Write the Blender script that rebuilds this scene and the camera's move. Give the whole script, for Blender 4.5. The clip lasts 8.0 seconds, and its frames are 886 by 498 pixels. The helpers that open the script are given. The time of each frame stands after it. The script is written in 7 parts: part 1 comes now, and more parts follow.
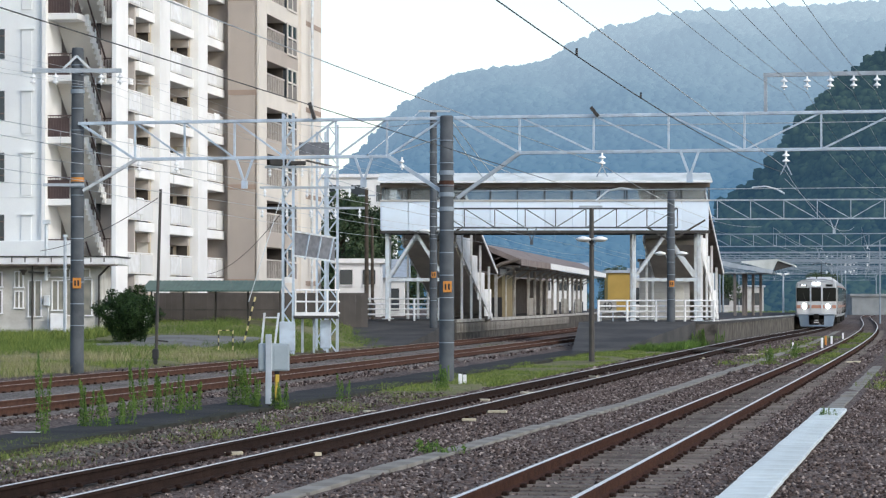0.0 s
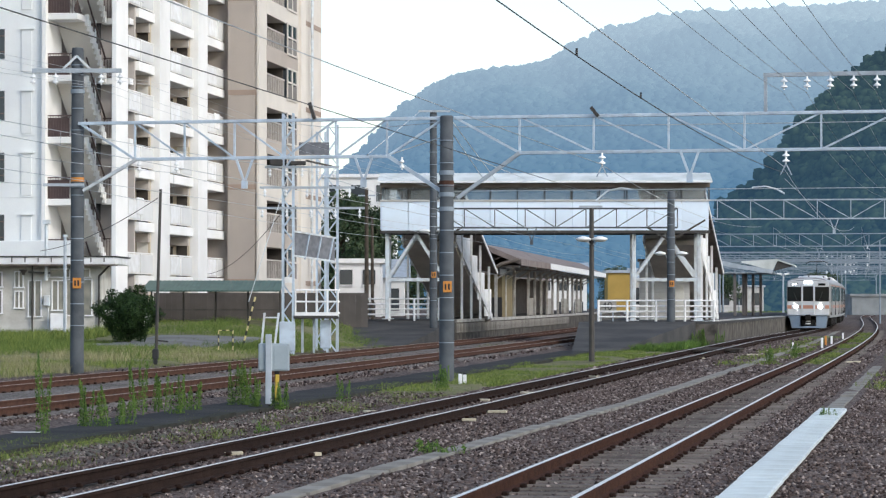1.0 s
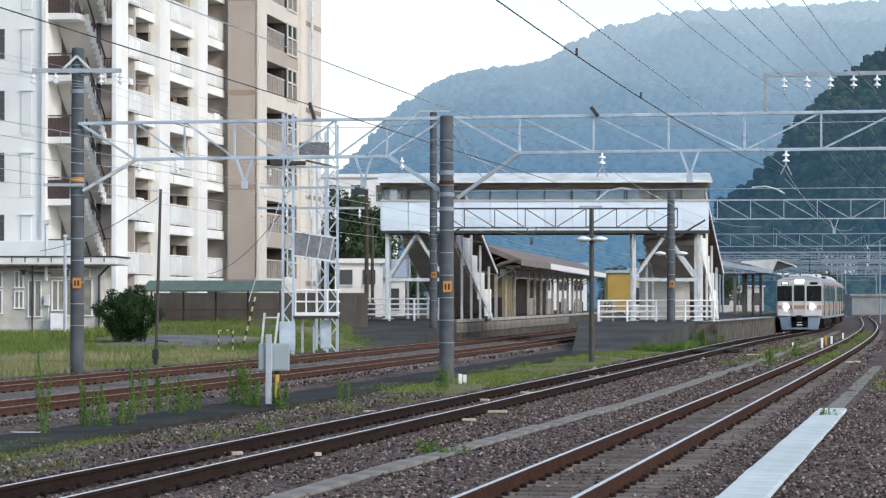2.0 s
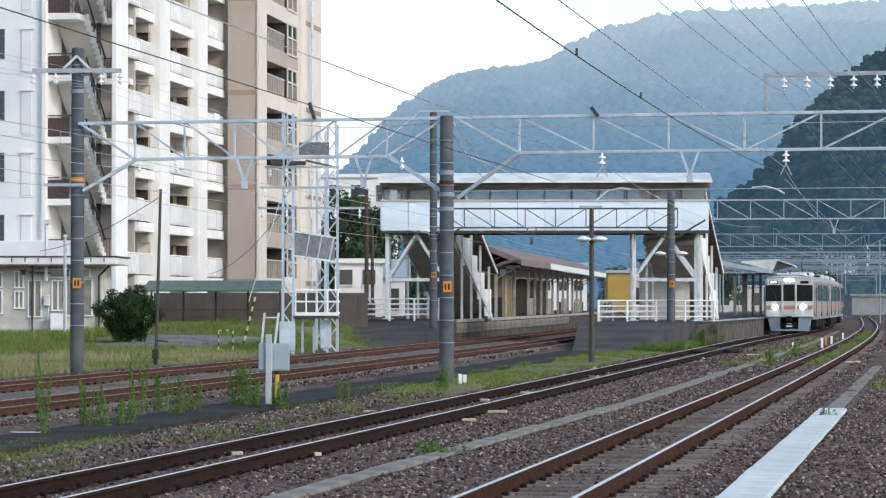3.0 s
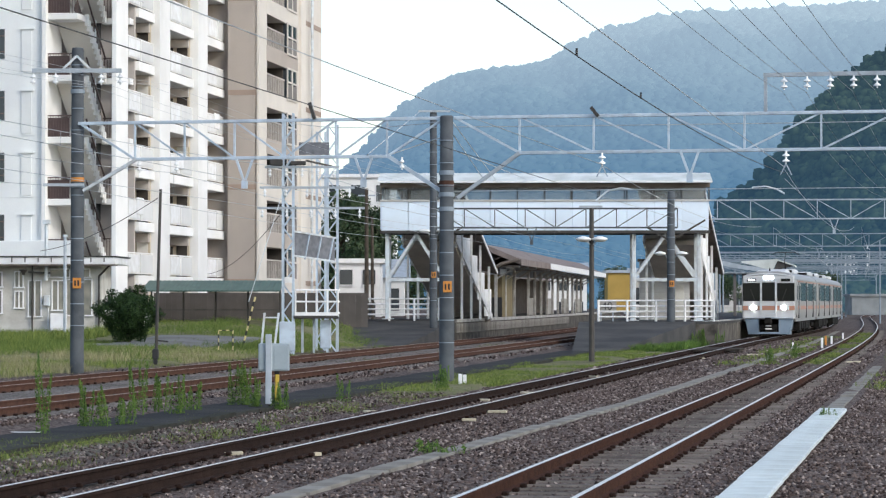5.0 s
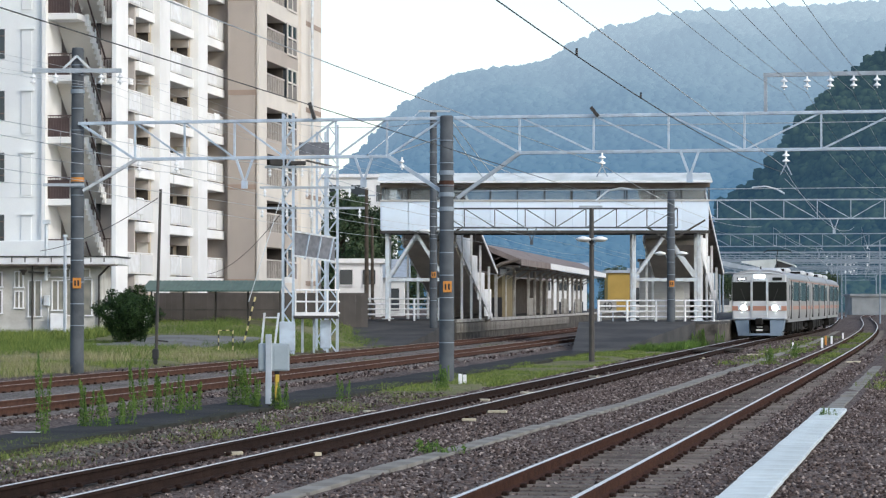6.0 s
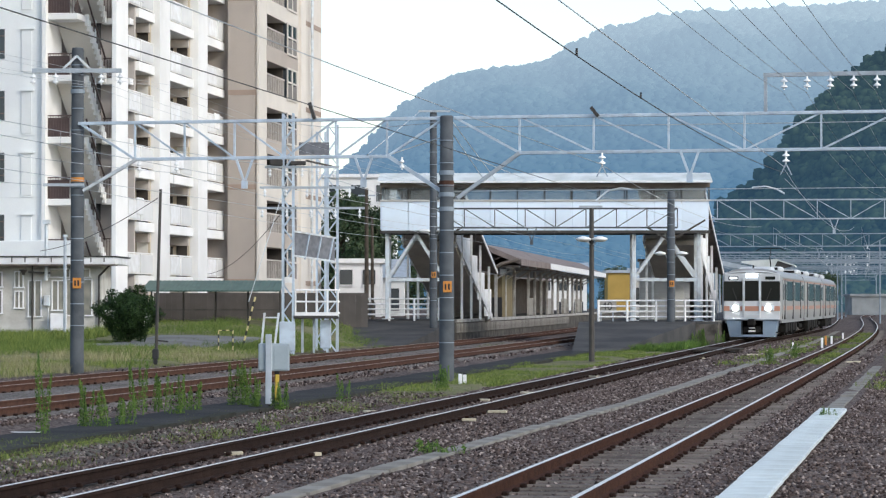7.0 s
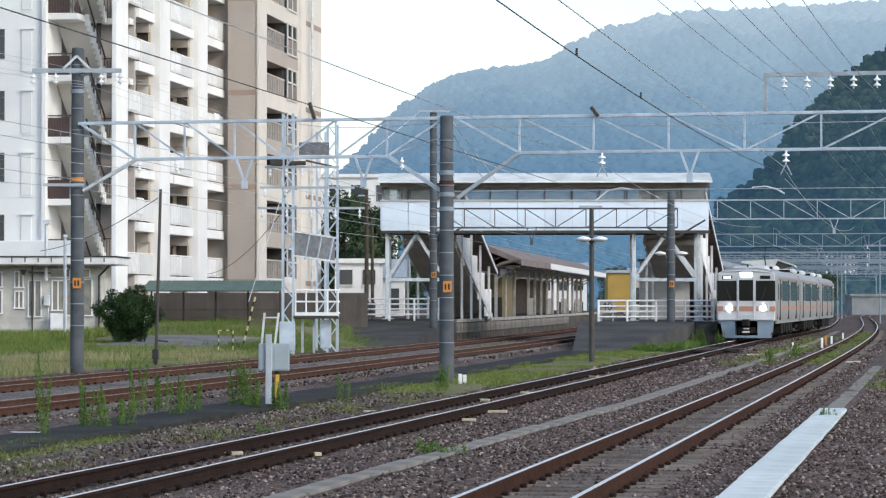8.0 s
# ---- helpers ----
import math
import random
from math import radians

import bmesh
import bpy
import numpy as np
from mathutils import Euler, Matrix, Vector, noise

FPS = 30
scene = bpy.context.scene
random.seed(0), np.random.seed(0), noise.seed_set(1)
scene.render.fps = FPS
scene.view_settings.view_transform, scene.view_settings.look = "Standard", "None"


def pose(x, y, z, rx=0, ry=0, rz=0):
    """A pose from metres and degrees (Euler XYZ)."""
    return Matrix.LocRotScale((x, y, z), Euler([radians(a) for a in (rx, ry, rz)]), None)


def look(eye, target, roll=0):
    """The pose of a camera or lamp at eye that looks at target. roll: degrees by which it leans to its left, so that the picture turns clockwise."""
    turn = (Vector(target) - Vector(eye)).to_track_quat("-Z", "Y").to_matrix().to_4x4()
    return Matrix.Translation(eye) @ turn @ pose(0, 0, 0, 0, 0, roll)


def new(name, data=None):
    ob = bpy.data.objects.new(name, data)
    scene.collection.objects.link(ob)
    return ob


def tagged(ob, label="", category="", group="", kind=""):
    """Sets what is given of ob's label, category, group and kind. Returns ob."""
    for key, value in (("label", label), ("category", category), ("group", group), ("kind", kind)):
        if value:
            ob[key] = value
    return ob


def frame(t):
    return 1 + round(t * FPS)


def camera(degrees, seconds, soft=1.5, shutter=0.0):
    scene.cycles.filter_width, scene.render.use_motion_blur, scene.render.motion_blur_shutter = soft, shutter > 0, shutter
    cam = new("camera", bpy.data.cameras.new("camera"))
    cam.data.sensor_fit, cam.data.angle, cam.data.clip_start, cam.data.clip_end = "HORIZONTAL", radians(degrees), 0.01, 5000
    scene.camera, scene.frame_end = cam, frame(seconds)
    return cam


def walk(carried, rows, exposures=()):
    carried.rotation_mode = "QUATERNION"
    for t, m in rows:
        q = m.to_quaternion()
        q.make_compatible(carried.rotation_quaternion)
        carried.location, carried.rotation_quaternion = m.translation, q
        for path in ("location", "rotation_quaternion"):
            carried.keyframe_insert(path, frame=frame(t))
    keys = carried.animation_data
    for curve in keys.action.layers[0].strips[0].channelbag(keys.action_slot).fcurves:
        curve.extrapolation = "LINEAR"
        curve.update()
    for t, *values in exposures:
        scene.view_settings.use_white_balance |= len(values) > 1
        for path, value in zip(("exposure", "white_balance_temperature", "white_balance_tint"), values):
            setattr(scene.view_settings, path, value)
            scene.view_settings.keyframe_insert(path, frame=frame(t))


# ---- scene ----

# ---- the clip's camera stands still on its tripod ----
cam = camera(18.55, 8.0, soft=1.25)
EYE = Vector((0, 0, 1.87))
HOLD = Matrix.Translation(EYE) @ pose(0, 0, 0, 91.128, 0, 0)
walk(cam, [(0, HOLD), (8, HOLD)], exposures=[(0, 0.36), (8, 0.36)])

# ---- light: a hazy late-afternoon sky, weak sun from the right ----
SUN_EL, SUN_AZ = radians(32), radians(130)
world = bpy.data.worlds.new("sky")
scene.world = world
world.use_nodes = True
wn = world.node_tree.nodes
sky = wn.new("ShaderNodeTexSky")
sky.sky_type = "NISHITA"
sky.sun_disc = False
sky.sun_elevation, sky.sun_rotation = SUN_EL, SUN_AZ
sky.air_density, sky.dust_density, sky.ozone_density = 1.0, 1.0, 1.0
wn["Background"].inputs[1].default_value = 0.15
haze = wn.new("ShaderNodeHueSaturation")
haze.inputs["Saturation"].default_value, haze.inputs["Value"].default_value = 0.82, 1.22
world.node_tree.links.new(sky.outputs[0], haze.inputs["Color"])
world.node_tree.links.new(haze.outputs[0], wn["Background"].inputs[0])
sun = new("sun", bpy.data.lights.new("sun", "SUN"))
sun.data.energy, sun.data.angle, sun.data.color = 1.3, radians(12), (1.0, 0.95, 0.87)
sun.matrix_world = look((0, 0, 50), Vector((0, 0, 50)) - Vector((math.sin(SUN_AZ) * math.cos(SUN_EL), math.cos(SUN_AZ) * math.cos(SUN_EL), math.sin(SUN_EL))))


# ---- materials ----
def mat(name, color, rough=0.7, metal=0.0, vary=0.25, scale=3.0, fine=40.0, bump=0.15, stain=None, amount=0.5, emit=None, power=0.0, spread=0.06):
    """Base colour with coarse stains and fine grain, a little relief, and a random shift from piece to piece."""
    m = bpy.data.materials.new(name)
    m.use_nodes = True
    n, l = m.node_tree.nodes, m.node_tree.links
    b = n["Principled BSDF"]
    b.inputs["Roughness"].default_value = rough
    b.inputs["Metallic"].default_value = metal
    b.inputs["Specular IOR Level"].default_value = 0.1 if rough >= 0.75 else 0.5
    co = n.new("ShaderNodeTexCoord")
    def noise_tex(s, detail):
        t = n.new("ShaderNodeTexNoise")
        t.inputs["Scale"].default_value, t.inputs["Detail"].default_value = s, detail
        l.new(co.outputs["Object"], t.inputs["Vector"])
        return t
    big, small = noise_tex(scale, 4), noise_tex(fine, 3)
    ramp = n.new("ShaderNodeValToRGB")
    ramp.color_ramp.elements[0].position, ramp.color_ramp.elements[1].position = 0.38, 0.68
    dark = stain or tuple(c * (1 - vary) for c in color)
    ramp.color_ramp.elements[0].color = (*color, 1)
    ramp.color_ramp.elements[1].color = (*[c + (d - c) * (amount if stain else 1) for c, d in zip(color, dark)], 1)
    l.new(big.outputs["Fac"], ramp.inputs["Fac"])
    info = n.new("ShaderNodeObjectInfo")
    mixed = n.new("ShaderNodeHueSaturation")
    maths = n.new("ShaderNodeMath")
    maths.operation = "MULTIPLY_ADD"
    maths.inputs[1].default_value, maths.inputs[2].default_value = vary * 0.9, 1 - vary * 0.45
    l.new(small.outputs["Fac"], maths.inputs[0])
    rnd = n.new("ShaderNodeMath")
    rnd.operation = "MULTIPLY_ADD"
    rnd.inputs[1].default_value = spread * 2
    l.new(info.outputs["Random"], rnd.inputs[0])
    l.new(maths.outputs[0], rnd.inputs[2])
    l.new(rnd.outputs[0], mixed.inputs["Value"])
    l.new(ramp.outputs[0], mixed.inputs["Color"])
    l.new(mixed.outputs[0], b.inputs["Base Color"])
    if bump:
        bp = n.new("ShaderNodeBump")
        bp.inputs["Strength"].default_value, bp.inputs["Distance"].default_value = bump, 0.02
        l.new(small.outputs["Fac"], bp.inputs["Height"])
        l.new(bp.outputs[0], b.inputs["Normal"])
    if emit:
        b.inputs["Emission Color"].default_value = (*emit, 1)
        b.inputs["Emission Strength"].default_value = power
    return m


def island_mat(name, a, b_, rough=0.9, mid=()):
    """Colour that changes from loose piece to loose piece of one mesh."""
    m = bpy.data.materials.new(name)
    m.use_nodes = True
    n, l = m.node_tree.nodes, m.node_tree.links
    g = n.new("ShaderNodeNewGeometry")
    r = n.new("ShaderNodeValToRGB")
    r.color_ramp.elements[0].color, r.color_ramp.elements[1].color = (*a, 1), (*b_, 1)
    for q, c in mid:
        r.color_ramp.elements.new(q).color = (*c, 1)
    l.new(g.outputs["Random Per Island"], r.inputs["Fac"])
    l.new(r.outputs[0], n["Principled BSDF"].inputs["Base Color"])
    n["Principled BSDF"].inputs["Roughness"].default_value = rough
    n["Principled BSDF"].inputs["Specular IOR Level"].default_value = 0.15
    return m


def ground_mat(name, cols, scale=18.0, rough=0.95, bump=0.8, dist=0.05, patch=0.25):
    """Stony ground: cells of several greys and browns, damp and dry patches, relief from the cells."""
    m = bpy.data.materials.new(name)
    m.use_nodes = True
    n, l = m.node_tree.nodes, m.node_tree.links
    b = n["Principled BSDF"]
    b.inputs["Roughness"].default_value = rough
    b.inputs["Specular IOR Level"].default_value = 0.1
    co = n.new("ShaderNodeTexCoord")
    v = n.new("ShaderNodeTexVoronoi")
    v.inputs["Scale"].default_value = scale
    l.new(co.outputs["Object"], v.inputs["Vector"])
    sep = n.new("ShaderNodeSeparateColor")
    l.new(v.outputs["Color"], sep.inputs[0])
    r = n.new("ShaderNodeValToRGB")
    for k, c in enumerate(cols):
        e = r.color_ramp.elements[k] if k < 2 else r.color_ramp.elements.new(1)
        e.position, e.color = k / (len(cols) - 1), (*c, 1)
    l.new(sep.outputs[0], r.inputs["Fac"])
    big = n.new("ShaderNodeTexNoise")
    big.inputs["Scale"].default_value, big.inputs["Detail"].default_value = patch, 5
    l.new(co.outputs["Object"], big.inputs["Vector"])
    ma = n.new("ShaderNodeMapRange")
    ma.inputs["From Min"].default_value, ma.inputs["From Max"].default_value = 0.3, 0.7
    ma.inputs["To Min"].default_value, ma.inputs["To Max"].default_value = 0.75, 1.25
    l.new(big.outputs["Fac"], ma.inputs["Value"])
    hs = n.new("ShaderNodeHueSaturation")
    l.new(r.outputs[0], hs.inputs["Color"])
    l.new(ma.outputs[0], hs.inputs["Value"])
    l.new(hs.outputs[0], b.inputs["Base Color"])
    bp = n.new("ShaderNodeBump")
    bp.inputs["Strength"].default_value, bp.inputs["Distance"].default_value = bump, dist
    bp.invert = True
    l.new(v.outputs["Distance"], bp.inputs["Height"])
    l.new(bp.outputs[0], b.inputs["Normal"])
    return m


M_BALLAST = ground_mat("ballast", [(0.046, 0.035, 0.032), (0.11, 0.087, 0.078), (0.19, 0.158, 0.145), (0.076, 0.058, 0.053)], 17)
M_STONE = island_mat("ballast_stone", (0.018, 0.012, 0.011), (0.4, 0.34, 0.31), mid=((0.32, (0.072, 0.052, 0.046)), (0.8, (0.165, 0.128, 0.115))))
M_SOIL = ground_mat("soil", [(0.1, 0.095, 0.055), (0.2, 0.19, 0.11), (0.14, 0.16, 0.065)], 9, bump=0.5)
M_RAIL = mat("rail_rust", (0.06, 0.027, 0.018), 0.85, 0.0, 0.4, 6, 60, 0.3)
M_RAILDARK = mat("rail_dark_rust", (0.028, 0.0165, 0.013), 0.85, 0.0, 0.4, 6, 60, 0.3)
M_RAILRED = mat("rail_red_rust", (0.095, 0.05, 0.036), 0.85, 0.1, 0.35, 5, 60, 0.3)
M_HEAD = mat("rail_head", (0.95, 0.9, 0.83), 0.5, 1.0, 0.15, 4, 60, 0.02)
M_HEADDULL = mat("rail_head_dull", (0.5, 0.42, 0.36), 0.5, 0.6, 0.3, 4, 60, 0.1)
M_SLEEPER = mat("sleeper_concrete", (0.2, 0.18, 0.165), 0.9, 0, 0.35, 3, 50, 0.3, spread=0.15)
M_WOOD = mat("sleeper_wood", (0.15, 0.132, 0.118), 0.9, 0, 0.45, 3, 60, 0.5, spread=0.3)
M_CONC = mat("concrete", (0.4, 0.39, 0.37), 0.9, 0, 0.25, 1.2, 30, 0.2, stain=(0.2, 0.19, 0.17), amount=0.7)
M_CONCDARK = mat("weathered_concrete", (0.125, 0.115, 0.103), 0.9, 0, 0.6, 1.6, 12, 0.4, stain=(0.035, 0.033, 0.03), amount=0.9)
M_OLDASPHALT = mat("old_asphalt", (0.03, 0.031, 0.034), 0.95, 0, 0.35, 0.7, 50, 0.3, stain=(0.05, 0.05, 0.048), amount=0.8)
M_ASPHALT = mat("asphalt", (0.05, 0.051, 0.054), 0.9, 0, 0.3, 0.5, 60, 0.3, stain=(0.1, 0.098, 0.094), amount=0.7)
M_POLE = mat("spun_concrete_pole", (0.1, 0.112, 0.125), 0.85, 0, 0.25, 2.0, 40, 0.15, stain=(0.05, 0.056, 0.063), amount=0.7)
M_STEELPALE = mat("pale_painted_steel", (0.6, 0.66, 0.7), 0.5, 0.1, 0.15, 3, 60, 0.05, stain=(0.35, 0.3, 0.26), amount=0.5)
M_STEELBLUE = mat("pale_blue_painted_steel", (0.5, 0.59, 0.68), 0.5, 0.1, 0.15, 2, 60, 0.05, stain=(0.3, 0.34, 0.4), amount=0.7)
M_STEELGREY = mat("galvanised_steel", (0.42, 0.47, 0.52), 0.5, 0.3, 0.2, 3, 60, 0.05)
M_FARSTEEL = mat("dull_blue_grey_steel", (0.24, 0.29, 0.34), 0.6, 0.1, 0.2, 3, 60, 0.05)
M_FARWALL = mat("grey_retaining_wall", (0.28, 0.3, 0.315), 0.9, 0, 0.3, 0.6, 20, 0.1)
M_DARKSTEEL = mat("dark_brown_steel", (0.06, 0.055, 0.05), 0.6, 0.2, 0.3, 3, 50, 0.1)
M_WHITE = mat("white_paint", (0.78, 0.79, 0.8), 0.55, 0, 0.08, 2, 40, 0.05, stain=(0.55, 0.53, 0.5), amount=0.5)
M_BLACK = mat("black_rubber", (0.02, 0.02, 0.022), 0.6, 0, 0.3, 4, 40, 0.1)
M_WIRE = mat("wire", (0.05, 0.052, 0.055), 0.6, 0.3, 0.1, 5, 40, 0)
M_WIREPALE = mat("pale_wire", (0.42, 0.45, 0.48), 0.5, 0.4, 0.1, 5, 40, 0)
M_WIREMID = mat("grey_wire", (0.2, 0.22, 0.24), 0.5, 0.4, 0.1, 5, 40, 0)
M_PORC = mat("porcelain", (0.8, 0.82, 0.83), 0.15, 0, 0.05, 5, 40, 0)
M_ORANGE = mat("orange_plate", (0.55, 0.22, 0.035), 0.5, 0, 0.1, 5, 40, 0.02)


# ---- mesh helpers ----
class Shape:
    """Vertices and faces gathered piece by piece, each face with a material slot."""

    def __init__(self):
        self.v, self.f, self.m = [], [], []

    def add(self, verts, faces, slot=0):
        k = len(self.v)
        self.v += [tuple(p) for p in verts]
        self.f += [tuple(i + k for i in q) for q in faces]
        self.m += [slot] * len(faces)
        return self

    def box(self, c, s, rot=None, bevel=0.0, slot=0):
        hx, hy, hz = s[0] / 2, s[1] / 2, s[2] / 2
        if not bevel:
            vs = [Vector((x, y, z)) for x in (-hx, hx) for y in (-hy, hy) for z in (-hz, hz)]
            fs = [(0, 1, 3, 2), (4, 6, 7, 5), (0, 4, 5, 1), (2, 3, 7, 6), (0, 2, 6, 4), (1, 5, 7, 3)]
        else:
            b = min(bevel, hx * 0.9, hy * 0.9, hz * 0.9)
            vs, ix = [], {}
            for x in (-1, 1):
                for y in (-1, 1):
                    for z in (-1, 1):
                        for a in range(3):
                            d = [b, b, b]
                            d[a] = 0
                            ix[x, y, z, a] = len(vs)
                            vs.append(Vector((x * (hx - d[0]), y * (hy - d[1]), z * (hz - d[2]))))
            fs = []
            order = ((-1, -1), (1, -1), (1, 1), (-1, 1))
            for a in range(3):
                for sgn in (-1, 1):
                    q = []
                    for u, w in order:
                        k = [0, 0, 0]
                        k[a], k[(a + 1) % 3], k[(a + 2) % 3] = sgn, u, w
                        q.append(ix[k[0], k[1], k[2], a])
                    fs.append(tuple(q if sgn > 0 else q[::-1]))
                for u in (-1, 1):
                    for w in (-1, 1):
                        b1, b2 = (a + 1) % 3, (a + 2) % 3
                        k0, k1 = [0, 0, 0], [0, 0, 0]
                        k0[a], k0[b1], k0[b2] = -1, u, w
                        k1[a], k1[b1], k1[b2] = 1, u, w
                        q = (ix[(*k0, b1)], ix[(*k1, b1)], ix[(*k1, b2)], ix[(*k0, b2)])
                        fs.append(q if u * w > 0 else q[::-1])
            for x in (-1, 1):
                for y in (-1, 1):
                    for z in (-1, 1):
                        q = (ix[x, y, z, 0], ix[x, y, z, 1], ix[x, y, z, 2])
                        fs.append(q if x * y * z > 0 else q[::-1])
        c = Vector(c)
        return self.add([c + (rot @ p if rot else p) for p in vs], fs, slot)

    def bar(self, p, q, w, h=None, slot=0):
        """A rectangular bar from p to q."""
        p, q = Vector(p), Vector(q)
        d = q - p
        r = d.to_track_quat("Y", "Z").to_matrix()
        return self.box((p + q) / 2, (w, d.length, h or w), r, slot=slot)

    def tube(self, p, q, r0, r1=None, n=8, slot=0, caps=True):
        p, q = Vector(p), Vector(q)
        r1 = r0 if r1 is None else r1
        m = (q - p).to_track_quat("Z", "Y").to_matrix()
        vs = []
        for c, r in ((p, r0), (q, r1)):
            vs += [c + m @ Vector((r * math.cos(2 * math.pi * k / n), r * math.sin(2 * math.pi * k / n), 0)) for k in range(n)]
        fs = [(k, (k + 1) % n, n + (k + 1) % n, n + k) for k in range(n)]
        if caps:
            fs += [tuple(range(n))[::-1], tuple(range(n, 2 * n))]
        return self.add(vs, fs, slot)

    def run(self, pts, r, n=5, slot=0):
        """A thin round line through points."""
        pts = [Vector(p) for p in pts]
        vs, fs = [], []
        for k, c in enumerate(pts):
            d = pts[min(k + 1, len(pts) - 1)] - pts[max(k - 1, 0)]
            m = d.to_track_quat("Z", "Y").to_matrix()
            vs += [c + m @ Vector((r * math.cos(2 * math.pi * a / n), r * math.sin(2 * math.pi * a / n), 0)) for a in range(n)]
        for k in range(len(pts) - 1):
            for a in range(n):
                fs.append((k * n + a, k * n + (a + 1) % n, (k + 1) * n + (a + 1) % n, (k + 1) * n + a))
        return self.add(vs, fs, slot)

    def loft(self, rings, slot=0, closed=True, caps=True):
        """Skin through rings of equally many points."""
        n = len(rings[0])
        vs = [p for r in rings for p in r]
        fs = []
        for k in range(len(rings) - 1):
            for a in range(n if closed else n - 1):
                fs.append((k * n + a, k * n + (a + 1) % n, (k + 1) * n + (a + 1) % n, (k + 1) * n + a))
        if caps and closed:
            fs += [tuple(range(n))[::-1], tuple(range((len(rings) - 1) * n, len(rings) * n))]
        return self.add(vs, fs, slot)

    def lathe(self, base, profile, n=10, slot=0):
        """profile: (radius, height) from the bottom up, about an upright axis through base."""
        b = Vector(base)
        return self.loft([[b + Vector((r * math.cos(2 * math.pi * k / n), r * math.sin(2 * math.pi * k / n), z)) for k in range(n)] for r, z in profile], slot)


def mesh_of(name, shape, mats, smooth=False):
    me = bpy.data.meshes.new(name)
    me.from_pydata(shape.v, [], shape.f)
    for m in (mats if isinstance(mats, (list, tuple)) else [mats]):
        me.materials.append(m)
    me.polygons.foreach_set("material_index", shape.m)
    if smooth:
        me.polygons.foreach_set("use_smooth", [True] * len(shape.f))
    bm = bmesh.new()
    bm.from_mesh(me)
    bmesh.ops.recalc_face_normals(bm, faces=bm.faces)
    bm.to_mesh(me)
    bm.free()
    return me


def part(name, shape, mats, parent, label="", smooth=False):
    ob = new(name, shape if isinstance(shape, bpy.types.Mesh) else mesh_of(name, shape, mats, smooth))
    ob.parent = parent
    return tagged(ob, label)


def thing(name, m, label, category, group="", kind=""):
    ob = new(name)
    ob.matrix_basis = m
    ob.empty_display_size = 0.2
    return tagged(ob, label, category, group, kind)


def solid(name, shape, mats, label, category, m=None, group="", kind="", smooth=False):
    ob = new(name, mesh_of(name, shape, mats, smooth))
    if m:
        ob.matrix_basis = m
    return tagged(ob, label, category, group, kind)


# ---- the plan: centre lines of the four tracks, x by y ----
def poly(y, *c):
    q = y / 100
    return sum(k * q ** i for i, k in enumerate(c))


def line_b(y):
    if y > 380:
        return line_b(380) + (y - 380) * 0.19
    return poly(y, -4.06, 17.99, 1.04, -0.82, 0.12)


def line_a(y):
    if y > 205:
        return line_b(y) - line_b(205) + line_a(205)
    f = min(max((y - 128) / 62, 0), 1)
    return poly(y, -9.18, 19.65, -2.53, 1.27, -0.2) + 0.65 * f * f * (3 - 2 * f)


def line_c(y):
    y0 = min(y, 230)
    return C3[0] + C3[1] * y0 + C3[2] * y0 * y0 + (y - y0) * (C3[1] + 2 * C3[2] * y0)


def line_d(y):
    return line_c(y) - 4.0 - 0.006 * max(0, 90 - y)


C3 = (-17.1, 0.188, -0.00016)


def heading(line, y):
    """Turn about z that lays +y along the line."""
    return -math.degrees(math.atan2(line(y + 1) - line(y - 1), 2))


def offset(line, y, d, z=0.0):
    """A point d metres to the right of the line."""
    s = (line(y + 1) - line(y - 1)) / 2
    k = 1 / math.hypot(1, s)
    return Vector((line(y) + d * k, y - d * s * k, z))


def strip(shape, line, y0, y1, d0, d1, z, step=3.0, thick=0.0, z1=None, slot=0):
    """A band along a line between two offsets, with sides where it has thickness."""
    n = max(2, int((y1 - y0) / step) + 1)
    rings = []
    for k in range(n):
        y = y0 + (y1 - y0) * k / (n - 1)
        zz = z if z1 is None else z + (z1 - z) * k / (n - 1)
        a, b = offset(line, y, d0, zz), offset(line, y, d1, zz)
        if thick:
            dn = Vector((0, 0, -thick))
            rings.append([a, b, b + dn, a + dn])
        else:
            rings.append([a, b])
    return shape.loft(rings, slot, closed=bool(thick), caps=bool(thick))


# ---- ground: one sheet to the horizon, with the track beds, the low strip and the raised yard ----
def ground_z(x, y):
    yy = min(max(y, 5), 380)
    a, b, c, d = x - line_a(yy), x - line_b(yy), x - line_c(yy), x - line_d(yy)
    z = -0.18
    if a < 0 and c > 0:
        e = min(-a, c)
        z = -0.18 - 0.2 * min(max((e - 1.6) / 0.9, 0), 1) if y < 150 else -0.18
    elif d < -1.6:
        z = -0.2 + 0.27 * min((-d - 1.6) / 9, 1) + 0.85 * min(max((y - 116) / 20, 0), 1) * min(max((x + 18) / 4, 0.2), 1) * min(max((-d - 4) / 3, 0), 1)
    elif b > 2:
        z = -0.18 - 0.05 * min((b - 2) / 2, 1)
    return z + 0.03 * noise.noise(Vector((x * 0.5, y * 0.35, 0)))


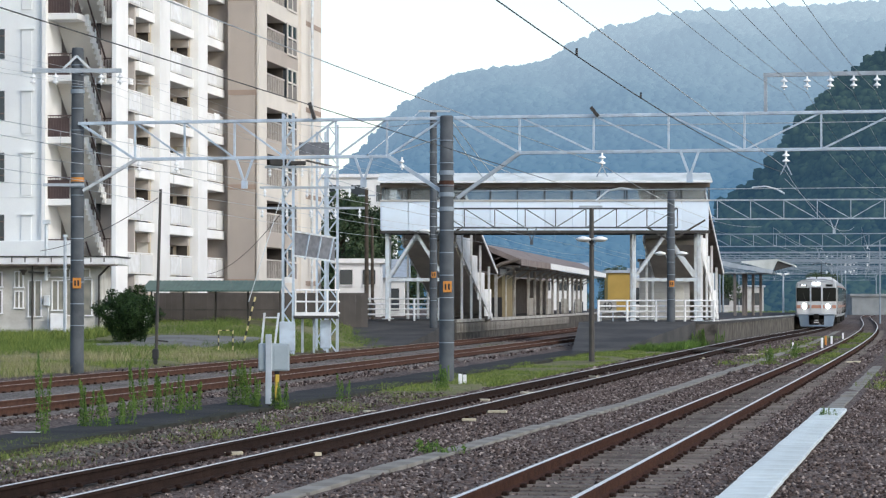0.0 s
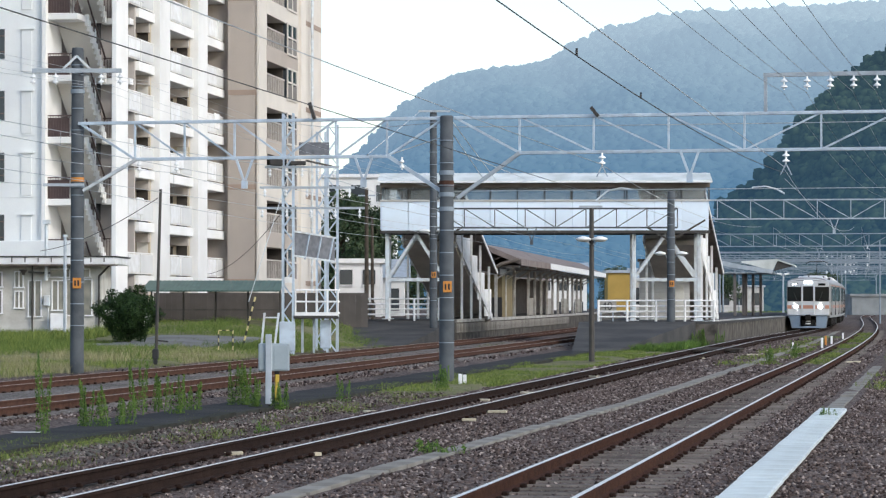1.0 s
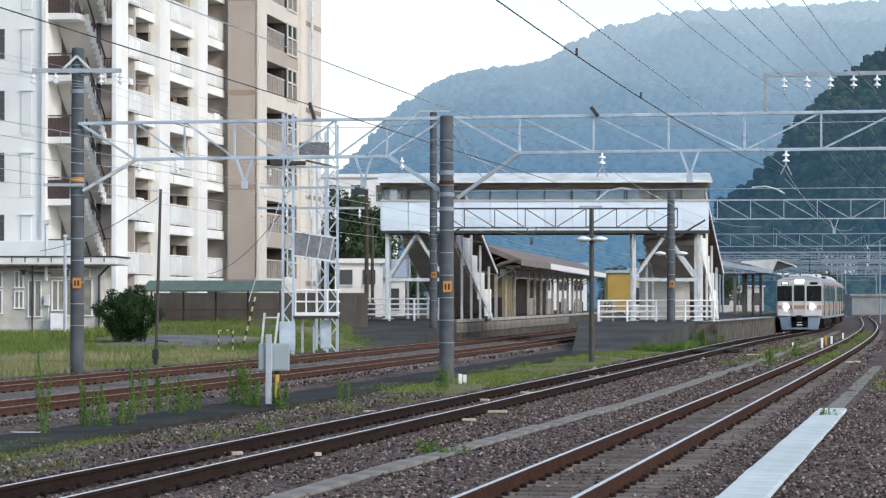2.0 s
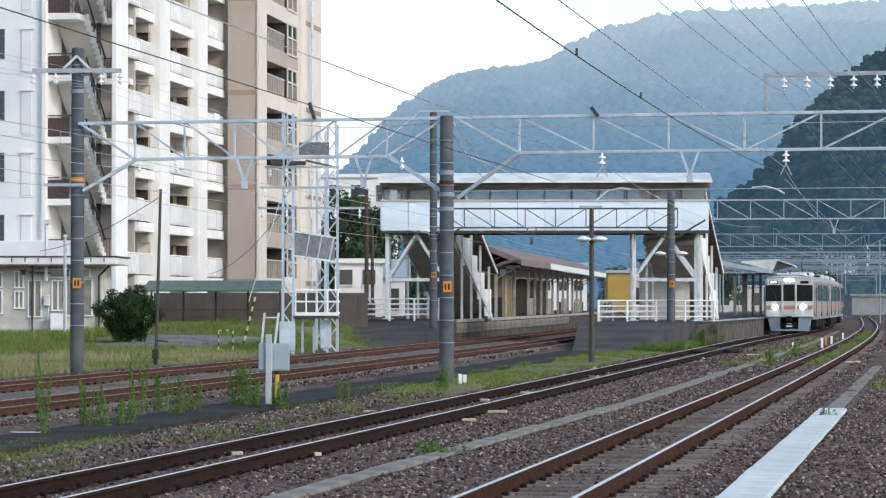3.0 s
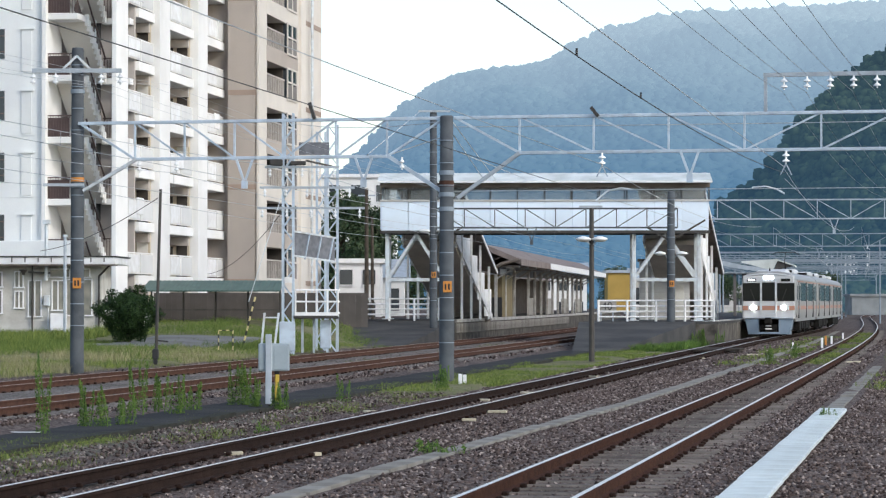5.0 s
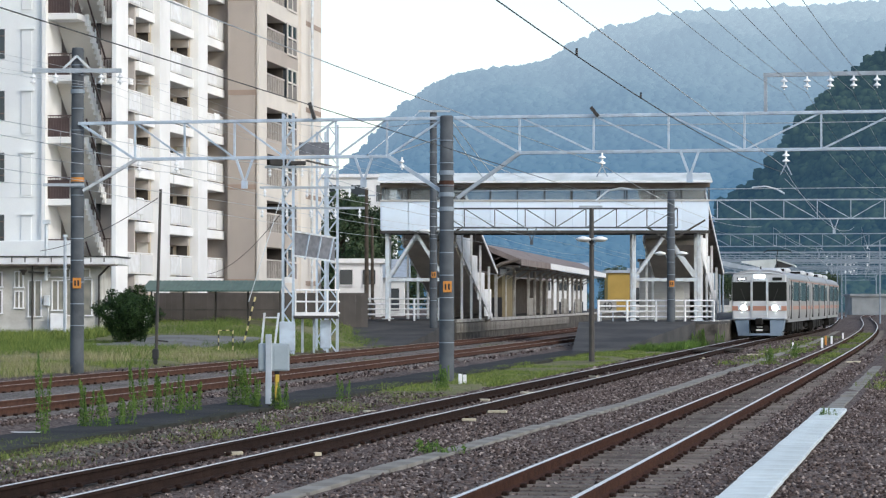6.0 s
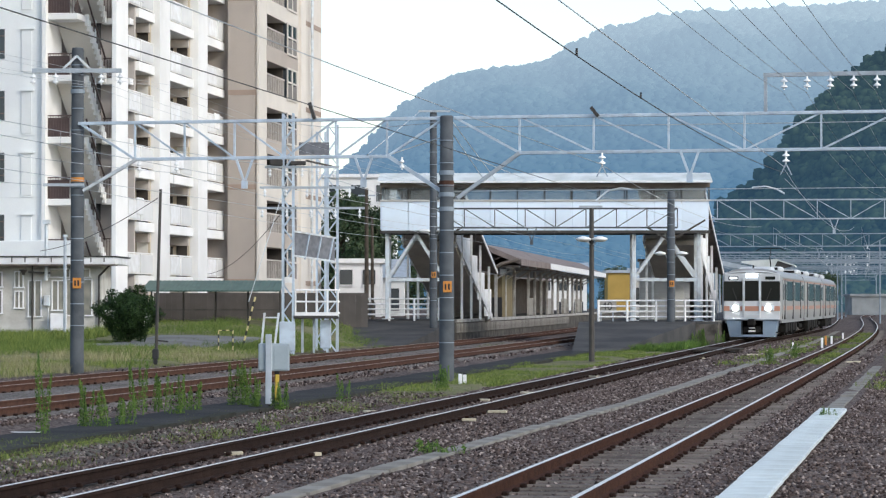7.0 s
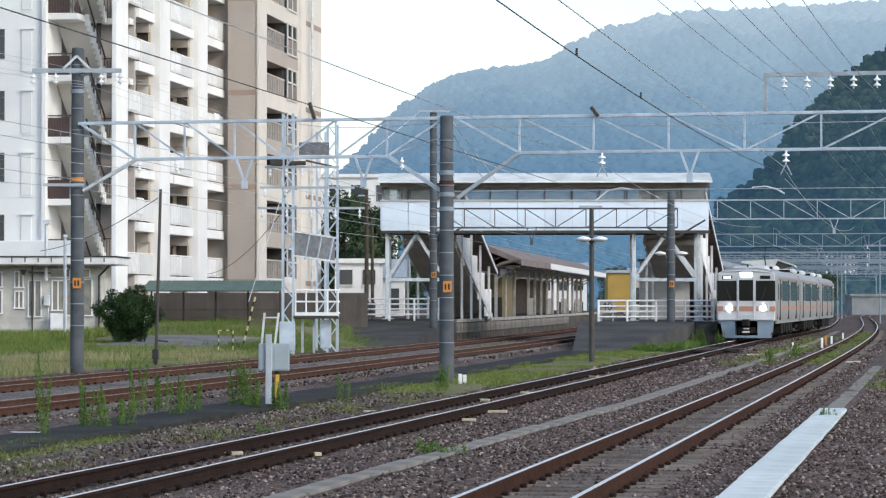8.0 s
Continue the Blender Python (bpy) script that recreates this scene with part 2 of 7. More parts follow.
def build_ground():
    xs = [-3000, -600, -200, -90] + [-50 + 0.9 * k for k in range(134)] + [85, 120, 300, 900, 3000]
    ys = [-400, -60, 0] + [8 + 1.6 * k for k in range(200)] + [345, 380, 430, 520, 700, 1000, 1800, 3500]
    s = Shape()
    s.v = [(x, y, ground_z(x, y) if -60 < x < 90 and y < 400 else -0.2) for y in ys for x in xs]
    n = len(xs)
    s.f = [(j * n + i, j * n + i + 1, (j + 1) * n + i + 1, (j + 1) * n + i) for j in range(len(ys) - 1) for i in range(n - 1)]
    s.m = [0] * len(s.f)
    return solid("ground", s, M_BALLAST, "brown-grey stony railway ground reaching to the hills", "ground", kind="structure", smooth=True)


build_ground()


# ---- tracks ----
def rail_shape(line, y0, y1, side, step=2.5):
    """A flat-bottom rail, its running surface in the second slot."""
    prof = [(-0.063, -0.153), (0.063, -0.153), (0.063, -0.14), (0.01, -0.122), (0.01, -0.045), (0.034, -0.036), (0.034, -0.006), (0.03, 0), (-0.03, 0), (-0.034, -0.006), (-0.034, -0.036), (-0.01, -0.045), (-0.01, -0.122), (-0.063, -0.14)]
    s, rings, y = Shape(), [], y0
    while y <= y1:
        rings.append([offset(line, y, side * 0.5665 + u, w) for u, w in prof])
        y += step
    n = len(prof)
    s.loft(rings)
    for k in range(len(rings) - 1):
        for a in (7,):
            s.m[k * n + a] = 1
    return s


def sleeper_mesh(wood):
    s = Shape()
    s.box((0, 0, -0.235 if wood else -0.275), (2.1, 0.21, 0.16), bevel=0.02)
    for sd in (-1, 1):
        for e in (-1, 1):
            s.box((sd * 0.5665 + e * 0.105, 0, -0.135), (0.07, 0.1, 0.05), bevel=0.012, slot=1)
    return mesh_of("sleeper", s, [M_WOOD if wood else M_SLEEPER, M_RAILDARK])


def build_track(label, line, y0, y1, wood, steel, shiny):
    t = thing("railway_track", pose(0, 0, 0), label, "track", "station tracks", "structure")
    for sd in (-1, 1):
        part("rail", rail_shape(line, y0, y1, sd), [steel, M_HEAD if shiny else M_HEADDULL], t)
    me, y, k = sleeper_mesh(wood), y0 + 0.3, 0
    while y < min(y1, y0 + 300 * 0.62) and k < 298:
        ob = new("sleeper", me)
        ob.parent = t
        p = offset(line, y, random.uniform(-0.03, 0.03))
        ob.matrix_basis = pose(p.x, p.y, random.uniform(-0.012, 0.0), 0, 0, heading(line, y) + random.uniform(-0.6, 0.6))
        y += 0.62
        k += 1
    return t


build_track("running track with polished rail heads on dark ballast", line_a, 14, 380, False, M_RAILDARK, True)
build_track("rusty track with weathered grey sleepers and polished heads", line_b, 12, 400, True, M_RAIL, True)
build_track("red-rusted siding track with dull rails on ballast", line_c, 36, 300, False, M_RAILRED, False)
build_track("red-rusted siding track beside the grassy yard", line_d, 48, 300, False, M_RAILRED, False)


# ---- far wooded hills ----
def raw_mesh(name, verts, tris, mats, smooth=False):
    """A mesh from arrays, for what nobody could count."""
    me = bpy.data.meshes.new(name)
    me.vertices.add(len(verts))
    me.vertices.foreach_set("co", np.asarray(verts, np.float32).ravel())
    me.loops.add(len(tris) * 3)
    me.loops.foreach_set("vertex_index", np.asarray(tris, np.int32).ravel())
    me.polygons.add(len(tris))
    me.polygons.foreach_set("loop_start", np.arange(0, len(tris) * 3, 3, dtype=np.int32))
    if smooth:
        me.polygons.foreach_set("use_smooth", np.ones(len(tris), bool))
    me.materials.append(mats)
    me.update(calc_edges=True)
    me.validate()
    return me


def hazed_hill_mat(name, a, b_, low, high, z0, z1, power):
    """Forest leaf colours that differ from crown to crown; distance haze is painted in as emission graded by height."""
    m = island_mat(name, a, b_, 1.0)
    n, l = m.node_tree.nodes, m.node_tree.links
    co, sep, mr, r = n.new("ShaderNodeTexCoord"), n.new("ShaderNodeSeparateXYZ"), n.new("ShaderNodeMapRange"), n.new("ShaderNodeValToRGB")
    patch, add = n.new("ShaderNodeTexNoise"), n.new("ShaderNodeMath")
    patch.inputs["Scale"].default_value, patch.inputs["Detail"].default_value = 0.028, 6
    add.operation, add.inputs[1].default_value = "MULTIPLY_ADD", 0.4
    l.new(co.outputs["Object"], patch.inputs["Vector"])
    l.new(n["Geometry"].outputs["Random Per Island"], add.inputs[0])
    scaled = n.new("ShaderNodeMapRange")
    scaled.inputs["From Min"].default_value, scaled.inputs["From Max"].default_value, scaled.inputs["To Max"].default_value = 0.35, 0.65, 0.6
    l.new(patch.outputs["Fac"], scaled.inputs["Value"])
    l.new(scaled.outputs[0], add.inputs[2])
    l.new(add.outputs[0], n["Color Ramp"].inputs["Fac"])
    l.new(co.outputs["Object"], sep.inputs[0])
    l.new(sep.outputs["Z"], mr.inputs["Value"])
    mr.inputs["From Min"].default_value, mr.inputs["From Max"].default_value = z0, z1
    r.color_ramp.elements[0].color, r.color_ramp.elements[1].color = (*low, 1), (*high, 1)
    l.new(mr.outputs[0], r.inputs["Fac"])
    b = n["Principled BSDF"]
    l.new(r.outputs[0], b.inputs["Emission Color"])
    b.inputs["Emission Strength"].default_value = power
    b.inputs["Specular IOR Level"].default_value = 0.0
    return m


# Low and high emission colours paint blue distance haze onto both hills.
M_HILL = hazed_hill_mat("far_hill_haze_glow", (0.022, 0.036, 0.038), (0.048, 0.07, 0.065), (0.09, 0.205, 0.355), (0.52, 0.65, 0.77), 45, 195, 0.71)
M_HILLNEAR = hazed_hill_mat("near_hill_haze_glow", (0.006, 0.015, 0.013), (0.06, 0.088, 0.045), (0.08, 0.22, 0.44), (0.12, 0.23, 0.33), 5, 80, 0.19)


def ridge(shape, crest, y0, depth, rough, nx, ny, seed, flank):
    """A wooded slope: its crest line is given, the flank falls towards the valley with spurs and tree crowns."""
    for j in range(ny):
        v = j / (ny - 1)
        for i in range(nx):
            u = i / (nx - 1)
            x = crest[0][0] + (crest[-1][0] - crest[0][0]) * u
            z = float(np.interp(x, [c[0] for c in crest], [c[1] for c in crest]))
            y = y0 + depth * v
            spur = noise.fractal(Vector((x * 0.006, v * 1.5, seed)), 1, 2, 4)
            h = z * (v ** 0.8) * (1 + 0.5 * spur * (1 - v) * v * 4)
            tree = rough * (noise.noise(Vector((x / 9, y / 9, seed))) + 0.6 * noise.noise(Vector((x / 4, y / 4, seed + 5))))
            shape.v.append((x + spur * 12 * (1 - v), y + 60 * spur * v * (1 - v), max(h + tree * flank + tree * (0.6 - flank) * max(0, v - 0.9) * 10, -2)))
    shape.f = [(j * nx + i, j * nx + i + 1, (j + 1) * nx + i + 1, (j + 1) * nx + i) for j in range(ny - 1) for i in range(nx - 1)]
    shape.m = [0] * len(shape.f)
    return shape


CREST_FAR = [(-90, 40), (-62.2, 69.5), (-52.6, 79.1), (-43.0, 90.4), (-30.2, 104.8), (-14.1, 119.2), (5.1, 128.9), (24.4, 131.8), (37.2, 134.3), (62.9, 138.2), (66.1, 143.3), (78.9, 151.0), (91.8, 156.1), (114.2, 162.9), (133.5, 166.7), (149.5, 168.0), (165.6, 167.4), (188.0, 169.3), (223.3, 171.2), (251.5, 174.1), (293.9, 181.8), (390.1, 185.0)]
def crowns(parent, surface, count, r0, r1, seed, m):
    """Lumpy tree crowns all over a slope."""
    g = np.random.default_rng(seed)
    v = np.array(surface.v)
    seen = v[(np.abs(v[:, 0]) < 0.185 * v[:, 1]) & (v[:, 2] > 0)]
    p = seen[g.integers(0, len(seen), count)] + g.normal(size=(count, 3)) * (1.6, 1.5, 0.2) - (0, 0, r1 * 0.45)
    f = (1 + 5 ** 0.5) / 2
    ico = np.array([(-1, f, 0), (1, f, 0), (-1, -f, 0), (1, -f, 0), (0, -1, f), (0, 1, f), (0, -1, -f), (0, 1, -f), (f, 0, -1), (f, 0, 1), (-f, 0, -1), (-f, 0, 1)]) / 1.902
    tri = np.array([(0, 11, 5), (0, 5, 1), (0, 1, 7), (0, 7, 10), (0, 10, 11), (1, 5, 9), (5, 11, 4), (11, 10, 2), (10, 7, 6), (7, 1, 8), (3, 9, 4), (3, 4, 2), (3, 2, 6), (3, 6, 8), (3, 8, 9), (4, 9, 5), (2, 4, 11), (6, 2, 10), (8, 6, 7), (9, 8, 1)])
    r = (r0 + (r1 - r0) * g.uniform(0, 1, count) ** 1.6)[:, None, None]
    q = ico[None] * r * g.uniform(0.7, 1.2, (count, 12, 1)) * np.array((1, 1, 1.05)) + p[:, None, :]
    t = (np.arange(count)[:, None, None] * 12 + tri[None]).reshape(-1, 3)
    ob = new("forest", raw_mesh("forest", q.reshape(-1, 3), t, m, True))
    ob.parent = parent
    return tagged(ob, "dense forest of tree crowns", kind="stuff")


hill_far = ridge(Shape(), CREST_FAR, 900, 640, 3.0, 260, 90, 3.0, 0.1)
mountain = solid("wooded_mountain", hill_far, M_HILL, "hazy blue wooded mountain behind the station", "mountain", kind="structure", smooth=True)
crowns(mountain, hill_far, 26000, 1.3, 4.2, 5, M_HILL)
CREST_NEAR = [(70, 1), (76, 6), (80, 18), (83, 30), (91, 36), (103, 49), (109, 59), (119, 68), (131, 76), (160, 95), (220, 120)]
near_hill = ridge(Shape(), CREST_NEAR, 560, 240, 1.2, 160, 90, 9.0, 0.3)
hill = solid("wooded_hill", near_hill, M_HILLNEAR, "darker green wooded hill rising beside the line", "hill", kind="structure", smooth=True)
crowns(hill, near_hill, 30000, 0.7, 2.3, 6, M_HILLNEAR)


# ---- platforms ----
M_WALLP = M_CONCDARK


def build_platform(label, line, side, y0, y1, width, z, ramp):
    """side: +1 when the platform lies right of the line. The end slopes down towards y0 - ramp."""
    t = thing("platform", pose(0, 0, 0), label, "platform", "station platforms", "structure")
    d0, d1 = (1.62, 1.62 + width) if side > 0 else (-1.62 - width, -1.62)
    s = Shape()
    strip(s, line, y0, y1, d0, d1, z - 0.12, 3, 1.3)
    part("base", s, M_WALLP, t, "stained dark concrete platform wall")
    s = Shape()
    strip(s, line, y0 - 0.03, y1, d0 - 0.06, d1 + 0.06, z, 3, 0.115)
    part("deck", s, M_ASPHALT, t, "dark asphalt platform surface")
    s = Shape()
    e0, e1 = (d0 - 0.1, d0 + 0.35) if side > 0 else (d1 - 0.35, d1 + 0.1)
    strip(s, line, y0 - 0.05, y1, e0, e1, z + 0.006, 3, 0.16)
    part("edge", s, M_CONC, t, "pale concrete platform edge")
    s = Shape()
    rings = []
    for k in range(9):
        y = y0 - ramp + (ramp - 0.06) * k / 8
        zz = -0.35 + (z + 0.3) * (k / 8)
        rings.append([offset(line, y, d0, zz), offset(line, y, d1, zz), offset(line, y, d1, -0.6), offset(line, y, d0, -0.6)])
    s.loft(rings)
    part("ramp", s, M_ASPHALT, t, "sloping asphalt platform end")
    return t


old_platform = build_platform("old island platform with dark stained wall and asphalt top", line_d, -1, 141, 290, 4.9, 0.98, 20)

M_BLOCK = mat("pale_block", (0.24, 0.23, 0.21), 0.9, 0, 0.3, 1.5, 25, 0.2, stain=(0.12, 0.11, 0.1), amount=0.9, spread=0.2)
block = mesh_of("face_block", Shape().box((0, 0, 0), (0.1, 0.3, 0.5), bevel=0.02), M_BLOCK)
for k in range(110):
    yy = 141.4 + k * 0.62
    p = offset(line_d, yy, -1.58)
    ob = part("face_block", block, None, old_platform)
    ob.matrix_basis = pose(p.x, p.y, 0.52, 0, 0, heading(line_d, yy))


def build_platform_right():
    """The island platform between the inner and the running track."""
    t = thing("platform", pose(0, 0, 0), "island platform with asphalt ramp beside the running track", "platform", "station platforms", "structure")
    def ring(y, z, g=0.0, dz=-1.4):
        a, b = offset(line_c, y, 1.7 - g), offset(line_a, y, -1.62 + g)
        return [Vector((a.x, y, z)), Vector((b.x, y, z)), Vector((b.x, y, z + dz)), Vector((a.x, y, z + dz))]
    ys = [135 + 5 * k for k in range(26)]
    s = Shape()
    s.loft([ring(y, 0.78) for y in ys])
    part("base", s, M_WALLP, t, "stained dark concrete platform wall")
    s = Shape()
    s.loft([ring(y, 0.92, 0.05, -0.137) for y in ys])
    part("deck", s, M_ASPHALT, t, "dark asphalt platform surface")
    s = Shape()
    s.loft([[offset(line_a, y, -2.0, 0.93), offset(line_a, y, -1.52, 0.93), offset(line_a, y, -1.52, 0.78), offset(line_a, y, -2.0, 0.78)] for y in ys])
    part("edge", s, M_CONC, t, "pale concrete platform edge")
    s = Shape()
    s.loft([[Vector((line_c(118 + k * 1.69) + 1.9 + 0.1 * (8 - k), 118 + k * 2.11, -0.42 + k * 0.166)), Vector((line_a(118 + k * 2.11) - 2.0 - 0.32 * (10 - k), 118 + k * 2.11, -0.42 + k * 0.166)), Vector((line_a(118 + k * 2.11) - 2.0 - 0.32 * (10 - k), 118 + k * 2.11, -0.7)), Vector((line_c(118 + k * 1.69) + 1.9 + 0.1 * (8 - k), 118 + k * 2.11, -0.7))] for k in range(9)])
    part("ramp", s, M_ASPHALT, t, "sloping asphalt platform end")


build_platform_right()

# ---- footbridge ----
M_BRIDGE = mat("pale_blue_bridge_panel", (0.74, 0.85, 0.96), 0.45, 0, 0.08, 0.8, 20, 0.03, stain=(0.62, 0.69, 0.77), amount=0.6, spread=0.04)
M_ROOF = mat("pale_corrugated_roof", (0.72, 0.75, 0.73), 0.45, 0.1, 0.25, 0.7, 14, 0.1, stain=(0.42, 0.45, 0.42), amount=0.8)
M_BROWN = mat("dark_brown_cladding", (0.17, 0.142, 0.122), 0.8, 0, 0.3, 2, 40, 0.1)
M_SOFFITBROWN = mat("grey_brown_soffit", (0.44, 0.4, 0.36), 0.85, 0, 0.2, 1.2, 25, 0.1)
M_GLASSY = mat("window_glass", (0.05, 0.06, 0.07), 0.08, 0, 0.1, 1, 10, 0)
M_PALEGREY = mat("pale_grey_wall", (0.5, 0.5, 0.49), 0.7, 0, 0.12, 1.0, 20, 0.1, stain=(0.35, 0.33, 0.3), amount=0.6)


def build_footbridge():
    t = thing("footbridge", pose(0, 140, 0, 0, 0, -1.5), "covered footbridge with pale blue panels over the platforms", "footbridge", kind="structure")
    x0, x1 = -3.2, 13.7
    s = Shape().box(((x0 + x1) / 2, 1.5, 5.55), (x1 - x0, 3.0, 0.16))
    part("deck", s, M_DARKSTEEL, t)
    nb = 12
    w = (x1 - x0) / nb
    panel = mesh_of("panel", Shape().box((0, 0, 0), (w - 0.03, 0.05, 1.56), bevel=0.01), M_BRIDGE)
    for k in range(nb):
        for y in (-0.02, 3.02):
            ob = part("panel", panel, None, t)
            ob.matrix_basis = pose(x0 + w * (k + 0.5), y, 6.3)
    for y in (-0.05, 3.05):
        part("sill_beam", Shape().box(((x0 + x1) / 2, y, 7.12), (x1 - x0 + 0.1, 0.1, 0.1), bevel=0.01), M_PALEGREY, t)
        part("lower_beam", Shape().box(((x0 + x1) / 2, y, 5.5), (x1 - x0 + 0.1, 0.12, 0.16), bevel=0.01), M_DARKSTEEL, t)
        part("head_beam", Shape().box(((x0 + x1) / 2, y, 7.95), (x1 - x0 + 0.1, 0.1, 0.32), bevel=0.01), M_BROWN, t)
        for k in range(nb + 1):
            part("mullion", Shape().box((x0 + w * k, y, 7.48), (0.07, 0.07, 0.7)), M_DARKSTEEL, t)
    glass = mesh_of("pane", Shape().box((0, 0, 0), (w - 0.08, 0.015, 0.62)), M_PANE)
    for k in range(nb):
        for y in (0.0, 3.0):
            ob = part("pane", glass, None, t)
            ob.matrix_basis = pose(x0 + w * (k + 0.5), y, 7.48)
            ob.visible_shadow = False
    for e in (x0, x1):
        if e == x0:
            part("end_wall", Shape().box((e, 1.5, 6.9), (0.08, 3.0, 2.5)), M_BRIDGE, t)
    # corrugated gable roof
    s = Shape()
    rings = []
    nr = int((x1 - x0 + 0.3) / 0.26)
    for k in range(nr + 1):
        x = x0 - 0.15 + (x1 - x0 + 0.3) * k / nr
        dz = 0.008 if k % 2 else -0.008
        rings.append([Vector((x, -0.45, 8.14 + dz)), Vector((x, 1.5, 8.62 + dz)), Vector((x, 3.45, 8.14 + dz)), Vector((x, 3.45, 8.09 + dz)), Vector((x, 1.5, 8.56 + dz)), Vector((x, -0.45, 8.09 + dz))])
    s.loft(rings)
    part("roof", s, M_ROOF, t, "pale streaked corrugated roof sheets")
    part("gutter", Shape().box(((x0 + x1) / 2, -0.5, 8.06), (x1 - x0 + 0.3, 0.12, 0.1), bevel=0.02), M_WHITE, t, "white gutter")
    # portal supports on each platform
    for xl, xr, zb in ((-2.9, 0.1, 1.0), (9.85, 13.2, 0.92)):
        for y in (0.35, 2.65):
            for x in (xl, xr):
                part("column", Shape().box((x, y, (5.46 + zb) / 2), (0.2, 0.2, 5.46 - zb), bevel=0.02), M_STEELPALE, t)
                part("base_plate", Shape().box((x, y, zb + 0.02), (0.5, 0.5, 0.04)), M_STEELPALE, t)
            part("tie", Shape().bar((xl, y, 3.05), (xr, y, 3.05), 0.16), M_STEELPALE, t)
            xm = (xl + xr) / 2
            part("brace", Shape().bar((xl + 0.1, y, 3.2), (xm, y, 5.4), 0.14), M_STEELPALE, t)
            part("brace", Shape().bar((xr - 0.1, y, 3.2), (xm, y, 5.4), 0.14), M_STEELPALE, t)
    return t


M_PANE = bpy.data.materials.new("clear_pane")
M_PANE.use_nodes = True
_p = M_PANE.node_tree.nodes["Principled BSDF"]
_p.inputs["Base Color"].default_value = (0.75, 0.8, 0.82, 1)
_p.inputs["Roughness"].default_value = 0.05
_p.inputs["Transmission Weight"].default_value = 0.9
_p.inputs["IOR"].default_value = 1.1
build_footbridge()


def build_stair(x, y, top, bottom, run, label):
    """A covered stair falling away along the platform, with stepped white side panels."""
    t = thing("covered_stair", pose(x, y, 0, 0, 0, -11.5), label, "stairs", "footbridge stairs", "structure")
    w = 2.7
    n = 24
    s = Shape()
    for k in range(n):
        z = top - (top - bottom) * (k + 1) / n
        s.box((0, run * (k + 0.5) / n, z), (w, run / n + 0.02, (top - bottom) / n))
    part("flight", s, M_CONC, t, "concrete steps")
    s = Shape()
    s.loft([[Vector((-w / 2, 0, top - 0.45)), Vector((w / 2, 0, top - 0.45)), Vector((w / 2, 0, top - 0.65)), Vector((-w / 2, 0, top - 0.65))], [Vector((-w / 2, run, bottom - 0.35 + 0.35)), Vector((w / 2, run, bottom)), Vector((w / 2, run, bottom - 0.2)), Vector((-w / 2, run, bottom - 0.2))]])
    part("soffit", s, M_SOFFITBROWN, t, "brown-grey underside of the stair")
    for sd in (-1, 1):
        np_ = 5
        for k in range(np_):
            ya, yb = run * k / np_, run * (k + 1) / np_
            z = top - (top - bottom) * (k + 0.5) / np_
            part("side_panel", Shape().box((sd * (w / 2 + 0.05), (ya + yb) / 2, z + 0.42), (0.05, yb - ya - 0.05, 1.5), bevel=0.01), M_WHITE, t, "white stepped side panel")
        part("stringer", Shape().bar((sd * (w / 2 + 0.09), 0, top - 0.3), (sd * (w / 2 + 0.09), run, bottom + 0.05), 0.08, 0.35), M_WHITE, t)
        for k in range(4):
            yy = run * (k + 0.6) / 4
            zt = 8.0 - (top - bottom) * (k + 0.6) / 4
            part("post", Shape().box((sd * (w / 2 + 0.12), yy, (zt + 0.95) / 2), (0.12, 0.12, zt - 0.95)), M_WHITE, t)
    s = Shape()
    for a, b, c in ((-w / 2 - 0.4, 0, 1), (0, w / 2 + 0.4, -1)):
        za, zb = (8.1, 8.55) if c > 0 else (8.55, 8.1)
        dr = top - bottom
        s.loft([[Vector((a, -0.2, za)), Vector((b, -0.2, zb)), Vector((b, -0.2, zb - 0.07)), Vector((a, -0.2, za - 0.07))], [Vector((a, run, za - dr)), Vector((b, run, zb - dr)), Vector((b, run, zb - dr - 0.07)), Vector((a, run, za - dr - 0.07))]])
    part("roof", s, [M_BROWN], t, "dark brown sloping stair roof")
    for sd in (-1, 1):
        part("barge_board", Shape().bar((sd * (w / 2 + 0.42), -0.2, 8.1), (sd * (w / 2 + 0.42), run, 8.1 - (top - bottom)), 0.05, 0.16), M_WHITE, t)
    return t


build_stair(-0.75, 143.2, 5.55, 0.98, 10.5, "covered stair down to the old island platform")
build_stair(12.0, 143.0, 5.55, 0.92, 10.5, "covered stair down to the running-track platform")


# ---- the train ----
M_CAR = mat("stainless_body", (0.36, 0.365, 0.37), 0.4, 0.45, 0.08, 1.5, 40, 0.02)
M_FACE = mat("white_cab_face", (0.54, 0.555, 0.57), 0.35, 0, 0.06, 2, 40, 0.01)
M_SKIRT = mat("blue_grey_skirt", (0.22, 0.29, 0.37), 0.45, 0, 0.1, 2, 40, 0.02)
M_STRIPE = mat("orange_stripe", (0.45, 0.22, 0.15), 0.4, 0, 0.06, 3, 40, 0)
M_WIN = mat("tinted_window", (0.008, 0.011, 0.012), 0.1, 0, 0.2, 1, 10, 0)
M_WIN.node_tree.nodes["Principled BSDF"].inputs["Specular IOR Level"].default_value = 0.25
M_WINSIDE = mat("green_tinted_side_window", (0.045, 0.075, 0.07), 0.12, 0, 0.2, 1, 10, 0)
M_UNDER = mat("underfloor_equipment", (0.022, 0.021, 0.02), 0.8, 0.1, 0.4, 4, 40, 0.2)
M_LAMP = mat("lit_headlight", (1, 1, 1), 0.3, 0, 0, 1, 1, 0, emit=(1.0, 0.97, 0.9), power=40, spread=0)
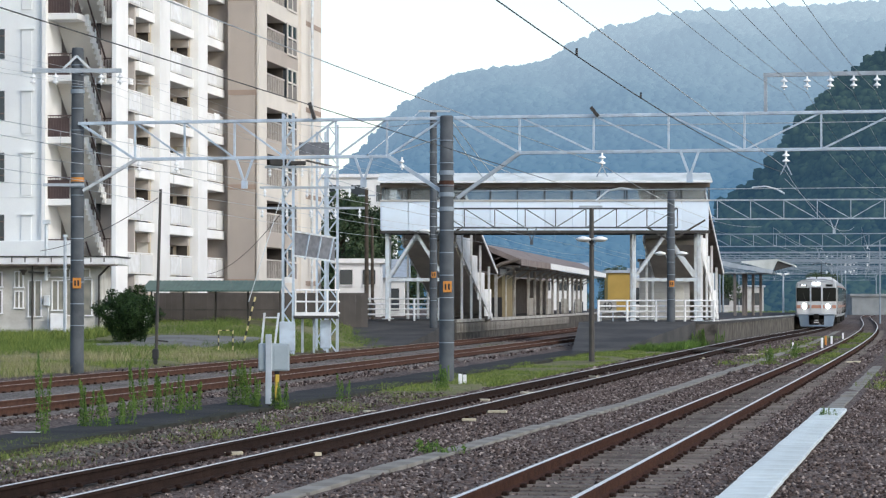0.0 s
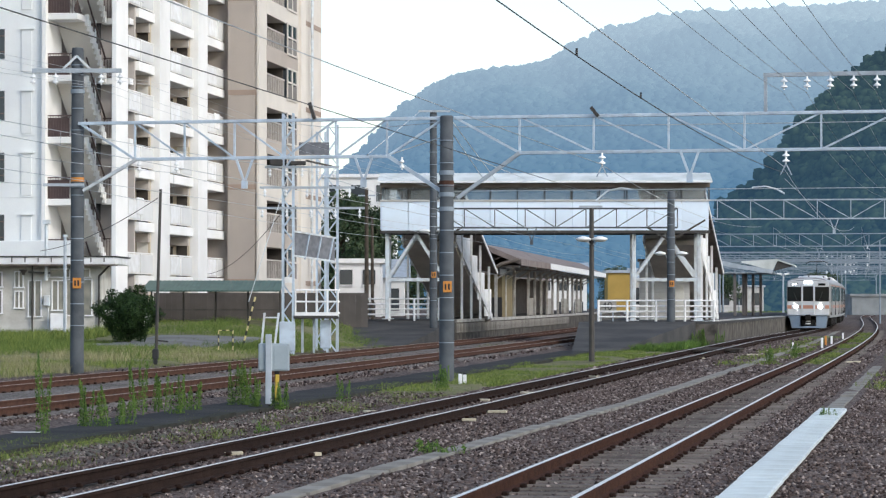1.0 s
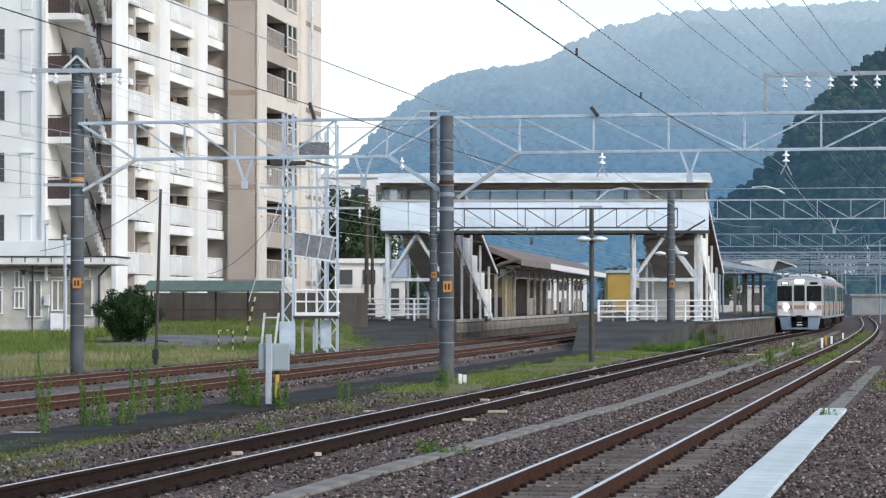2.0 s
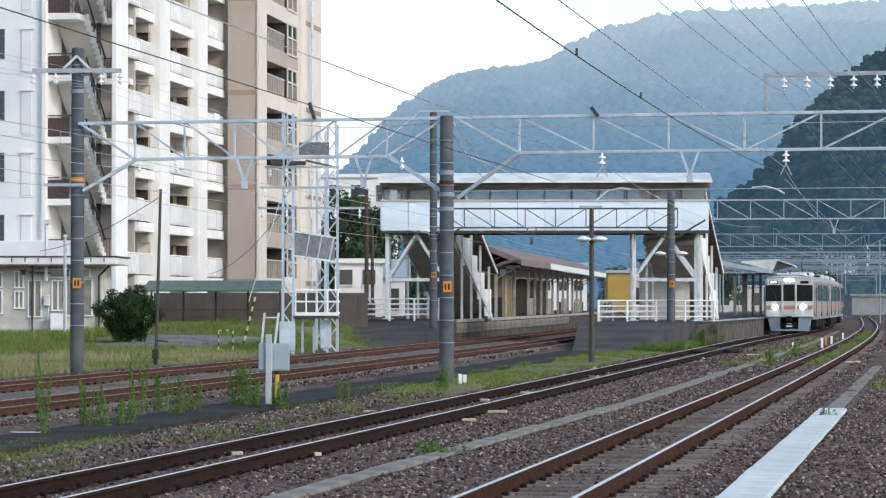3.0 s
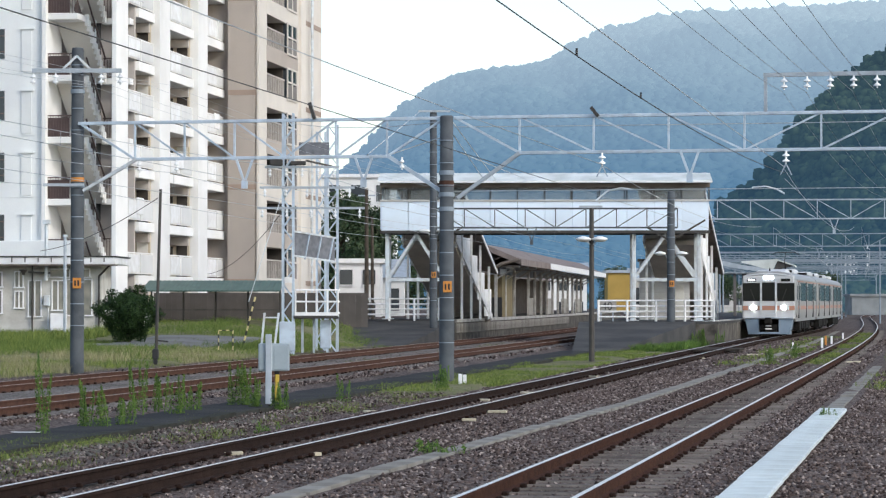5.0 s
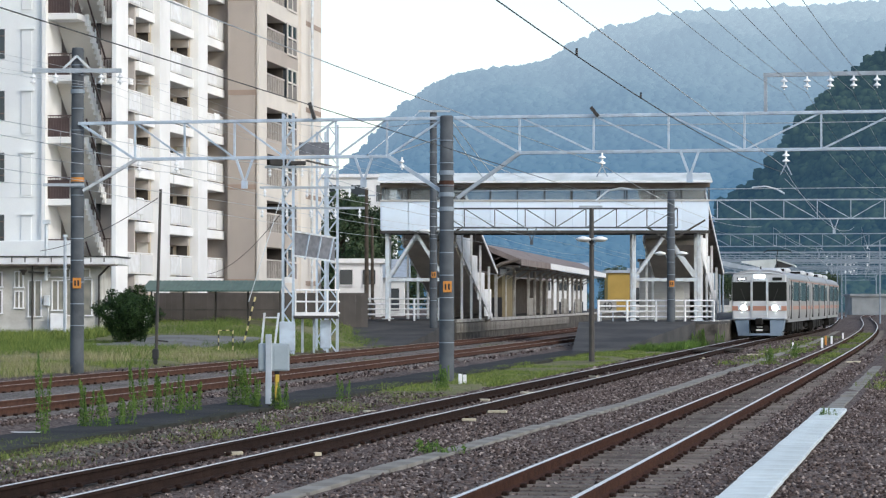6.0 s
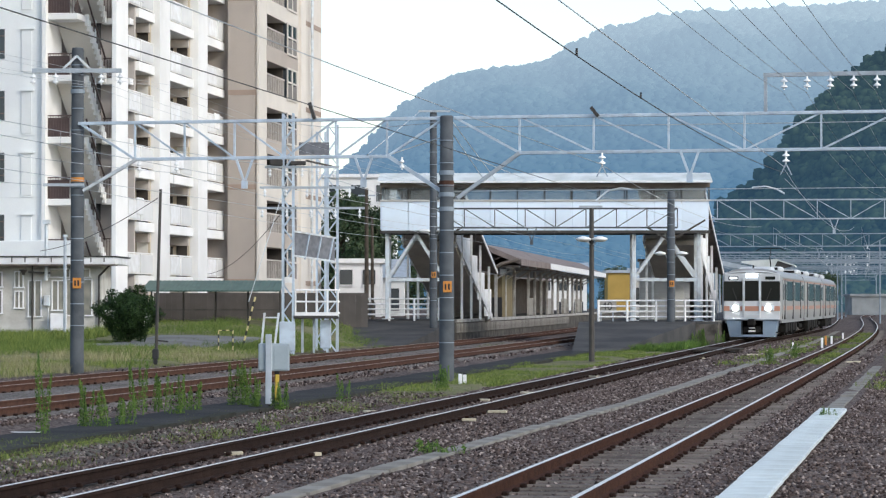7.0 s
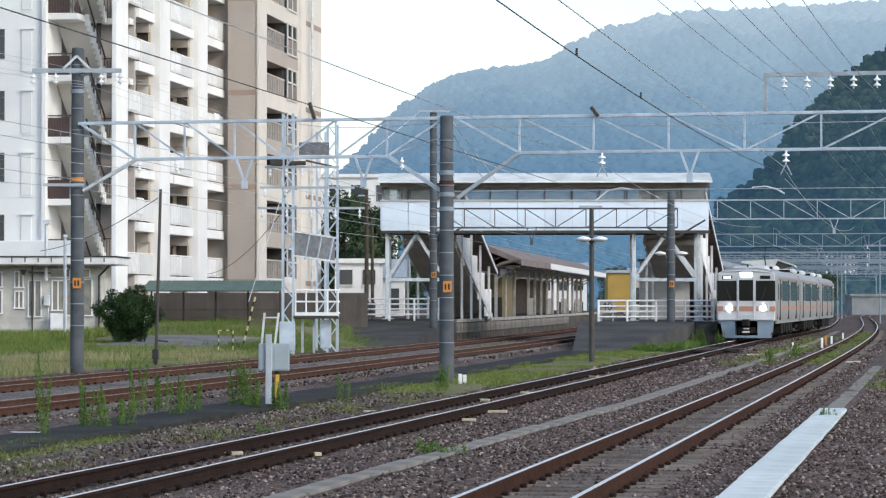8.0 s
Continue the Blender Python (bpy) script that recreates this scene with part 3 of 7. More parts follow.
M_LAMPTOP = mat("lit_top_lamp", (1, 1, 1), 0.3, 0, 0, 1, 1, 0, emit=(0.85, 0.92, 1.0), power=2.5, spread=0)
M_ROOFWHITE = mat("pale_roof_paint", (0.62, 0.64, 0.65), 0.5, 0.1, 0.12, 2, 30, 0.05)


def car_profile(y, squeeze=1.0, top=3.6, low=0.95):
    """One cross-section of the body, walked round from the lower left."""
    w = 1.49 * squeeze
    pts = [(-w * 0.97, low), (-w, low + 0.35), (-w, 2.9), (-w * 0.985, 3.15), (-w * 0.9, 3.36), (-w * 0.7, 3.5), (-w * 0.35, 3.585), (0, top)]
    pts = pts + [(-x, z) for x, z in pts[-2::-1]]
    return [Vector((x, y, z)) for x, z in pts]


def build_car(front):
    t = thing("railcar", pose(0, 0, 0), "stainless train car with white cab and lit headlights" if front else "stainless steel train car with an orange belt", "train", "three-car train")
    L = 19.6
    s = Shape()
    if front:
        s.loft([car_profile(0.0, 0.965, 3.5, 1.0), car_profile(0.12, 0.99, 3.56), car_profile(0.35, 1.0), car_profile(0.9), car_profile(L)])
    else:
        s.loft([car_profile(0.15), car_profile(L)])
    part("body", s, [M_CAR], t, "stainless steel body shell", smooth=False)
    y0 = 1.6 if front else 0.4
    for sd in (-1, 1):
        part("belt", Shape().box((sd * 1.492, (L + y0) / 2, 1.58), (0.02, L - y0, 0.2)), M_STRIPE, t, "orange side belt")
        part("upper_belt", Shape().box((sd * 1.492, (L + y0) / 2, 3.04), (0.02, L - y0, 0.05)), M_STRIPE, t, "thin orange belt above the windows")
        doors = (3.2, 10.0, 16.8)
        for d in doors:
            dr = part("door", Shape().box((sd * 1.49, d, 1.98), (0.03, 1.3, 1.86), bevel=0.01), M_CAR, t)
            for e in (-0.33, 0.33):
                part("door_window", Shape().box((sd * 1.507, d + e, 2.4), (0.012, 0.44, 0.8), bevel=0.004), M_WINSIDE, dr)
            part("door_pocket", Shape().box((sd * 1.475, d - 0.72, 2.02), (0.09, 0.26, 2.05)), M_BLACK, dr)
            part("door_gap", Shape().box((sd * 1.475, d + 0.68, 2.02), (0.05, 0.04, 1.95)), M_BLACK, dr)
        for a, b in ((4.3, 8.9), (11.1, 15.7)):
            n = 3
            for k in range(n):
                part("window", Shape().box((sd * 1.492, a + (b - a) * (k + 0.5) / n, 2.46), (0.02, (b - a) / n - 0.1, 1.02), bevel=0.006), M_WINSIDE, t)
        part("window", Shape().box((sd * 1.492, 18.4, 2.42), (0.02, 0.9, 0.92), bevel=0.006), M_WINSIDE, t)
        if front:
            part("cab_door", Shape().box((sd * 1.49, 1.15, 1.98), (0.03, 0.6, 1.86), bevel=0.01), M_CAR, t)
            part("cab_side_window", Shape().box((sd * 1.505, 1.15, 2.4), (0.014, 0.42, 0.8)), M_WIN, t)
            part("cab_frame", Shape().box((sd * 1.48, 0.78, 2.02), (0.03, 0.1, 1.95)), M_BLACK, t)
        part("rain_gutter", Shape().box((sd * 1.48, L / 2 + 0.6, 3.12), (0.05, L - 1.2, 0.04)), M_CAR, t)
        part("sill", Shape().box((sd * 1.4, L / 2 + 0.3, 0.9), (0.1, L - 1.0, 0.16)), M_CAR, t)
        for k in range(5):
            part("equipment_box", Shape().box((sd * 1.12, 5.6 + k * 2.0, 0.56 + 0.03 * (k % 2)), (0.55, 1.5 - 0.25 * (k % 3), 0.56 - 0.08 * (k % 2)), bevel=0.03), M_UNDER, t)
    for yb in (3.0, 16.6):
        b = part("bogie", Shape().box((-1.0, yb, 0.52), (0.14, 2.6, 0.24), bevel=0.04).box((1.0, yb, 0.52), (0.14, 2.6, 0.24), bevel=0.04).box((0, yb, 0.6), (1.9, 0.5, 0.25), bevel=0.04), M_UNDER, t)
        for e in (-1.05, 1.05):
            for sd in (-1, 1):
                part("wheel", Shape().tube((sd * 0.5, yb + e, 0.43), (sd * 0.62, yb + e, 0.43), 0.43, n=18), M_UNDER, b)
    part("underframe", Shape().box((0, L / 2 + 0.4, 0.88), (2.5, L - 1.4, 0.18)), M_UNDER, t)
    for yy, ln in ((10.9, 2.6),) if front else ((5.6, 3.2), (14.0, 3.2)):
        u = part("air_conditioner", Shape().box((0, yy, 3.66), (1.7, ln, 0.3), bevel=0.1), M_ROOFWHITE, t, "pale roof air-conditioner")
        part("fan_grille", Shape().box((0, yy - ln / 2 - 0.01, 3.69), (1.3, 0.03, 0.14)), M_UNDER, u)
    if front:
        build_cab(t)
    else:
        part("gangway", Shape().box((0, -0.1, 2.0), (1.2, 0.5, 2.0), bevel=0.08), M_BLACK, t)
    return t


def build_cab(t):
    """Cab front: white face, three dark windows, gangway door, lamps, skirt and coupler."""
    part("cab_face", Shape().box((0, -0.02, 2.42), (2.82, 0.14, 1.86), bevel=0.06).box((0, 0.0, 1.3), (2.84, 0.16, 0.7), bevel=0.05).box((0, -0.01, 1.72), (2.86, 0.14, 0.3), bevel=0.02), M_FACE, t, "white painted cab front")
    dome = Shape()
    dome.loft([[Vector((x * 1.0, yy, 3.2 + hz * math.sqrt(max(0, 1 - (x / 1.42) ** 2)))) for x in [-1.4 + 0.2 * k for k in range(15)]] for yy, hz in ((-0.1, 0.22), (0.1, 0.36), (0.6, 0.41), (1.6, 0.42))], closed=False)
    part("roof_dome", dome, M_FACE, t, smooth=True)
    for sd in (-1, 1):
        part("windscreen", Shape().box((sd * 0.945, -0.095, 2.44), (0.95, 0.03, 1.0), bevel=0.012), M_WIN, t, "dark tinted windscreen")
        part("cab_stripe", Shape().box((sd * 0.95, -0.1, 1.56), (0.94, 0.03, 0.24)), M_STRIPE, t, "orange band across the front")
        h = part("headlight", Shape().box((sd * 0.86, -0.1, 1.58), (0.56, 0.06, 0.28), bevel=0.05), M_STEELPALE, t)
        part("lens", Shape().tube((sd * 0.83, -0.15, 1.58), (sd * 0.83, -0.1, 1.58), 0.135, n=16), M_LAMP, h, "bright lit headlight lens")
        part("skirt", Shape().loft([[Vector((sd * 0.55, -0.1, 0.98)), Vector((sd * 1.3, -0.05, 0.98)), Vector((sd * 1.32, 0.9, 0.98)), Vector((sd * 0.55, 0.9, 0.98))], [Vector((sd * 0.55, -0.06, 0.12)), Vector((sd * 1.12, -0.02, 0.12)), Vector((sd * 1.18, 0.9, 0.12)), Vector((sd * 0.55, 0.9, 0.12))]]), M_SKIRT, t, "pale blue-grey front skirt")
        part("display", Shape().box((sd * 0.93, -0.1, 3.1), (0.5, 0.04, 0.16), bevel=0.01), M_WIN, t, "dark destination display")
    part("display_text", Shape().box((-0.93, -0.125, 3.1), (0.36, 0.012, 0.09)), M_LAMPTOP, t)
    d = part("gangway_door", Shape().box((0, -0.1, 2.06), (0.86, 0.06, 2.0), bevel=0.02), M_FACE, t, "white gangway door")
    part("door_window", Shape().box((0, -0.135, 2.46), (0.7, 0.02, 1.02), bevel=0.008), M_WIN, d)
    part("door_stripe", Shape().box((0, -0.135, 1.56), (0.7, 0.02, 0.24)), M_STRIPE, d)
    for sd in (-1, 1):
        part("handrail", Shape().tube((sd * 0.44, -0.17, 1.4), (sd * 0.44, -0.17, 3.1), 0.018, n=6), M_STEELPALE, t)
    part("top_lamp", Shape().box((0, -0.1, 3.22), (0.6, 0.05, 0.26), bevel=0.1), M_LAMPTOP, t, "lit lamp above the door")
    part("door_frame", Shape().bar((-0.38, -0.15, 1.25), (-0.38, -0.15, 3.12), 0.05).bar((0.38, -0.15, 1.25), (0.38, -0.15, 3.12), 0.05).bar((-0.38, -0.15, 3.12), (0.38, -0.15, 3.12), 0.05).bar((-0.38, -0.15, 1.25), (0.38, -0.15, 1.25), 0.05), M_STEELPALE, d, "pale metal door surround")
    part("front_sill", Shape().box((0, -0.12, 1.02), (2.7, 0.1, 0.08), bevel=0.02), M_STEELGREY, t)
    for sd in (-1, 1):
        part("wiper", Shape().bar((sd * 0.75, -0.12, 1.98), (sd * 0.98, -0.12, 2.6), 0.025), M_BLACK, t)
        part("cab_step", Shape().box((sd * 1.2, 0.5, 0.35), (0.2, 0.4, 0.05)), M_UNDER, t)
    part("skirt_bottom", Shape().box((0, 0.1, 0.18), (1.8, 0.3, 0.13), bevel=0.03), M_SKIRT, t)
    part("coupler", Shape().box((0, -0.35, 0.86), (0.38, 0.6, 0.36), bevel=0.06).tube((0, -0.1, 0.86), (0, 0.6, 0.86), 0.16, n=10), M_UNDER, t, "dark automatic coupler")
    part("jumper_box", Shape().box((0, -0.04, 0.5), (0.9, 0.2, 0.3), bevel=0.03), M_UNDER, t)
    part("number_plate", Shape().box((0, -0.15, 0.42), (0.36, 0.02, 0.08)).box((0, -0.15, 0.58), (0.3, 0.02, 0.05)), M_WHITE, t)
    part("roof_fairing", Shape().loft([[Vector((-0.85, y, 3.5)), Vector((-0.75, y, z)), Vector((0.75, y, z)), Vector((0.85, y, 3.5))] for y, z in ((1.6, 3.56), (2.4, 3.68), (5.0, 3.72), (5.3, 3.52))]), M_ROOFWHITE, t, "white roof fairing behind the cab")
    part("antenna", Shape().tube((0, 0.9, 3.55), (0, 0.9, 3.78), 0.05, 0.03, 8), M_UNDER, t)
    # raised single-arm pantograph behind the fairing
    pg = part("pantograph", Shape().box((0, 13.4, 3.72), (1.3, 1.5, 0.06)).bar((0, 13.9, 3.75), (0, 12.9, 4.3), 0.05).bar((0, 12.9, 4.3), (0, 13.7, 4.84), 0.035), M_UNDER, t, "dark raised pantograph")
    part("pan_head", Shape().run([(-0.8, 13.7, 4.74), (-0.55, 13.7, 4.87), (0.55, 13.7, 4.87), (0.8, 13.7, 4.74)], 0.028, 6), M_UNDER, pg)
    for sd in (-1, 1):
        for y in (13.0, 13.9):
            part("pan_insulator", Shape().tube((sd * 0.5, y, 3.5), (sd * 0.5, y, 3.72), 0.07, n=8), M_PORC, pg)


train = [build_car(True), build_car(False), build_car(False)]


def along(s0):
    """The y reached after s0 metres along the running track, from y = 100."""
    lo, y = s0, 100.0
    while lo > 0:
        step = min(lo, 0.5)
        y += step / math.hypot(1, (line_a(y + 0.5) - line_a(y - 0.5)))
        lo -= step
    return y


def train_y(t):
    """Where the train's front stands as it brakes into the platform."""
    return 197.08 + -11.4628 * t + 0.28132 * t * t + 0.01968 * t ** 3


def motions():
    for k, car in enumerate(train):
        rows = []
        for i in range(17):
            t = i * 0.5
            yf = train_y(t)
            slope = math.hypot(1, line_a(yf + 8) - line_a(yf + 7))
            ya = yf + (3.0 + 20.0 * k) / slope
            yb = ya + 13.6 / slope
            p, q = Vector((line_a(ya), ya, 0)), Vector((line_a(yb), yb, 0))
            d = (q - p).normalized()
            o = p - d * 3.0
            rows.append((t, pose(o.x, o.y, 0.0, 0, 0, -math.degrees(math.atan2(d.x, d.y)))))
        walk(car, rows)


# ---- apartment block ----
M_APTWHITE = mat("white_rendered_wall", (0.8, 0.8, 0.79), 0.8, 0, 0.06, 0.4, 15, 0.05, stain=(0.66, 0.66, 0.64), amount=0.6)
M_APTGREY = mat("pale_grey_rendered_wall", (0.79, 0.81, 0.8), 0.8, 0, 0.08, 0.3, 15, 0.05, stain=(0.62, 0.65, 0.67), amount=0.7)
M_PARAPET = mat("parapet_panel", (0.72, 0.71, 0.68), 0.6, 0, 0.08, 1.0, 30, 0.02)
M_TAN = mat("tan_tile_wall", (0.41, 0.365, 0.325), 0.8, 0, 0.1, 0.4, 25, 0.08, stain=(0.35, 0.312, 0.277), amount=0.7)
M_TANPALE = mat("cream_wall", (0.65, 0.61, 0.555), 0.8, 0, 0.08, 0.5, 25, 0.05)
M_BANDBROWN = mat("brown_band", (0.33, 0.26, 0.215), 0.8, 0, 0.1, 0.5, 20, 0.05)
M_BAYPANEL = mat("grey_bay_panel", (0.2, 0.18, 0.165), 0.6, 0, 0.15, 1, 20, 0)
M_RAILBROWN = mat("brown_railing", (0.11, 0.075, 0.07), 0.6, 0.1, 0.2, 3, 30, 0)
M_GREYRAIL = mat("grey_brown_railing", (0.5, 0.46, 0.42), 0.6, 0.1, 0.2, 3, 30, 0)
M_STAIRWALL = mat("stair_recess_wall", (0.5, 0.46, 0.43), 0.9, 0, 0.15, 0.8, 20, 0.1)
M_SOFFIT = mat("stair_soffit", (0.68, 0.66, 0.62), 0.9, 0, 0.12, 0.8, 20, 0.1)
# Dark copy of the inner walls: recess shade put into colour; also door paint.
M_DOORSHADE = mat("dark_door_and_recess_shade", (0.075, 0.067, 0.06), 0.85, 0, 0.2, 0.8, 20, 0.05)
M_PANELGREY = mat("grey_parapet_panel", (0.64, 0.645, 0.64), 0.6, 0, 0.08, 1.0, 30, 0.02)
M_INNER = mat("cream_inner_wall", (0.56, 0.49, 0.38), 0.85, 0, 0.1, 0.8, 20, 0.05)
ZF, FLOOR, WING = 3.3, 2.8, 3.13


def build_apartments():
    t = thing("apartment_block", pose(-16.7, 136.2, 0, 0, 0, -8.5), "white apartment block with balconies and outside stair", "apartment building", kind="structure")
    L, n = 26.0, 8
    bay, pier = 8.7, 2.2
    part("rear_wall", Shape().box((-2.2, 16.25, 12.5), (0.3, 21.5, 25)), M_INNER, t, "cream wall behind the balconies")
    for k in range(-1, n):
        z = ZF + FLOOR * k
        part("slab", Shape().box((-1.05, 16.2, z - 0.26), (2.1, 21.4, 0.5), bevel=0.02), M_APTWHITE, t)
    for b in range(4):
        y0 = bay * b
        part("pier", Shape().box((-0.175 if b else 0.17, y0 + pier / 2, 12.5), (0.95 if b else 0.26, pier, 25), bevel=0.03), M_APTWHITE, t, "white projecting pier")
        if b == 3:
            break
        for k in range(-1, n):
            z = ZF + FLOOR * k
            ya, yb = y0 + pier, y0 + bay
            p = part("balcony", Shape().box((-0.1, (ya + yb) / 2, z + 0.58), (0.06, yb - ya, 1.04)), M_PARAPET, t, "white balcony parapet")
            part("handrail", Shape().box((-0.1, (ya + yb) / 2, z + 1.15), (0.1, yb - ya, 0.06)), M_APTWHITE, p)
            for f0, f1, grey in ((0.02, 0.2, True), (0.22, 0.56, False), (0.6, 0.98, True)):
                part("infill_panel", Shape().box((-0.052, ya + (yb - ya) * (f0 + f1) / 2, z + 0.6), (0.03, (yb - ya) * (f1 - f0), 0.92), bevel=0.008), M_PANELGREY if grey else M_WHITE, p)
            for f0 in (0.21, 0.58):
                part("baluster", Shape().box((-0.03, ya + (yb - ya) * f0, z + 0.58), (0.05, 0.07, 1.1)), M_APTWHITE, p)
            # Beam stands in for the ceiling's shade; third-bay party walls are coloured dark likewise.
            part("party_wall", Shape().box((-1.15, yb - 0.08, z + 1.1), (1.9, 0.14, 2.3)), M_DOORSHADE if b == 2 else M_INNER, t)
            part("beam", Shape().box((-1.15, yb - 0.3, z + 2.02), (1.88, 0.3, 0.5)), M_DOORSHADE if b == 2 else M_STAIRWALL, t, "concrete beam standing in for the shade under the slab")
            part("entry_door", Shape().box((-0.62, yb - 0.17, z + 0.98), (0.62, 0.04, 1.9), bevel=0.01), M_DOORSHADE if (b + k) % 3 else M_SOFFIT, t, "dark entry door")
            part("pipe_box", Shape().box((-1.35, yb - 0.2, z + 1.35 + 0.12 * ((b + k) % 3)), (0.42, 0.1, 0.5), bevel=0.02), M_DARKSTEEL, t)
            w = part("window", Shape().box((-2.03, ya + 3.2, z + 1.05), (0.05, 2.4, 2.0)), M_GLASSY, t)
            part("window_frame", Shape().box((-1.99, ya + 2.0, z + 1.05), (0.06, 0.1, 2.0)).box((-1.99, ya + 3.2, z + 1.05), (0.06, 0.08, 2.0)).box((-1.99, ya + 4.4, z + 1.05), (0.06, 0.1, 2.0)), M_STEELPALE, w)
            part("cooler_unit", Shape().box((-1.6, ya + 5.4, z + 0.35), (0.35, 0.8, 0.6), bevel=0.03), M_WHITE, t)
            if (b * 3 + k) % 4 == 1:
                part("bedding", Shape().box((-0.02, ya + 3.6, z + 0.8), (0.1, 1.3, 0.9), bevel=0.04), M_WHITE, t, "white bedding hung over the parapet")
    # end wing facing the yard
    part("gable_wall", Shape().box((-8.6, 1.2, 12.5), (10.2, 2.6, 25), bevel=0.03), M_APTGREY, t, "pale grey end wall")
    part("gable_corner", Shape().box((-3.4, 1.1, 12.5), (0.2, 2.8, 25)), M_APTWHITE, t)
    for k in range(7):
        z = 3.95 + WING * k
        part("joint_line", Shape().box((-8.6, -0.115, z + 0.1), (10.2, 0.03, 0.04)), M_APTGREY, t)
        part("blind_panel", Shape().box((-4.35, -0.12, z + 1.25), (0.55, 0.06, 2.15), bevel=0.015), M_APTGREY, t)
        part("panel_cap", Shape().box((-4.3, -0.16, z + 2.36), (0.72, 0.14, 0.08)), M_APTGREY, t)
        w = part("window", Shape().box((-5.75, -0.12, z + 1.6), (0.5, 0.06, 1.5)), M_GLASSY, t)
        part("window_bars", Shape().box((-5.75, -0.16, z + 1.2), (0.5, 0.04, 0.06)).box((-5.75, -0.16, z + 2.0), (0.5, 0.04, 0.06)), M_RAILBROWN, w)
    # outside stair between wing and first pier
    part("stair_rear_wall", Shape().box((-2.7, 5.4, 12.5), (5.0, 0.2, 25)), M_STAIRWALL, t, "brown-grey wall behind the stair")
    part("stair_side_wall", Shape().box((-3.55, 3.4, 12.5), (0.2, 4.2, 25)), M_STAIRWALL, t)
    part("annex_wall", Shape().box((-7.6, -0.28, 4.1), (11.6, 0.2, 1.75), bevel=0.02), M_APTGREY, t, "pale grey wall over the low roof")
    for k in range(8):
        z = 3.95 + WING * k
        part("landing", Shape().box((-2.55, 0.8, z - 0.16), (1.6, 1.5, 0.32), bevel=0.02), M_APTWHITE, t, "white stair landing")
        a, b = Vector((-1.72, 1.5, z)), Vector((-1.55, 4.5, z - 2.95))
        s = Shape()
        st = 11
        for q in range(st):
            p = a.lerp(b, (q + 0.5) / st)
            s.box(p + Vector((0, 0, -0.08)), (0.16, 3.0 / st + 0.01, 0.56))
        fl = part("flight", s, M_APTWHITE, t, "stepped white stair string")
        part("soffit", Shape().bar(a + Vector((-0.8, 0, -0.2)), b + Vector((-0.75, 0, -0.2)), 1.5, 0.16), M_SOFFIT, fl, "grey sloping stair soffit")
        part("return_soffit", Shape().bar((-3.0, 4.8, z - 2.0), (-3.0, 1.6, z - WING - 0.2), 1.0, 0.16), M_SOFFIT, fl)
        part("handrail", Shape().bar(a + Vector((0.02, 0, 1.0)), b + Vector((0.02, 0, 1.0)), 0.07), M_RAILBROWN, fl, "brown sloping handrail")
        part("guard_panel", Shape().bar(a + Vector((-0.55, 0, 0.6)), b + Vector((-0.55, 0, 0.6)), 0.03, 0.75), M_RAILBROWN, fl, "brown mesh guard panel")
        part("landing_guard", Shape().box((-2.75, 0.16, z + 0.5), (1.1, 0.03, 0.95)), M_RAILBROWN, t, "brown mesh guard panel")
        s = Shape()
        for q in range(12):
            s.bar((-3.3 + q * 0.14, 0.1, z), (-3.3 + q * 0.14, 0.1, z + 1.08), 0.025)
        part("landing_railing", s.bar((-3.35, 0.1, z + 1.08), (-1.75, 0.1, z + 1.08), 0.06), M_RAILBROWN, t, "brown bar railing")
        part("upper_landing", Shape().box((-1.0, 4.95, z - 3.1), (1.5, 0.7, 0.32), bevel=0.02), M_APTWHITE, t, "white stair landing")
        part("column_strip", Shape().box((-1.15, 5.26, z - 0.9), (0.3, 0.08, 2.6)), M_APTWHITE, t)
        s = Shape()
        for q in range(9):
            s.bar((-1.62 + q * 0.15, 4.6, z - 2.94), (-1.62 + q * 0.15, 4.6, z - 1.9), 0.028)
        part("upper_guard", Shape().box((-0.75, 4.65, z - 2.4), (0.5, 0.02, 0.9)), M_RAILBROWN, t, "brown mesh guard panel")
        part("upper_railing", s.bar((-1.68, 4.6, z - 1.9), (-0.38, 4.6, z - 1.9), 0.06), M_RAILBROWN, t, "brown bar railing")
    return t


build_apartments()


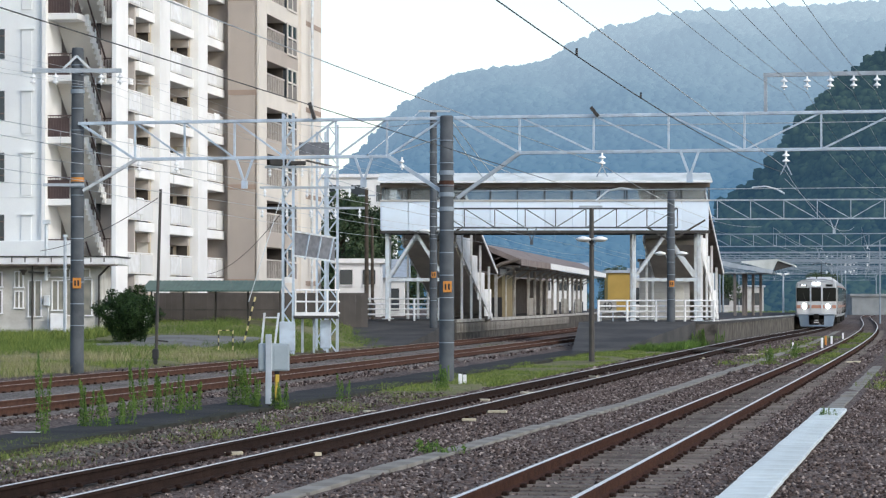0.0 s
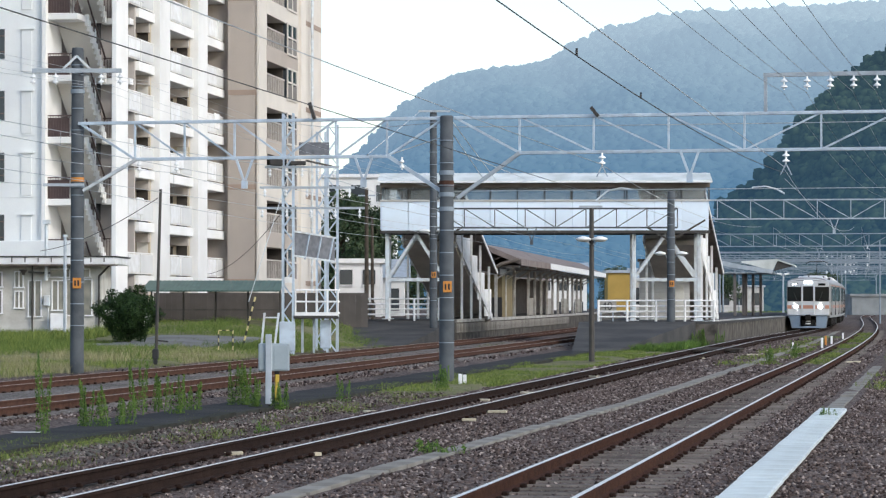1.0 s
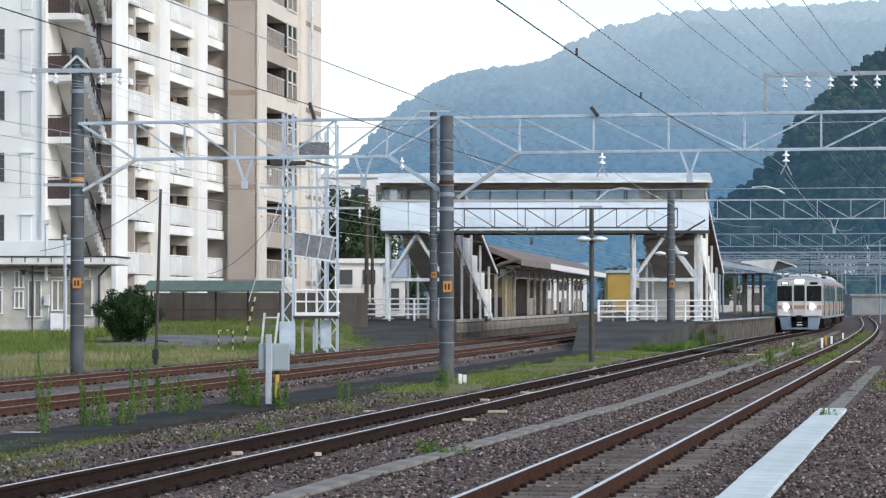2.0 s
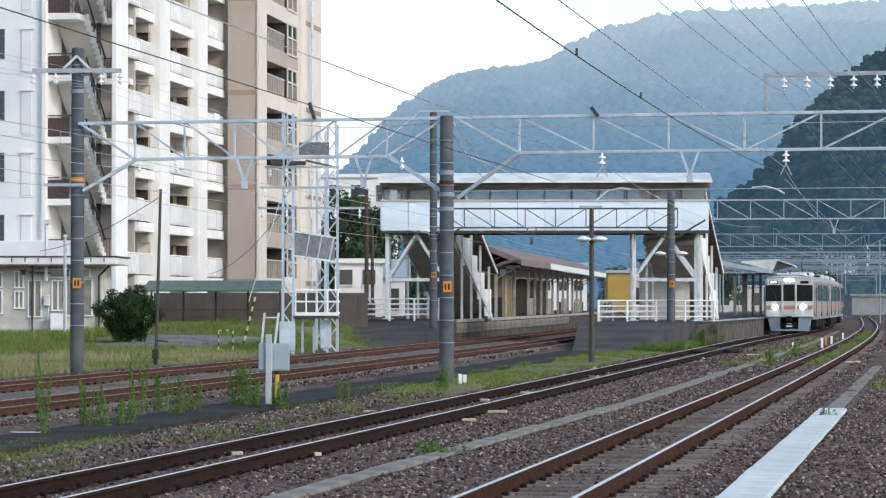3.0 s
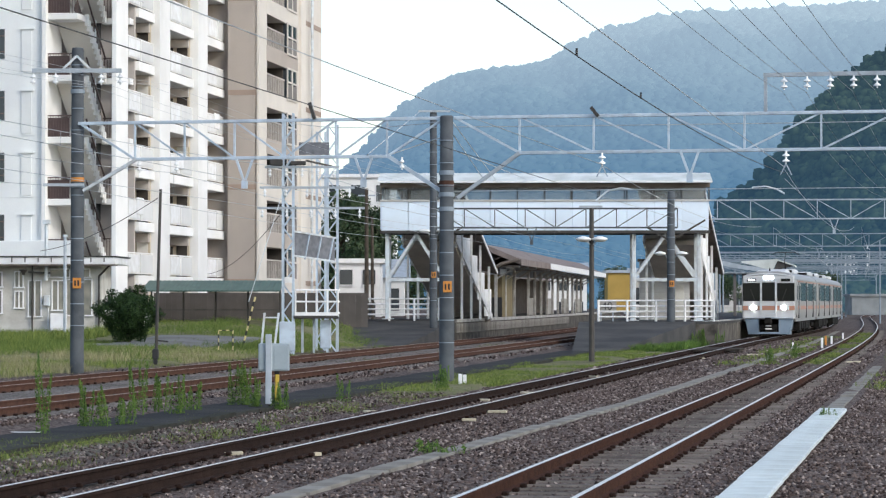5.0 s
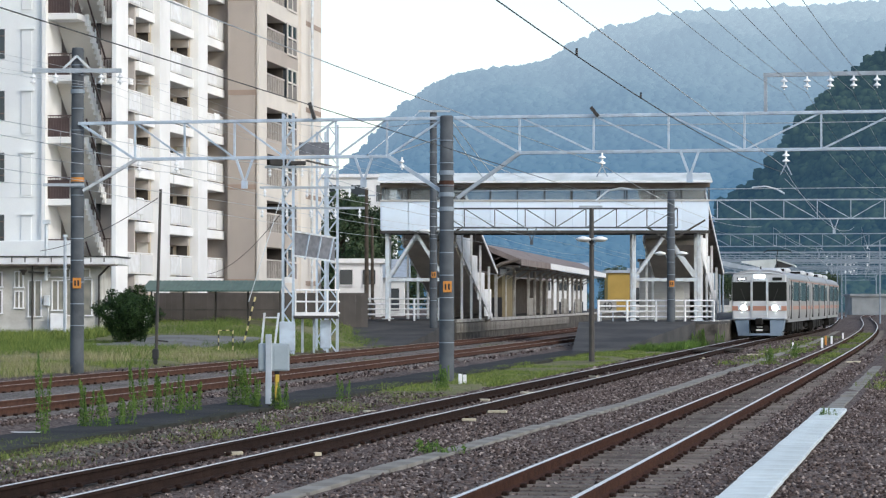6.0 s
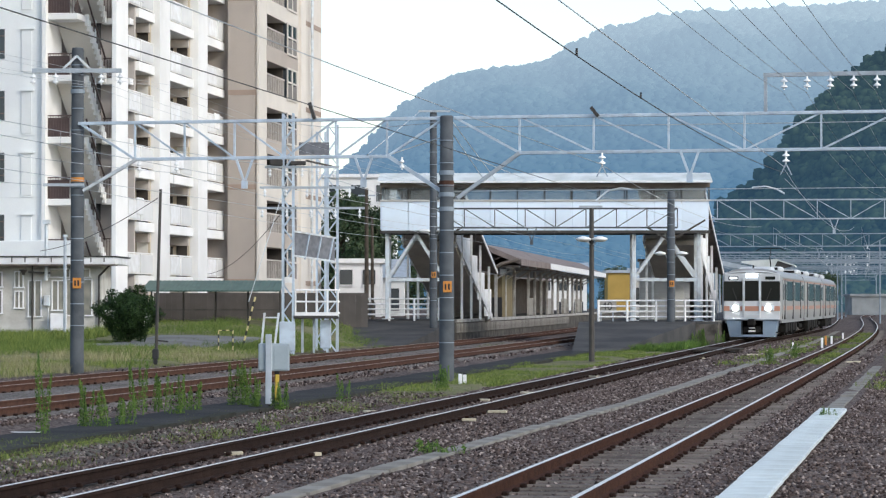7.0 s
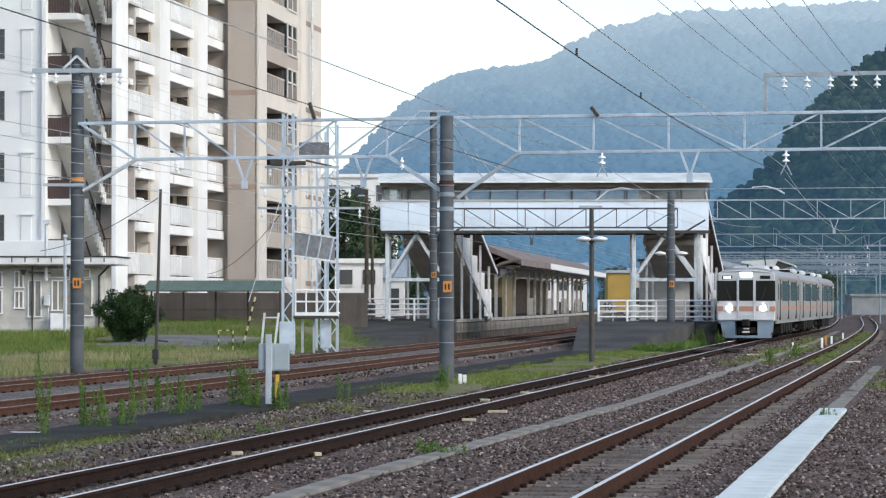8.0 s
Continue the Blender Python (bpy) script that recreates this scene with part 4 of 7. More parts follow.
def build_tan_tower():
    t = thing("tan_apartment_tower", pose(-12.75, 160.5, 0, 0, 0, -8.5), "tan tiled apartment tower with recessed balconies", "apartment building", kind="structure")
    W, L = 1.75, 24.0
    # solid core, with the balcony recess left open on the side
    part("core", Shape().box((-3.4, 10.2, 12.5), (6.6, 19.4, 25)), M_TAN, t, "tan tiled wall")
    part("front_wall", Shape().box((W / 2, 0.2, 12.5), (W, 0.4, 25)), M_TAN, t, "tan tiled wall")
    part("front_pilaster", Shape().box((W + 0.02, 1.1, 12.5), (0.25, 2.2, 25), bevel=0.02), M_TANPALE, t, "cream corner strip")
    part("side_wall", Shape().box((W - 0.15, 15.6, 12.5), (0.3, 8.6, 25)), M_TANPALE, t, "cream side wall")
    # Balcony recess walls carry their shade as dark colour.
    part("inner_wall", Shape().box((W - 1.7, 7.0, 12.5), (0.2, 10.0, 25)), M_DOORSHADE, t)
    part("corner_pilaster", Shape().box((W + 0.05, 13.0, 12.5), (0.3, 1.4, 25), bevel=0.02), M_TANPALE, t)
    for k in range(9):
        z = ZF + FLOOR * (k - 1) - 0.1
        part("spandrel", Shape().box((W - 0.4, 6.7, z - 0.35), (1.1, 9.4, 0.95), bevel=0.02), M_TANPALE if k % 2 else M_TAN, t)
        part("band", Shape().box((W / 2, -0.01, z - 0.1), (W - 0.02, 0.03, 0.3)), M_BANDBROWN, t, "brown tile band") if k % 2 else None
        part("side_band", Shape().box((W + 0.02, 16.6, z - 0.1), (0.05, 6.0, 0.3)), M_BANDBROWN, t) if k % 2 else None
        s = Shape()
        for q in range(11):
            s.bar((W + 0.05, 2.45 + q * 0.5, z + 0.12), (W + 0.05, 2.45 + q * 0.5, z + 1.2), 0.075)
        s.bar((W + 0.05, 2.3, z + 1.22), (W + 0.05, 7.6, z + 1.22), 0.09)
        part("balcony_railing", s, M_GREYRAIL, t, "grey-brown barred balcony railing")
        part("far_cheek", Shape().box((W - 0.75, 7.75, z + 1.2), (1.4, 0.12, 2.4)), M_DOORSHADE, t)
        part("balcony_door", Shape().box((W - 1.5, 5.0, z + 1.15), (0.1, 4.6, 2.0)), M_GLASSY, t)
        b = part("bay_window", Shape().box((W + 0.0, 9.4, z + 1.05), (0.36, 3.0, 1.95), bevel=0.03), M_GLASSY, t, "glazed bay beside the balcony")
        s = Shape()
        for q in range(3):
            s.box((W + 0.2, 7.95 + q * 1.45, z + 1.05), (0.07, 0.14, 2.0))
        s.box((W + 0.2, 9.4, z + 1.15), (0.07, 3.0, 0.1)).box((W + 0.2, 9.4, z + 2.0), (0.07, 3.0, 0.1)).box((W + 0.2, 9.4, z + 0.1), (0.07, 3.0, 0.12))
        part("bay_frame", s, M_TANPALE, b)
        part("bay_panel", Shape().box((W + 0.19, 9.4, z + 0.6), (0.03, 2.8, 0.85)), M_BAYPANEL, b)
    part("drainpipe", Shape().tube((W + 0.25, 15.5, 0), (W + 0.25, 15.5, 25), 0.09), M_STEELPALE, t)
    return t


build_tan_tower()

# ---- low railway house ----
M_SIDING = mat("pale_boarded_wall", (0.58, 0.575, 0.54), 0.85, 0, 0.25, 1.1, 12, 0.15, stain=(0.36, 0.34, 0.3), amount=0.8)


M_CURTAIN = mat("curtained_glass", (0.27, 0.26, 0.22), 0.15, 0, 0.35, 1.5, 6, 0, stain=(0.12, 0.13, 0.12), amount=0.9)


def build_house():
    t = thing("railway_house", pose(-24.2, 128, 0.2, 0, 0, -1.5), "single-storey grey railway house with flat roof", "house", kind="structure")
    W = 8.1
    part("wall", Shape().box((W / 2, 1.6, 1.7), (W, 3.0, 3.4)), M_SIDING, t, "weathered pale boarded wall")
    for k in range(8):
        part("board_joint", Shape().box((W / 2, 0.09, 0.4 + k * 0.4), (W - 0.02, 0.03, 0.02)), M_SIDING, t)
    part("roof", Shape().box((W / 2 + 0.25, 1.5, 3.62), (W + 1.1, 4.6, 0.34), bevel=0.03), M_WHITE, t, "flat roof with white fascia")
    part("roof_top", Shape().box((W / 2 + 0.25, 1.5, 3.82), (W + 1.2, 4.7, 0.06)), M_DARKSTEEL, t)
    part("soffit", Shape().box((W / 2 + 0.25, -0.3, 3.42), (W + 1.0, 1.0, 0.06)), M_BROWN, t)
    for x, z, w, h in ((3.2, 1.7, 0.4, 1.1), (3.2, 2.75, 0.4, 0.7), (4.2, 1.8, 0.4, 0.8), (4.2, 2.75, 0.4, 0.75), (4.95, 1.85, 0.6, 1.7), (6.05, 2.0, 0.55, 1.4), (7.05, 1.9, 1.2, 1.7), (6.6, 3.05, 1.9, 0.4)):
        w_ = part("window", Shape().box((x, 0.1, z), (w, 0.06, h)), M_CURTAIN, t)
        s = Shape()
        for e in (-1, 0, 1):
            s.box((x + e * w / 2, 0.06, z), (0.06, 0.06, h + 0.06))
        s.box((x, 0.06, z + h / 2), (w + 0.06, 0.06, 0.06)).box((x, 0.05, z - h / 2), (w + 0.14, 0.1, 0.06))
        part("window_frame", s, M_WHITE, w_)
    part("drainpipe", Shape().tube((8.0, -0.02, 0), (8.0, -0.02, 2.9), 0.05).tube((8.0, -0.02, 2.9), (8.6, -0.4, 3.45), 0.05), M_DARKSTEEL, t)
    part("meter_box", Shape().box((5.55, -0.06, 1.75), (0.3, 0.25, 0.5), bevel=0.03).tube((5.6, -0.04, 0), (5.6, -0.04, 1.4), 0.03), M_STEELPALE, t)
    part("chimney_pipe", Shape().tube((5.55, -0.25, 2.7), (5.55, -0.25, 5.4), 0.09).box((5.55, -0.25, 5.45), (0.34, 0.34, 0.2)), M_STEELPALE, t)
    part("porch_arm", Shape().bar((4.7, -0.3, 3.1), (5.7, -0.1, 3.05), 0.08), M_DARKSTEEL, t)
    part("loudspeaker", Shape().lathe((4.5, -0.4, 2.95), [(0.05, 0), (0.09, 0.1), (0.2, 0.24), (0.22, 0.26)], 12), M_DARKSTEEL, t, "dark horn loudspeaker")
    part("cooler_unit", Shape().box((6.15, -0.35, 0.75), (0.75, 0.4, 0.8), bevel=0.03), M_WHITE, t, "white cooler unit against the wall")
    part("downpipe", Shape().tube((4.85, -0.02, 0), (4.85, -0.02, 3.4), 0.04), M_DARKSTEEL, t)
    for k in range(14):
        part("drip_stain", Shape().box((0.3 + k * 0.62, -0.815, 3.66), (0.05, 0.012, 0.2)), M_DARKSTEEL, t)
    return t


build_house()


def build_shelter():
    t = thing("bicycle_shelter", pose(-14.7, 133.5, 0.2, 0, 0, -3), "long bicycle shelter with a green roof", "shelter", kind="structure")
    W = 6.8
    s = Shape()
    n = 60
    s.loft([[Vector((W * k / n, -0.9, 2.25 + (0.02 if k % 2 else 0))), Vector((W * k / n, 1.4, 2.75 + (0.02 if k % 2 else 0))), Vector((W * k / n, 1.4, 2.68)), Vector((W * k / n, -0.9, 2.2))] for k in range(n + 1)])
    part("roof", s, mat("green_roof", (0.07, 0.13, 0.11), 0.5, 0.2, 0.2, 2, 30, 0.05), t, "dark green corrugated roof")
    for k in range(5):
        part("post", Shape().tube((0.2 + k * 1.6, 1.0, 0), (0.2 + k * 1.6, 1.0, 2.6), 0.05), M_DARKSTEEL, t)
        part("rafter", Shape().bar((0.2 + k * 1.6, -0.8, 2.2), (0.2 + k * 1.6, 1.3, 2.62), 0.06), M_DARKSTEEL, t)
    part("bracing", Shape().bar((0.2, 1.0, 1.3), (6.6, 1.0, 1.3), 0.05), M_DARKSTEEL, t)
    return t


build_shelter()
M_FENCE = mat("brown_fence", (0.1, 0.09, 0.083), 0.8, 0, 0.2, 1, 30, 0.1)
fence = thing("yard_fence", pose(-14.6, 137, 0.45, 0, 0, 0), "dark brown slatted fence behind the grassy yard", "fence", kind="structure")
for k in range(36):
    part("panel", Shape().box((0.15 + k * 0.3 + 0.0, 0, 0.95), (0.297, 0.06, 1.9)), M_FENCE, fence)
part("rail", Shape().box((5.4, 0.06, 1.6), (10.8, 0.06, 0.1)).box((5.4, 0.06, 0.4), (10.8, 0.06, 0.1)), M_FENCE, fence)


# ---- poles ----
def build_pole(x, y, z0, z1, r, label, plate=None, bands=(), band_step=0.62):
    t = thing("concrete_pole", pose(x, y, z0), label, "pole", "line-side poles")
    h = z1 - z0
    part("shaft", Shape().lathe((0, 0, 0), [(r * 1.04, -0.3), (r * 1.04, 0.0), (r, h * 0.5), (r * 0.9, h - 0.05), (r * 0.82, h)], 20), M_POLE, t, "grey spun-concrete shaft", smooth=True)
    z = 1.2
    while z < h - 0.2:
        part("strap", Shape().tube((0, 0, z), (0, 0, z + 0.025), r * 1.035, n=20), M_FARSTEEL, t)
        z += band_step
    if plate:
        p = part("number_plate", Shape().box((0.02, -r - 0.03, plate), (0.24, 0.02, 0.3), bevel=0.005), M_ORANGE, t, "orange number plate")
        for k in range(2):
            part("digit_bar", Shape().box((-0.03 + 0.09 * k, -r - 0.043, plate), (0.05, 0.008, 0.16)), M_BLACK, p)
    for zb in bands:
        part("band", Shape().tube((0, 0, zb - 0.06), (0, 0, zb + 0.06), r * 1.08, n=20), M_FARSTEEL, t)
    return t


near_pole = build_pole(0.1, 74.9, -0.45, 7.03, 0.2, "tall grey concrete line pole beside the running track", 2.75, (4.9, 5.3, 5.9))
part("rust_band", Shape().tube((0, 0, 5.52), (0, 0, 5.68), 0.206, n=20), M_RAILRED, near_pole)
left_pole = build_pole(-10.45, 77.5, 0.0, 9.15, 0.19, "tall grey concrete line pole with a cross-arm", 2.42, (5.2, 7.9))
part("rust_band", Shape().tube((0, 0, 5.32), (0, 0, 5.44), 0.196, n=20), M_ORANGE, left_pole)
part("cross_arm", Shape().bar((-1.28, -0.22, 8.48), (1.28, -0.22, 8.48), 0.1, 0.12), M_STEELGREY, left_pole)
part("arm_brace", Shape().bar((-0.42, -0.22, 8.5), (0, -0.22, 8.9), 0.06).bar((0.42, -0.22, 8.5), (0, -0.22, 8.9), 0.06), M_STEELPALE, left_pole)
part("lower_arm", Shape().bar((-0.95, -0.22, 5.22), (0.2, -0.22, 5.22), 0.08), M_STEELGREY, left_pole)


def insulator(shape, p, n=2, r=0.085, slot=0):
    """A short hanging string of porcelain sheds."""
    prof = [(0.02, 0)]
    for k in range(n):
        b = 0.05 + k * 0.15
        prof += [(0.025, b), (r, b + 0.015), (r * 0.9, b + 0.05), (0.03, b + 0.09)]
    prof += [(0.02, 0.06 + n * 0.15)]
    return shape.lathe(Vector(p) - Vector((0, 0, prof[-1][1])), prof, 10, slot)


for xx in (-1.24, -0.6, 0.7, 1.24):
    part("insulator", insulator(Shape(), (xx, -0.22, 8.43)), M_PORC, left_pole, "white porcelain insulator")


# ---- catenary gantries ----
def build_gantry(x, y, turn, w, z0, z1, step, label, mtl, posts=(), hang=(), thick=0.09, inset=(0.0, 0.0)):
    """A trussed beam across the tracks; hang: places of V-shaped hangers; posts: places of its own posts."""
    t = thing("catenary_gantry", pose(x, y, 0, 0, 0, turn), label, "gantry", "overhead line gantries")
    part("top_chord", Shape().box((w / 2, 0, z1), (w, thick, thick), bevel=0.01), mtl, t)
    i0, i1 = inset[0], w - inset[1]
    part("bottom_chord", Shape().box(((i0 + i1) / 2, 0, z0), (i1 - i0, thick, thick), bevel=0.01), mtl, t)
    if inset[0]:
        part("end_strut", Shape().bar((0.05, 0, z1), (i0, 0, z0), thick * 0.7), mtl, t)
    if inset[1]:
        part("end_strut", Shape().bar((w - 0.05, 0, z1), (i1, 0, z0), thick * 0.7), mtl, t)
    n = max(1, round((i1 - i0) / step))
    for k in range(n + 1):
        u = i0 + (i1 - i0) * k / n
        part("vertical", Shape().bar((u, 0, z0), (u, 0, z1), thick * 0.6), mtl, t)
        if k < n:
            v = i0 + (i1 - i0) * (k + 1) / n
            a, b = ((u, z1), (v, z0)) if k < n / 2 else ((u, z0), (v, z1))
            part("diagonal", Shape().bar((a[0], 0.02, a[1]), (b[0], 0.02, b[1]), thick * 0.55), mtl, t)
    for u in posts:
        part("post", Shape().tube((u, 0, -0.5), (u, 0, z1 + 0.3), 0.15 if y < 140 else 0.11, 0.08, 12), M_POLE if y < 140 else mtl, t)
    for u in hang:
        h = part("hanger", Shape().bar((u - 0.25, -0.05, z0), (u, -0.05, z0 - 0.7), 0.06).bar((u + 0.25, -0.05, z0), (u, -0.05, z0 - 0.7), 0.06).box((u, -0.05, z0 - 0.75), (0.16, 0.1, 0.22)), mtl, t, "V-shaped hanger")
    return t


G_TURN = -12.5
g1 = build_gantry(-10.4, 77.3, G_TURN, 10.75, 5.93, 6.97, 1.47, "pale trussed overhead-line gantry over the sidings", M_STEELBLUE, hang=(4.95, 8.4), inset=(1.7, 1.69))
part("knee_brace", Shape().bar((0.15, 0, 5.05), (1.75, 0, 5.93), 0.09), M_STEELPALE, g1)
part("knee_brace", Shape().bar((10.6, 0, 4.95), (9.1, 0, 5.93), 0.1), M_STEELBLUE, g1)
g1b = build_gantry(0.3, 74.9, G_TURN, 16.06, 5.98, 6.97, 2.06, "pale trussed overhead-line gantry over the running tracks", M_STEELBLUE, posts=(16.06,), hang=(6.55,), inset=(1.85, 1.85))
part("knee_brace", Shape().bar((0.1, 0, 4.75), (1.85, 0, 5.98), 0.1), M_STEELGREY, g1b)
part("feeder_frame", Shape().bar((8.6, 0, 7.0), (8.6, 0, 8.0), 0.09).bar((8.55, 0, 8.0), (13.5, 0, 8.0), 0.11).bar((12.0, 0, 7.0), (12.0, 0, 8.0), 0.09), M_STEELGREY, g1b, "frame that carries the feeder wires")
for k in range(5):
    part("insulator", insulator(Shape(), (9.1 + 0.62 * k, -0.05, 7.95), 2, 0.1), M_PORC, g1b, "white porcelain insulator")
for u in (4.15, 9.15):
    part("insulator", insulator(Shape(), (u, -0.05, 5.95), 2, 0.1), M_PORC, g1b, "white porcelain insulator")
    part("clamp", Shape().bar((u, -0.05, 5.6), (u - 0.15, -0.05, 5.3), 0.03).bar((u, -0.05, 5.6), (u + 0.15, -0.05, 5.3), 0.03), M_STEELGREY, g1b)
for u in (1.85, 2.95, 9.5):
    part("insulator", insulator(Shape(), (u, -0.06, 5.9), 2, 0.07), M_PORC, g1, "white porcelain insulator")
part("switch_arm", Shape().bar((4.05, -0.1, 6.95), (3.85, -0.1, 7.2), 0.09), M_DARKSTEEL, g1b)
part("switch_arm", Shape().bar((7.0, -0.1, 7.0), (6.85, -0.1, 7.45), 0.09), M_DARKSTEEL, g1)
g2 = build_gantry(-0.45, 136.2, -1.5, 12.2, 5.62, 6.58, 1.55, "dark steel gantry between the two platform poles", M_POLE, hang=(4.9,), thick=0.085)
for a, b in (((0.05, 0, 4.9), (1.4, 0, 5.62)), ((12.1, 0, 4.8), (10.7, 0, 5.62)), ((11.9, 0, 5.0), (13.6, 0, 6.0))):
    part("knee_brace", Shape().bar(a, b, 0.09), M_DARKSTEEL, g2)
for yy, x0g, z0g, z1g, st in ((153, 13.8, 6.62, 7.7, 1.84), (211, 19.0, 6.25, 7.22, 1.72), (268, 21.0, 6.05, 6.85, 1.8), (326, 24.0, 6.0, 6.8, 2.0), (400, 30.0, 6.0, 6.8, 2.2)):
    w = line_b(yy) + 9 - x0g
    build_gantry(x0g, yy + 2, -9, w, z0g, z1g, st, "grey trussed overhead-line gantry far along the line", M_STEELGREY if yy < 200 else M_FARSTEEL, posts=(0.0, w), hang=(w * 0.45, w * 0.8), thick=0.085)
# smaller portal gantries in the distance
for yy, xl, w in ((224, 22, 20), (255, 26, 20), (282, 28, 22), (310, 32, 24), (335, 36, 24), (240, 24, 22), (295, 28, 24), (350, 34, 26), (370, 14, 22), (440, 48, 22)):
    build_gantry(xl, yy, -8, w, 5.3 + 0.004 * (yy % 100), 5.85 + 0.004 * (yy % 100), 2.4, "slim grey portal gantry in the distance", M_FARSTEEL, posts=(0.0, w), thick=0.07)

# slim masts that crowd together along the far curve
def build_mast(x, y, h, arms):
    t = thing("line_mast", pose(x, y, -0.3), "slim grey overhead-line mast with cross-arms", "mast", "far line masts")
    part("shaft", Shape().tube((0, 0, 0), (0, 0, h), 0.09, 0.06, 8), M_FARSTEEL, t)
    for k in range(arms):
        z = h - 0.5 - 0.85 * k
        part("cross_arm", Shape().bar((-1.5 + 0.3 * k, 0, z), (1.9 - 0.2 * k, 0, z), 0.08), M_FARSTEEL, t)
        for e in (-1.2, 0.9, 1.5):
            part("insulator", insulator(Shape(), (e, -0.02, z - 0.02), 2, 0.13), M_PORC, t, "white porcelain insulator")
    part("arm_brace", Shape().bar((0, 0, h - 1.9), (1.4, 0, h - 0.6), 0.06), M_FARSTEEL, t)


for x, y, h, arms in ((42.2, 262, 8.2, 3), (44.5, 306, 8.0, 3), (48.5, 330, 8.4, 3), (57.0, 384, 8.6, 3), (33.0, 390, 8.0, 2)):
    build_mast(x, y, h, arms)

# ---- platform poles with lamps ----
M_LAMPHEAD = mat("white_lamp_head", (0.8, 0.81, 0.8), 0.35, 0, 0.05, 3, 30, 0)


def build_lamps(t, z, spread, r):
    for sd in (-1, 1):
        arm = part("lamp_arm", Shape().run([(sd * r, -0.05, z - 0.25), (sd * (r + 0.12), -0.1, z - 0.1), (sd * (r + 0.2), -0.1, z - 0.02)], 0.03), M_STEELGREY, t)
        part("lamp_head", Shape().lathe((sd * (r + spread), -0.1, z - 0.16), [(0.02, 0), (0.16, 0.02), (0.28, 0.08), (0.3, 0.12), (0.2, 0.18), (0.05, 0.22)], 14), M_LAMPHEAD, arm, "white oval lamp head", smooth=True)


p = build_pole(-0.48, 136.0, 0.75, 11.5, 0.19, "tall concrete pole with lamps on the platform end", 2.5)
part("cross_arm", Shape().bar((-0.75, -0.2, 10.7), (0.85, -0.2, 10.7), 0.1), M_STEELGREY, p)
build_lamps(p, 4.75, 0.25, 0.19)
p = build_pole(11.35, 135.0, 0.8, 7.4, 0.2, "concrete pole with lamps beside the platform fence", 2.0)
build_lamps(p, 3.55, 0.35, 0.2)
p = thing("lamp_post", pose(5.48, 100, -0.35), "slim dark steel lamp post with two white lamps", "lamp post")
part("shaft", Shape().tube((0, 0, -0.2), (0, 0, 5.7), 0.11, 0.08, 12), M_DARKSTEEL, p)
part("cap_arm", Shape().bar((-0.45, 0, 5.75), (0.4, 0, 5.75), 0.08), M_STEELGREY, p)
build_lamps(p, 4.6, 0.24, 0.06)


# ---- platform fences ----
def build_fence(x0, x1, y, z, turn, label):
    w = x1 - x0
    t = thing("platform_fence", pose(x0, y, z, 0, 0, turn), label, "fence", "white platform fences")
    n = max(2, round(w / 1.5))
    for k in range(n + 1):
        part("post", Shape().tube((w * k / n, 0, -0.1), (w * k / n, 0, 1.1), 0.06, n=8), M_WHITE, t)
    for h in (0.25, 0.52, 0.78, 1.06):
        part("rail", Shape().tube((0, 0, h), (w, 0, h), 0.042, n=8), M_WHITE, t)
    return t


build_fence(-4.1, -0.2, 141.3, 1.0, 0, "white pipe fence at the old platform's end")
build_fence(7.75, 13.5, 135.4, 0.9, -1, "white pipe fence at the platform's end")


# ---- lattice tower with switch gear ----
def lattice(shape, x, y, z0, z1, w, step=0.55):
    for a in (-1, 1):
        for b in (-1, 1):
            shape.bar((x + a * w / 2, y + b * w / 2, z0), (x + a * w / 2, y + b * w / 2, z1), 0.085)
    n = round((z1 - z0) / step)
    for k in range(n):
        za, zb = z0 + (z1 - z0) * k / n, z0 + (z1 - z0) * (k + 1) / n
        s = 1 if k % 2 else -1
        for b in (-1, 1):
            shape.bar((x - s * w / 2, y + b * w / 2, za), (x + s * w / 2, y + b * w / 2, zb), 0.042)
            shape.bar((x + b * w / 2, y - s * w / 2, za), (x + b * w / 2, y + s * w / 2, zb), 0.03)
    return shape


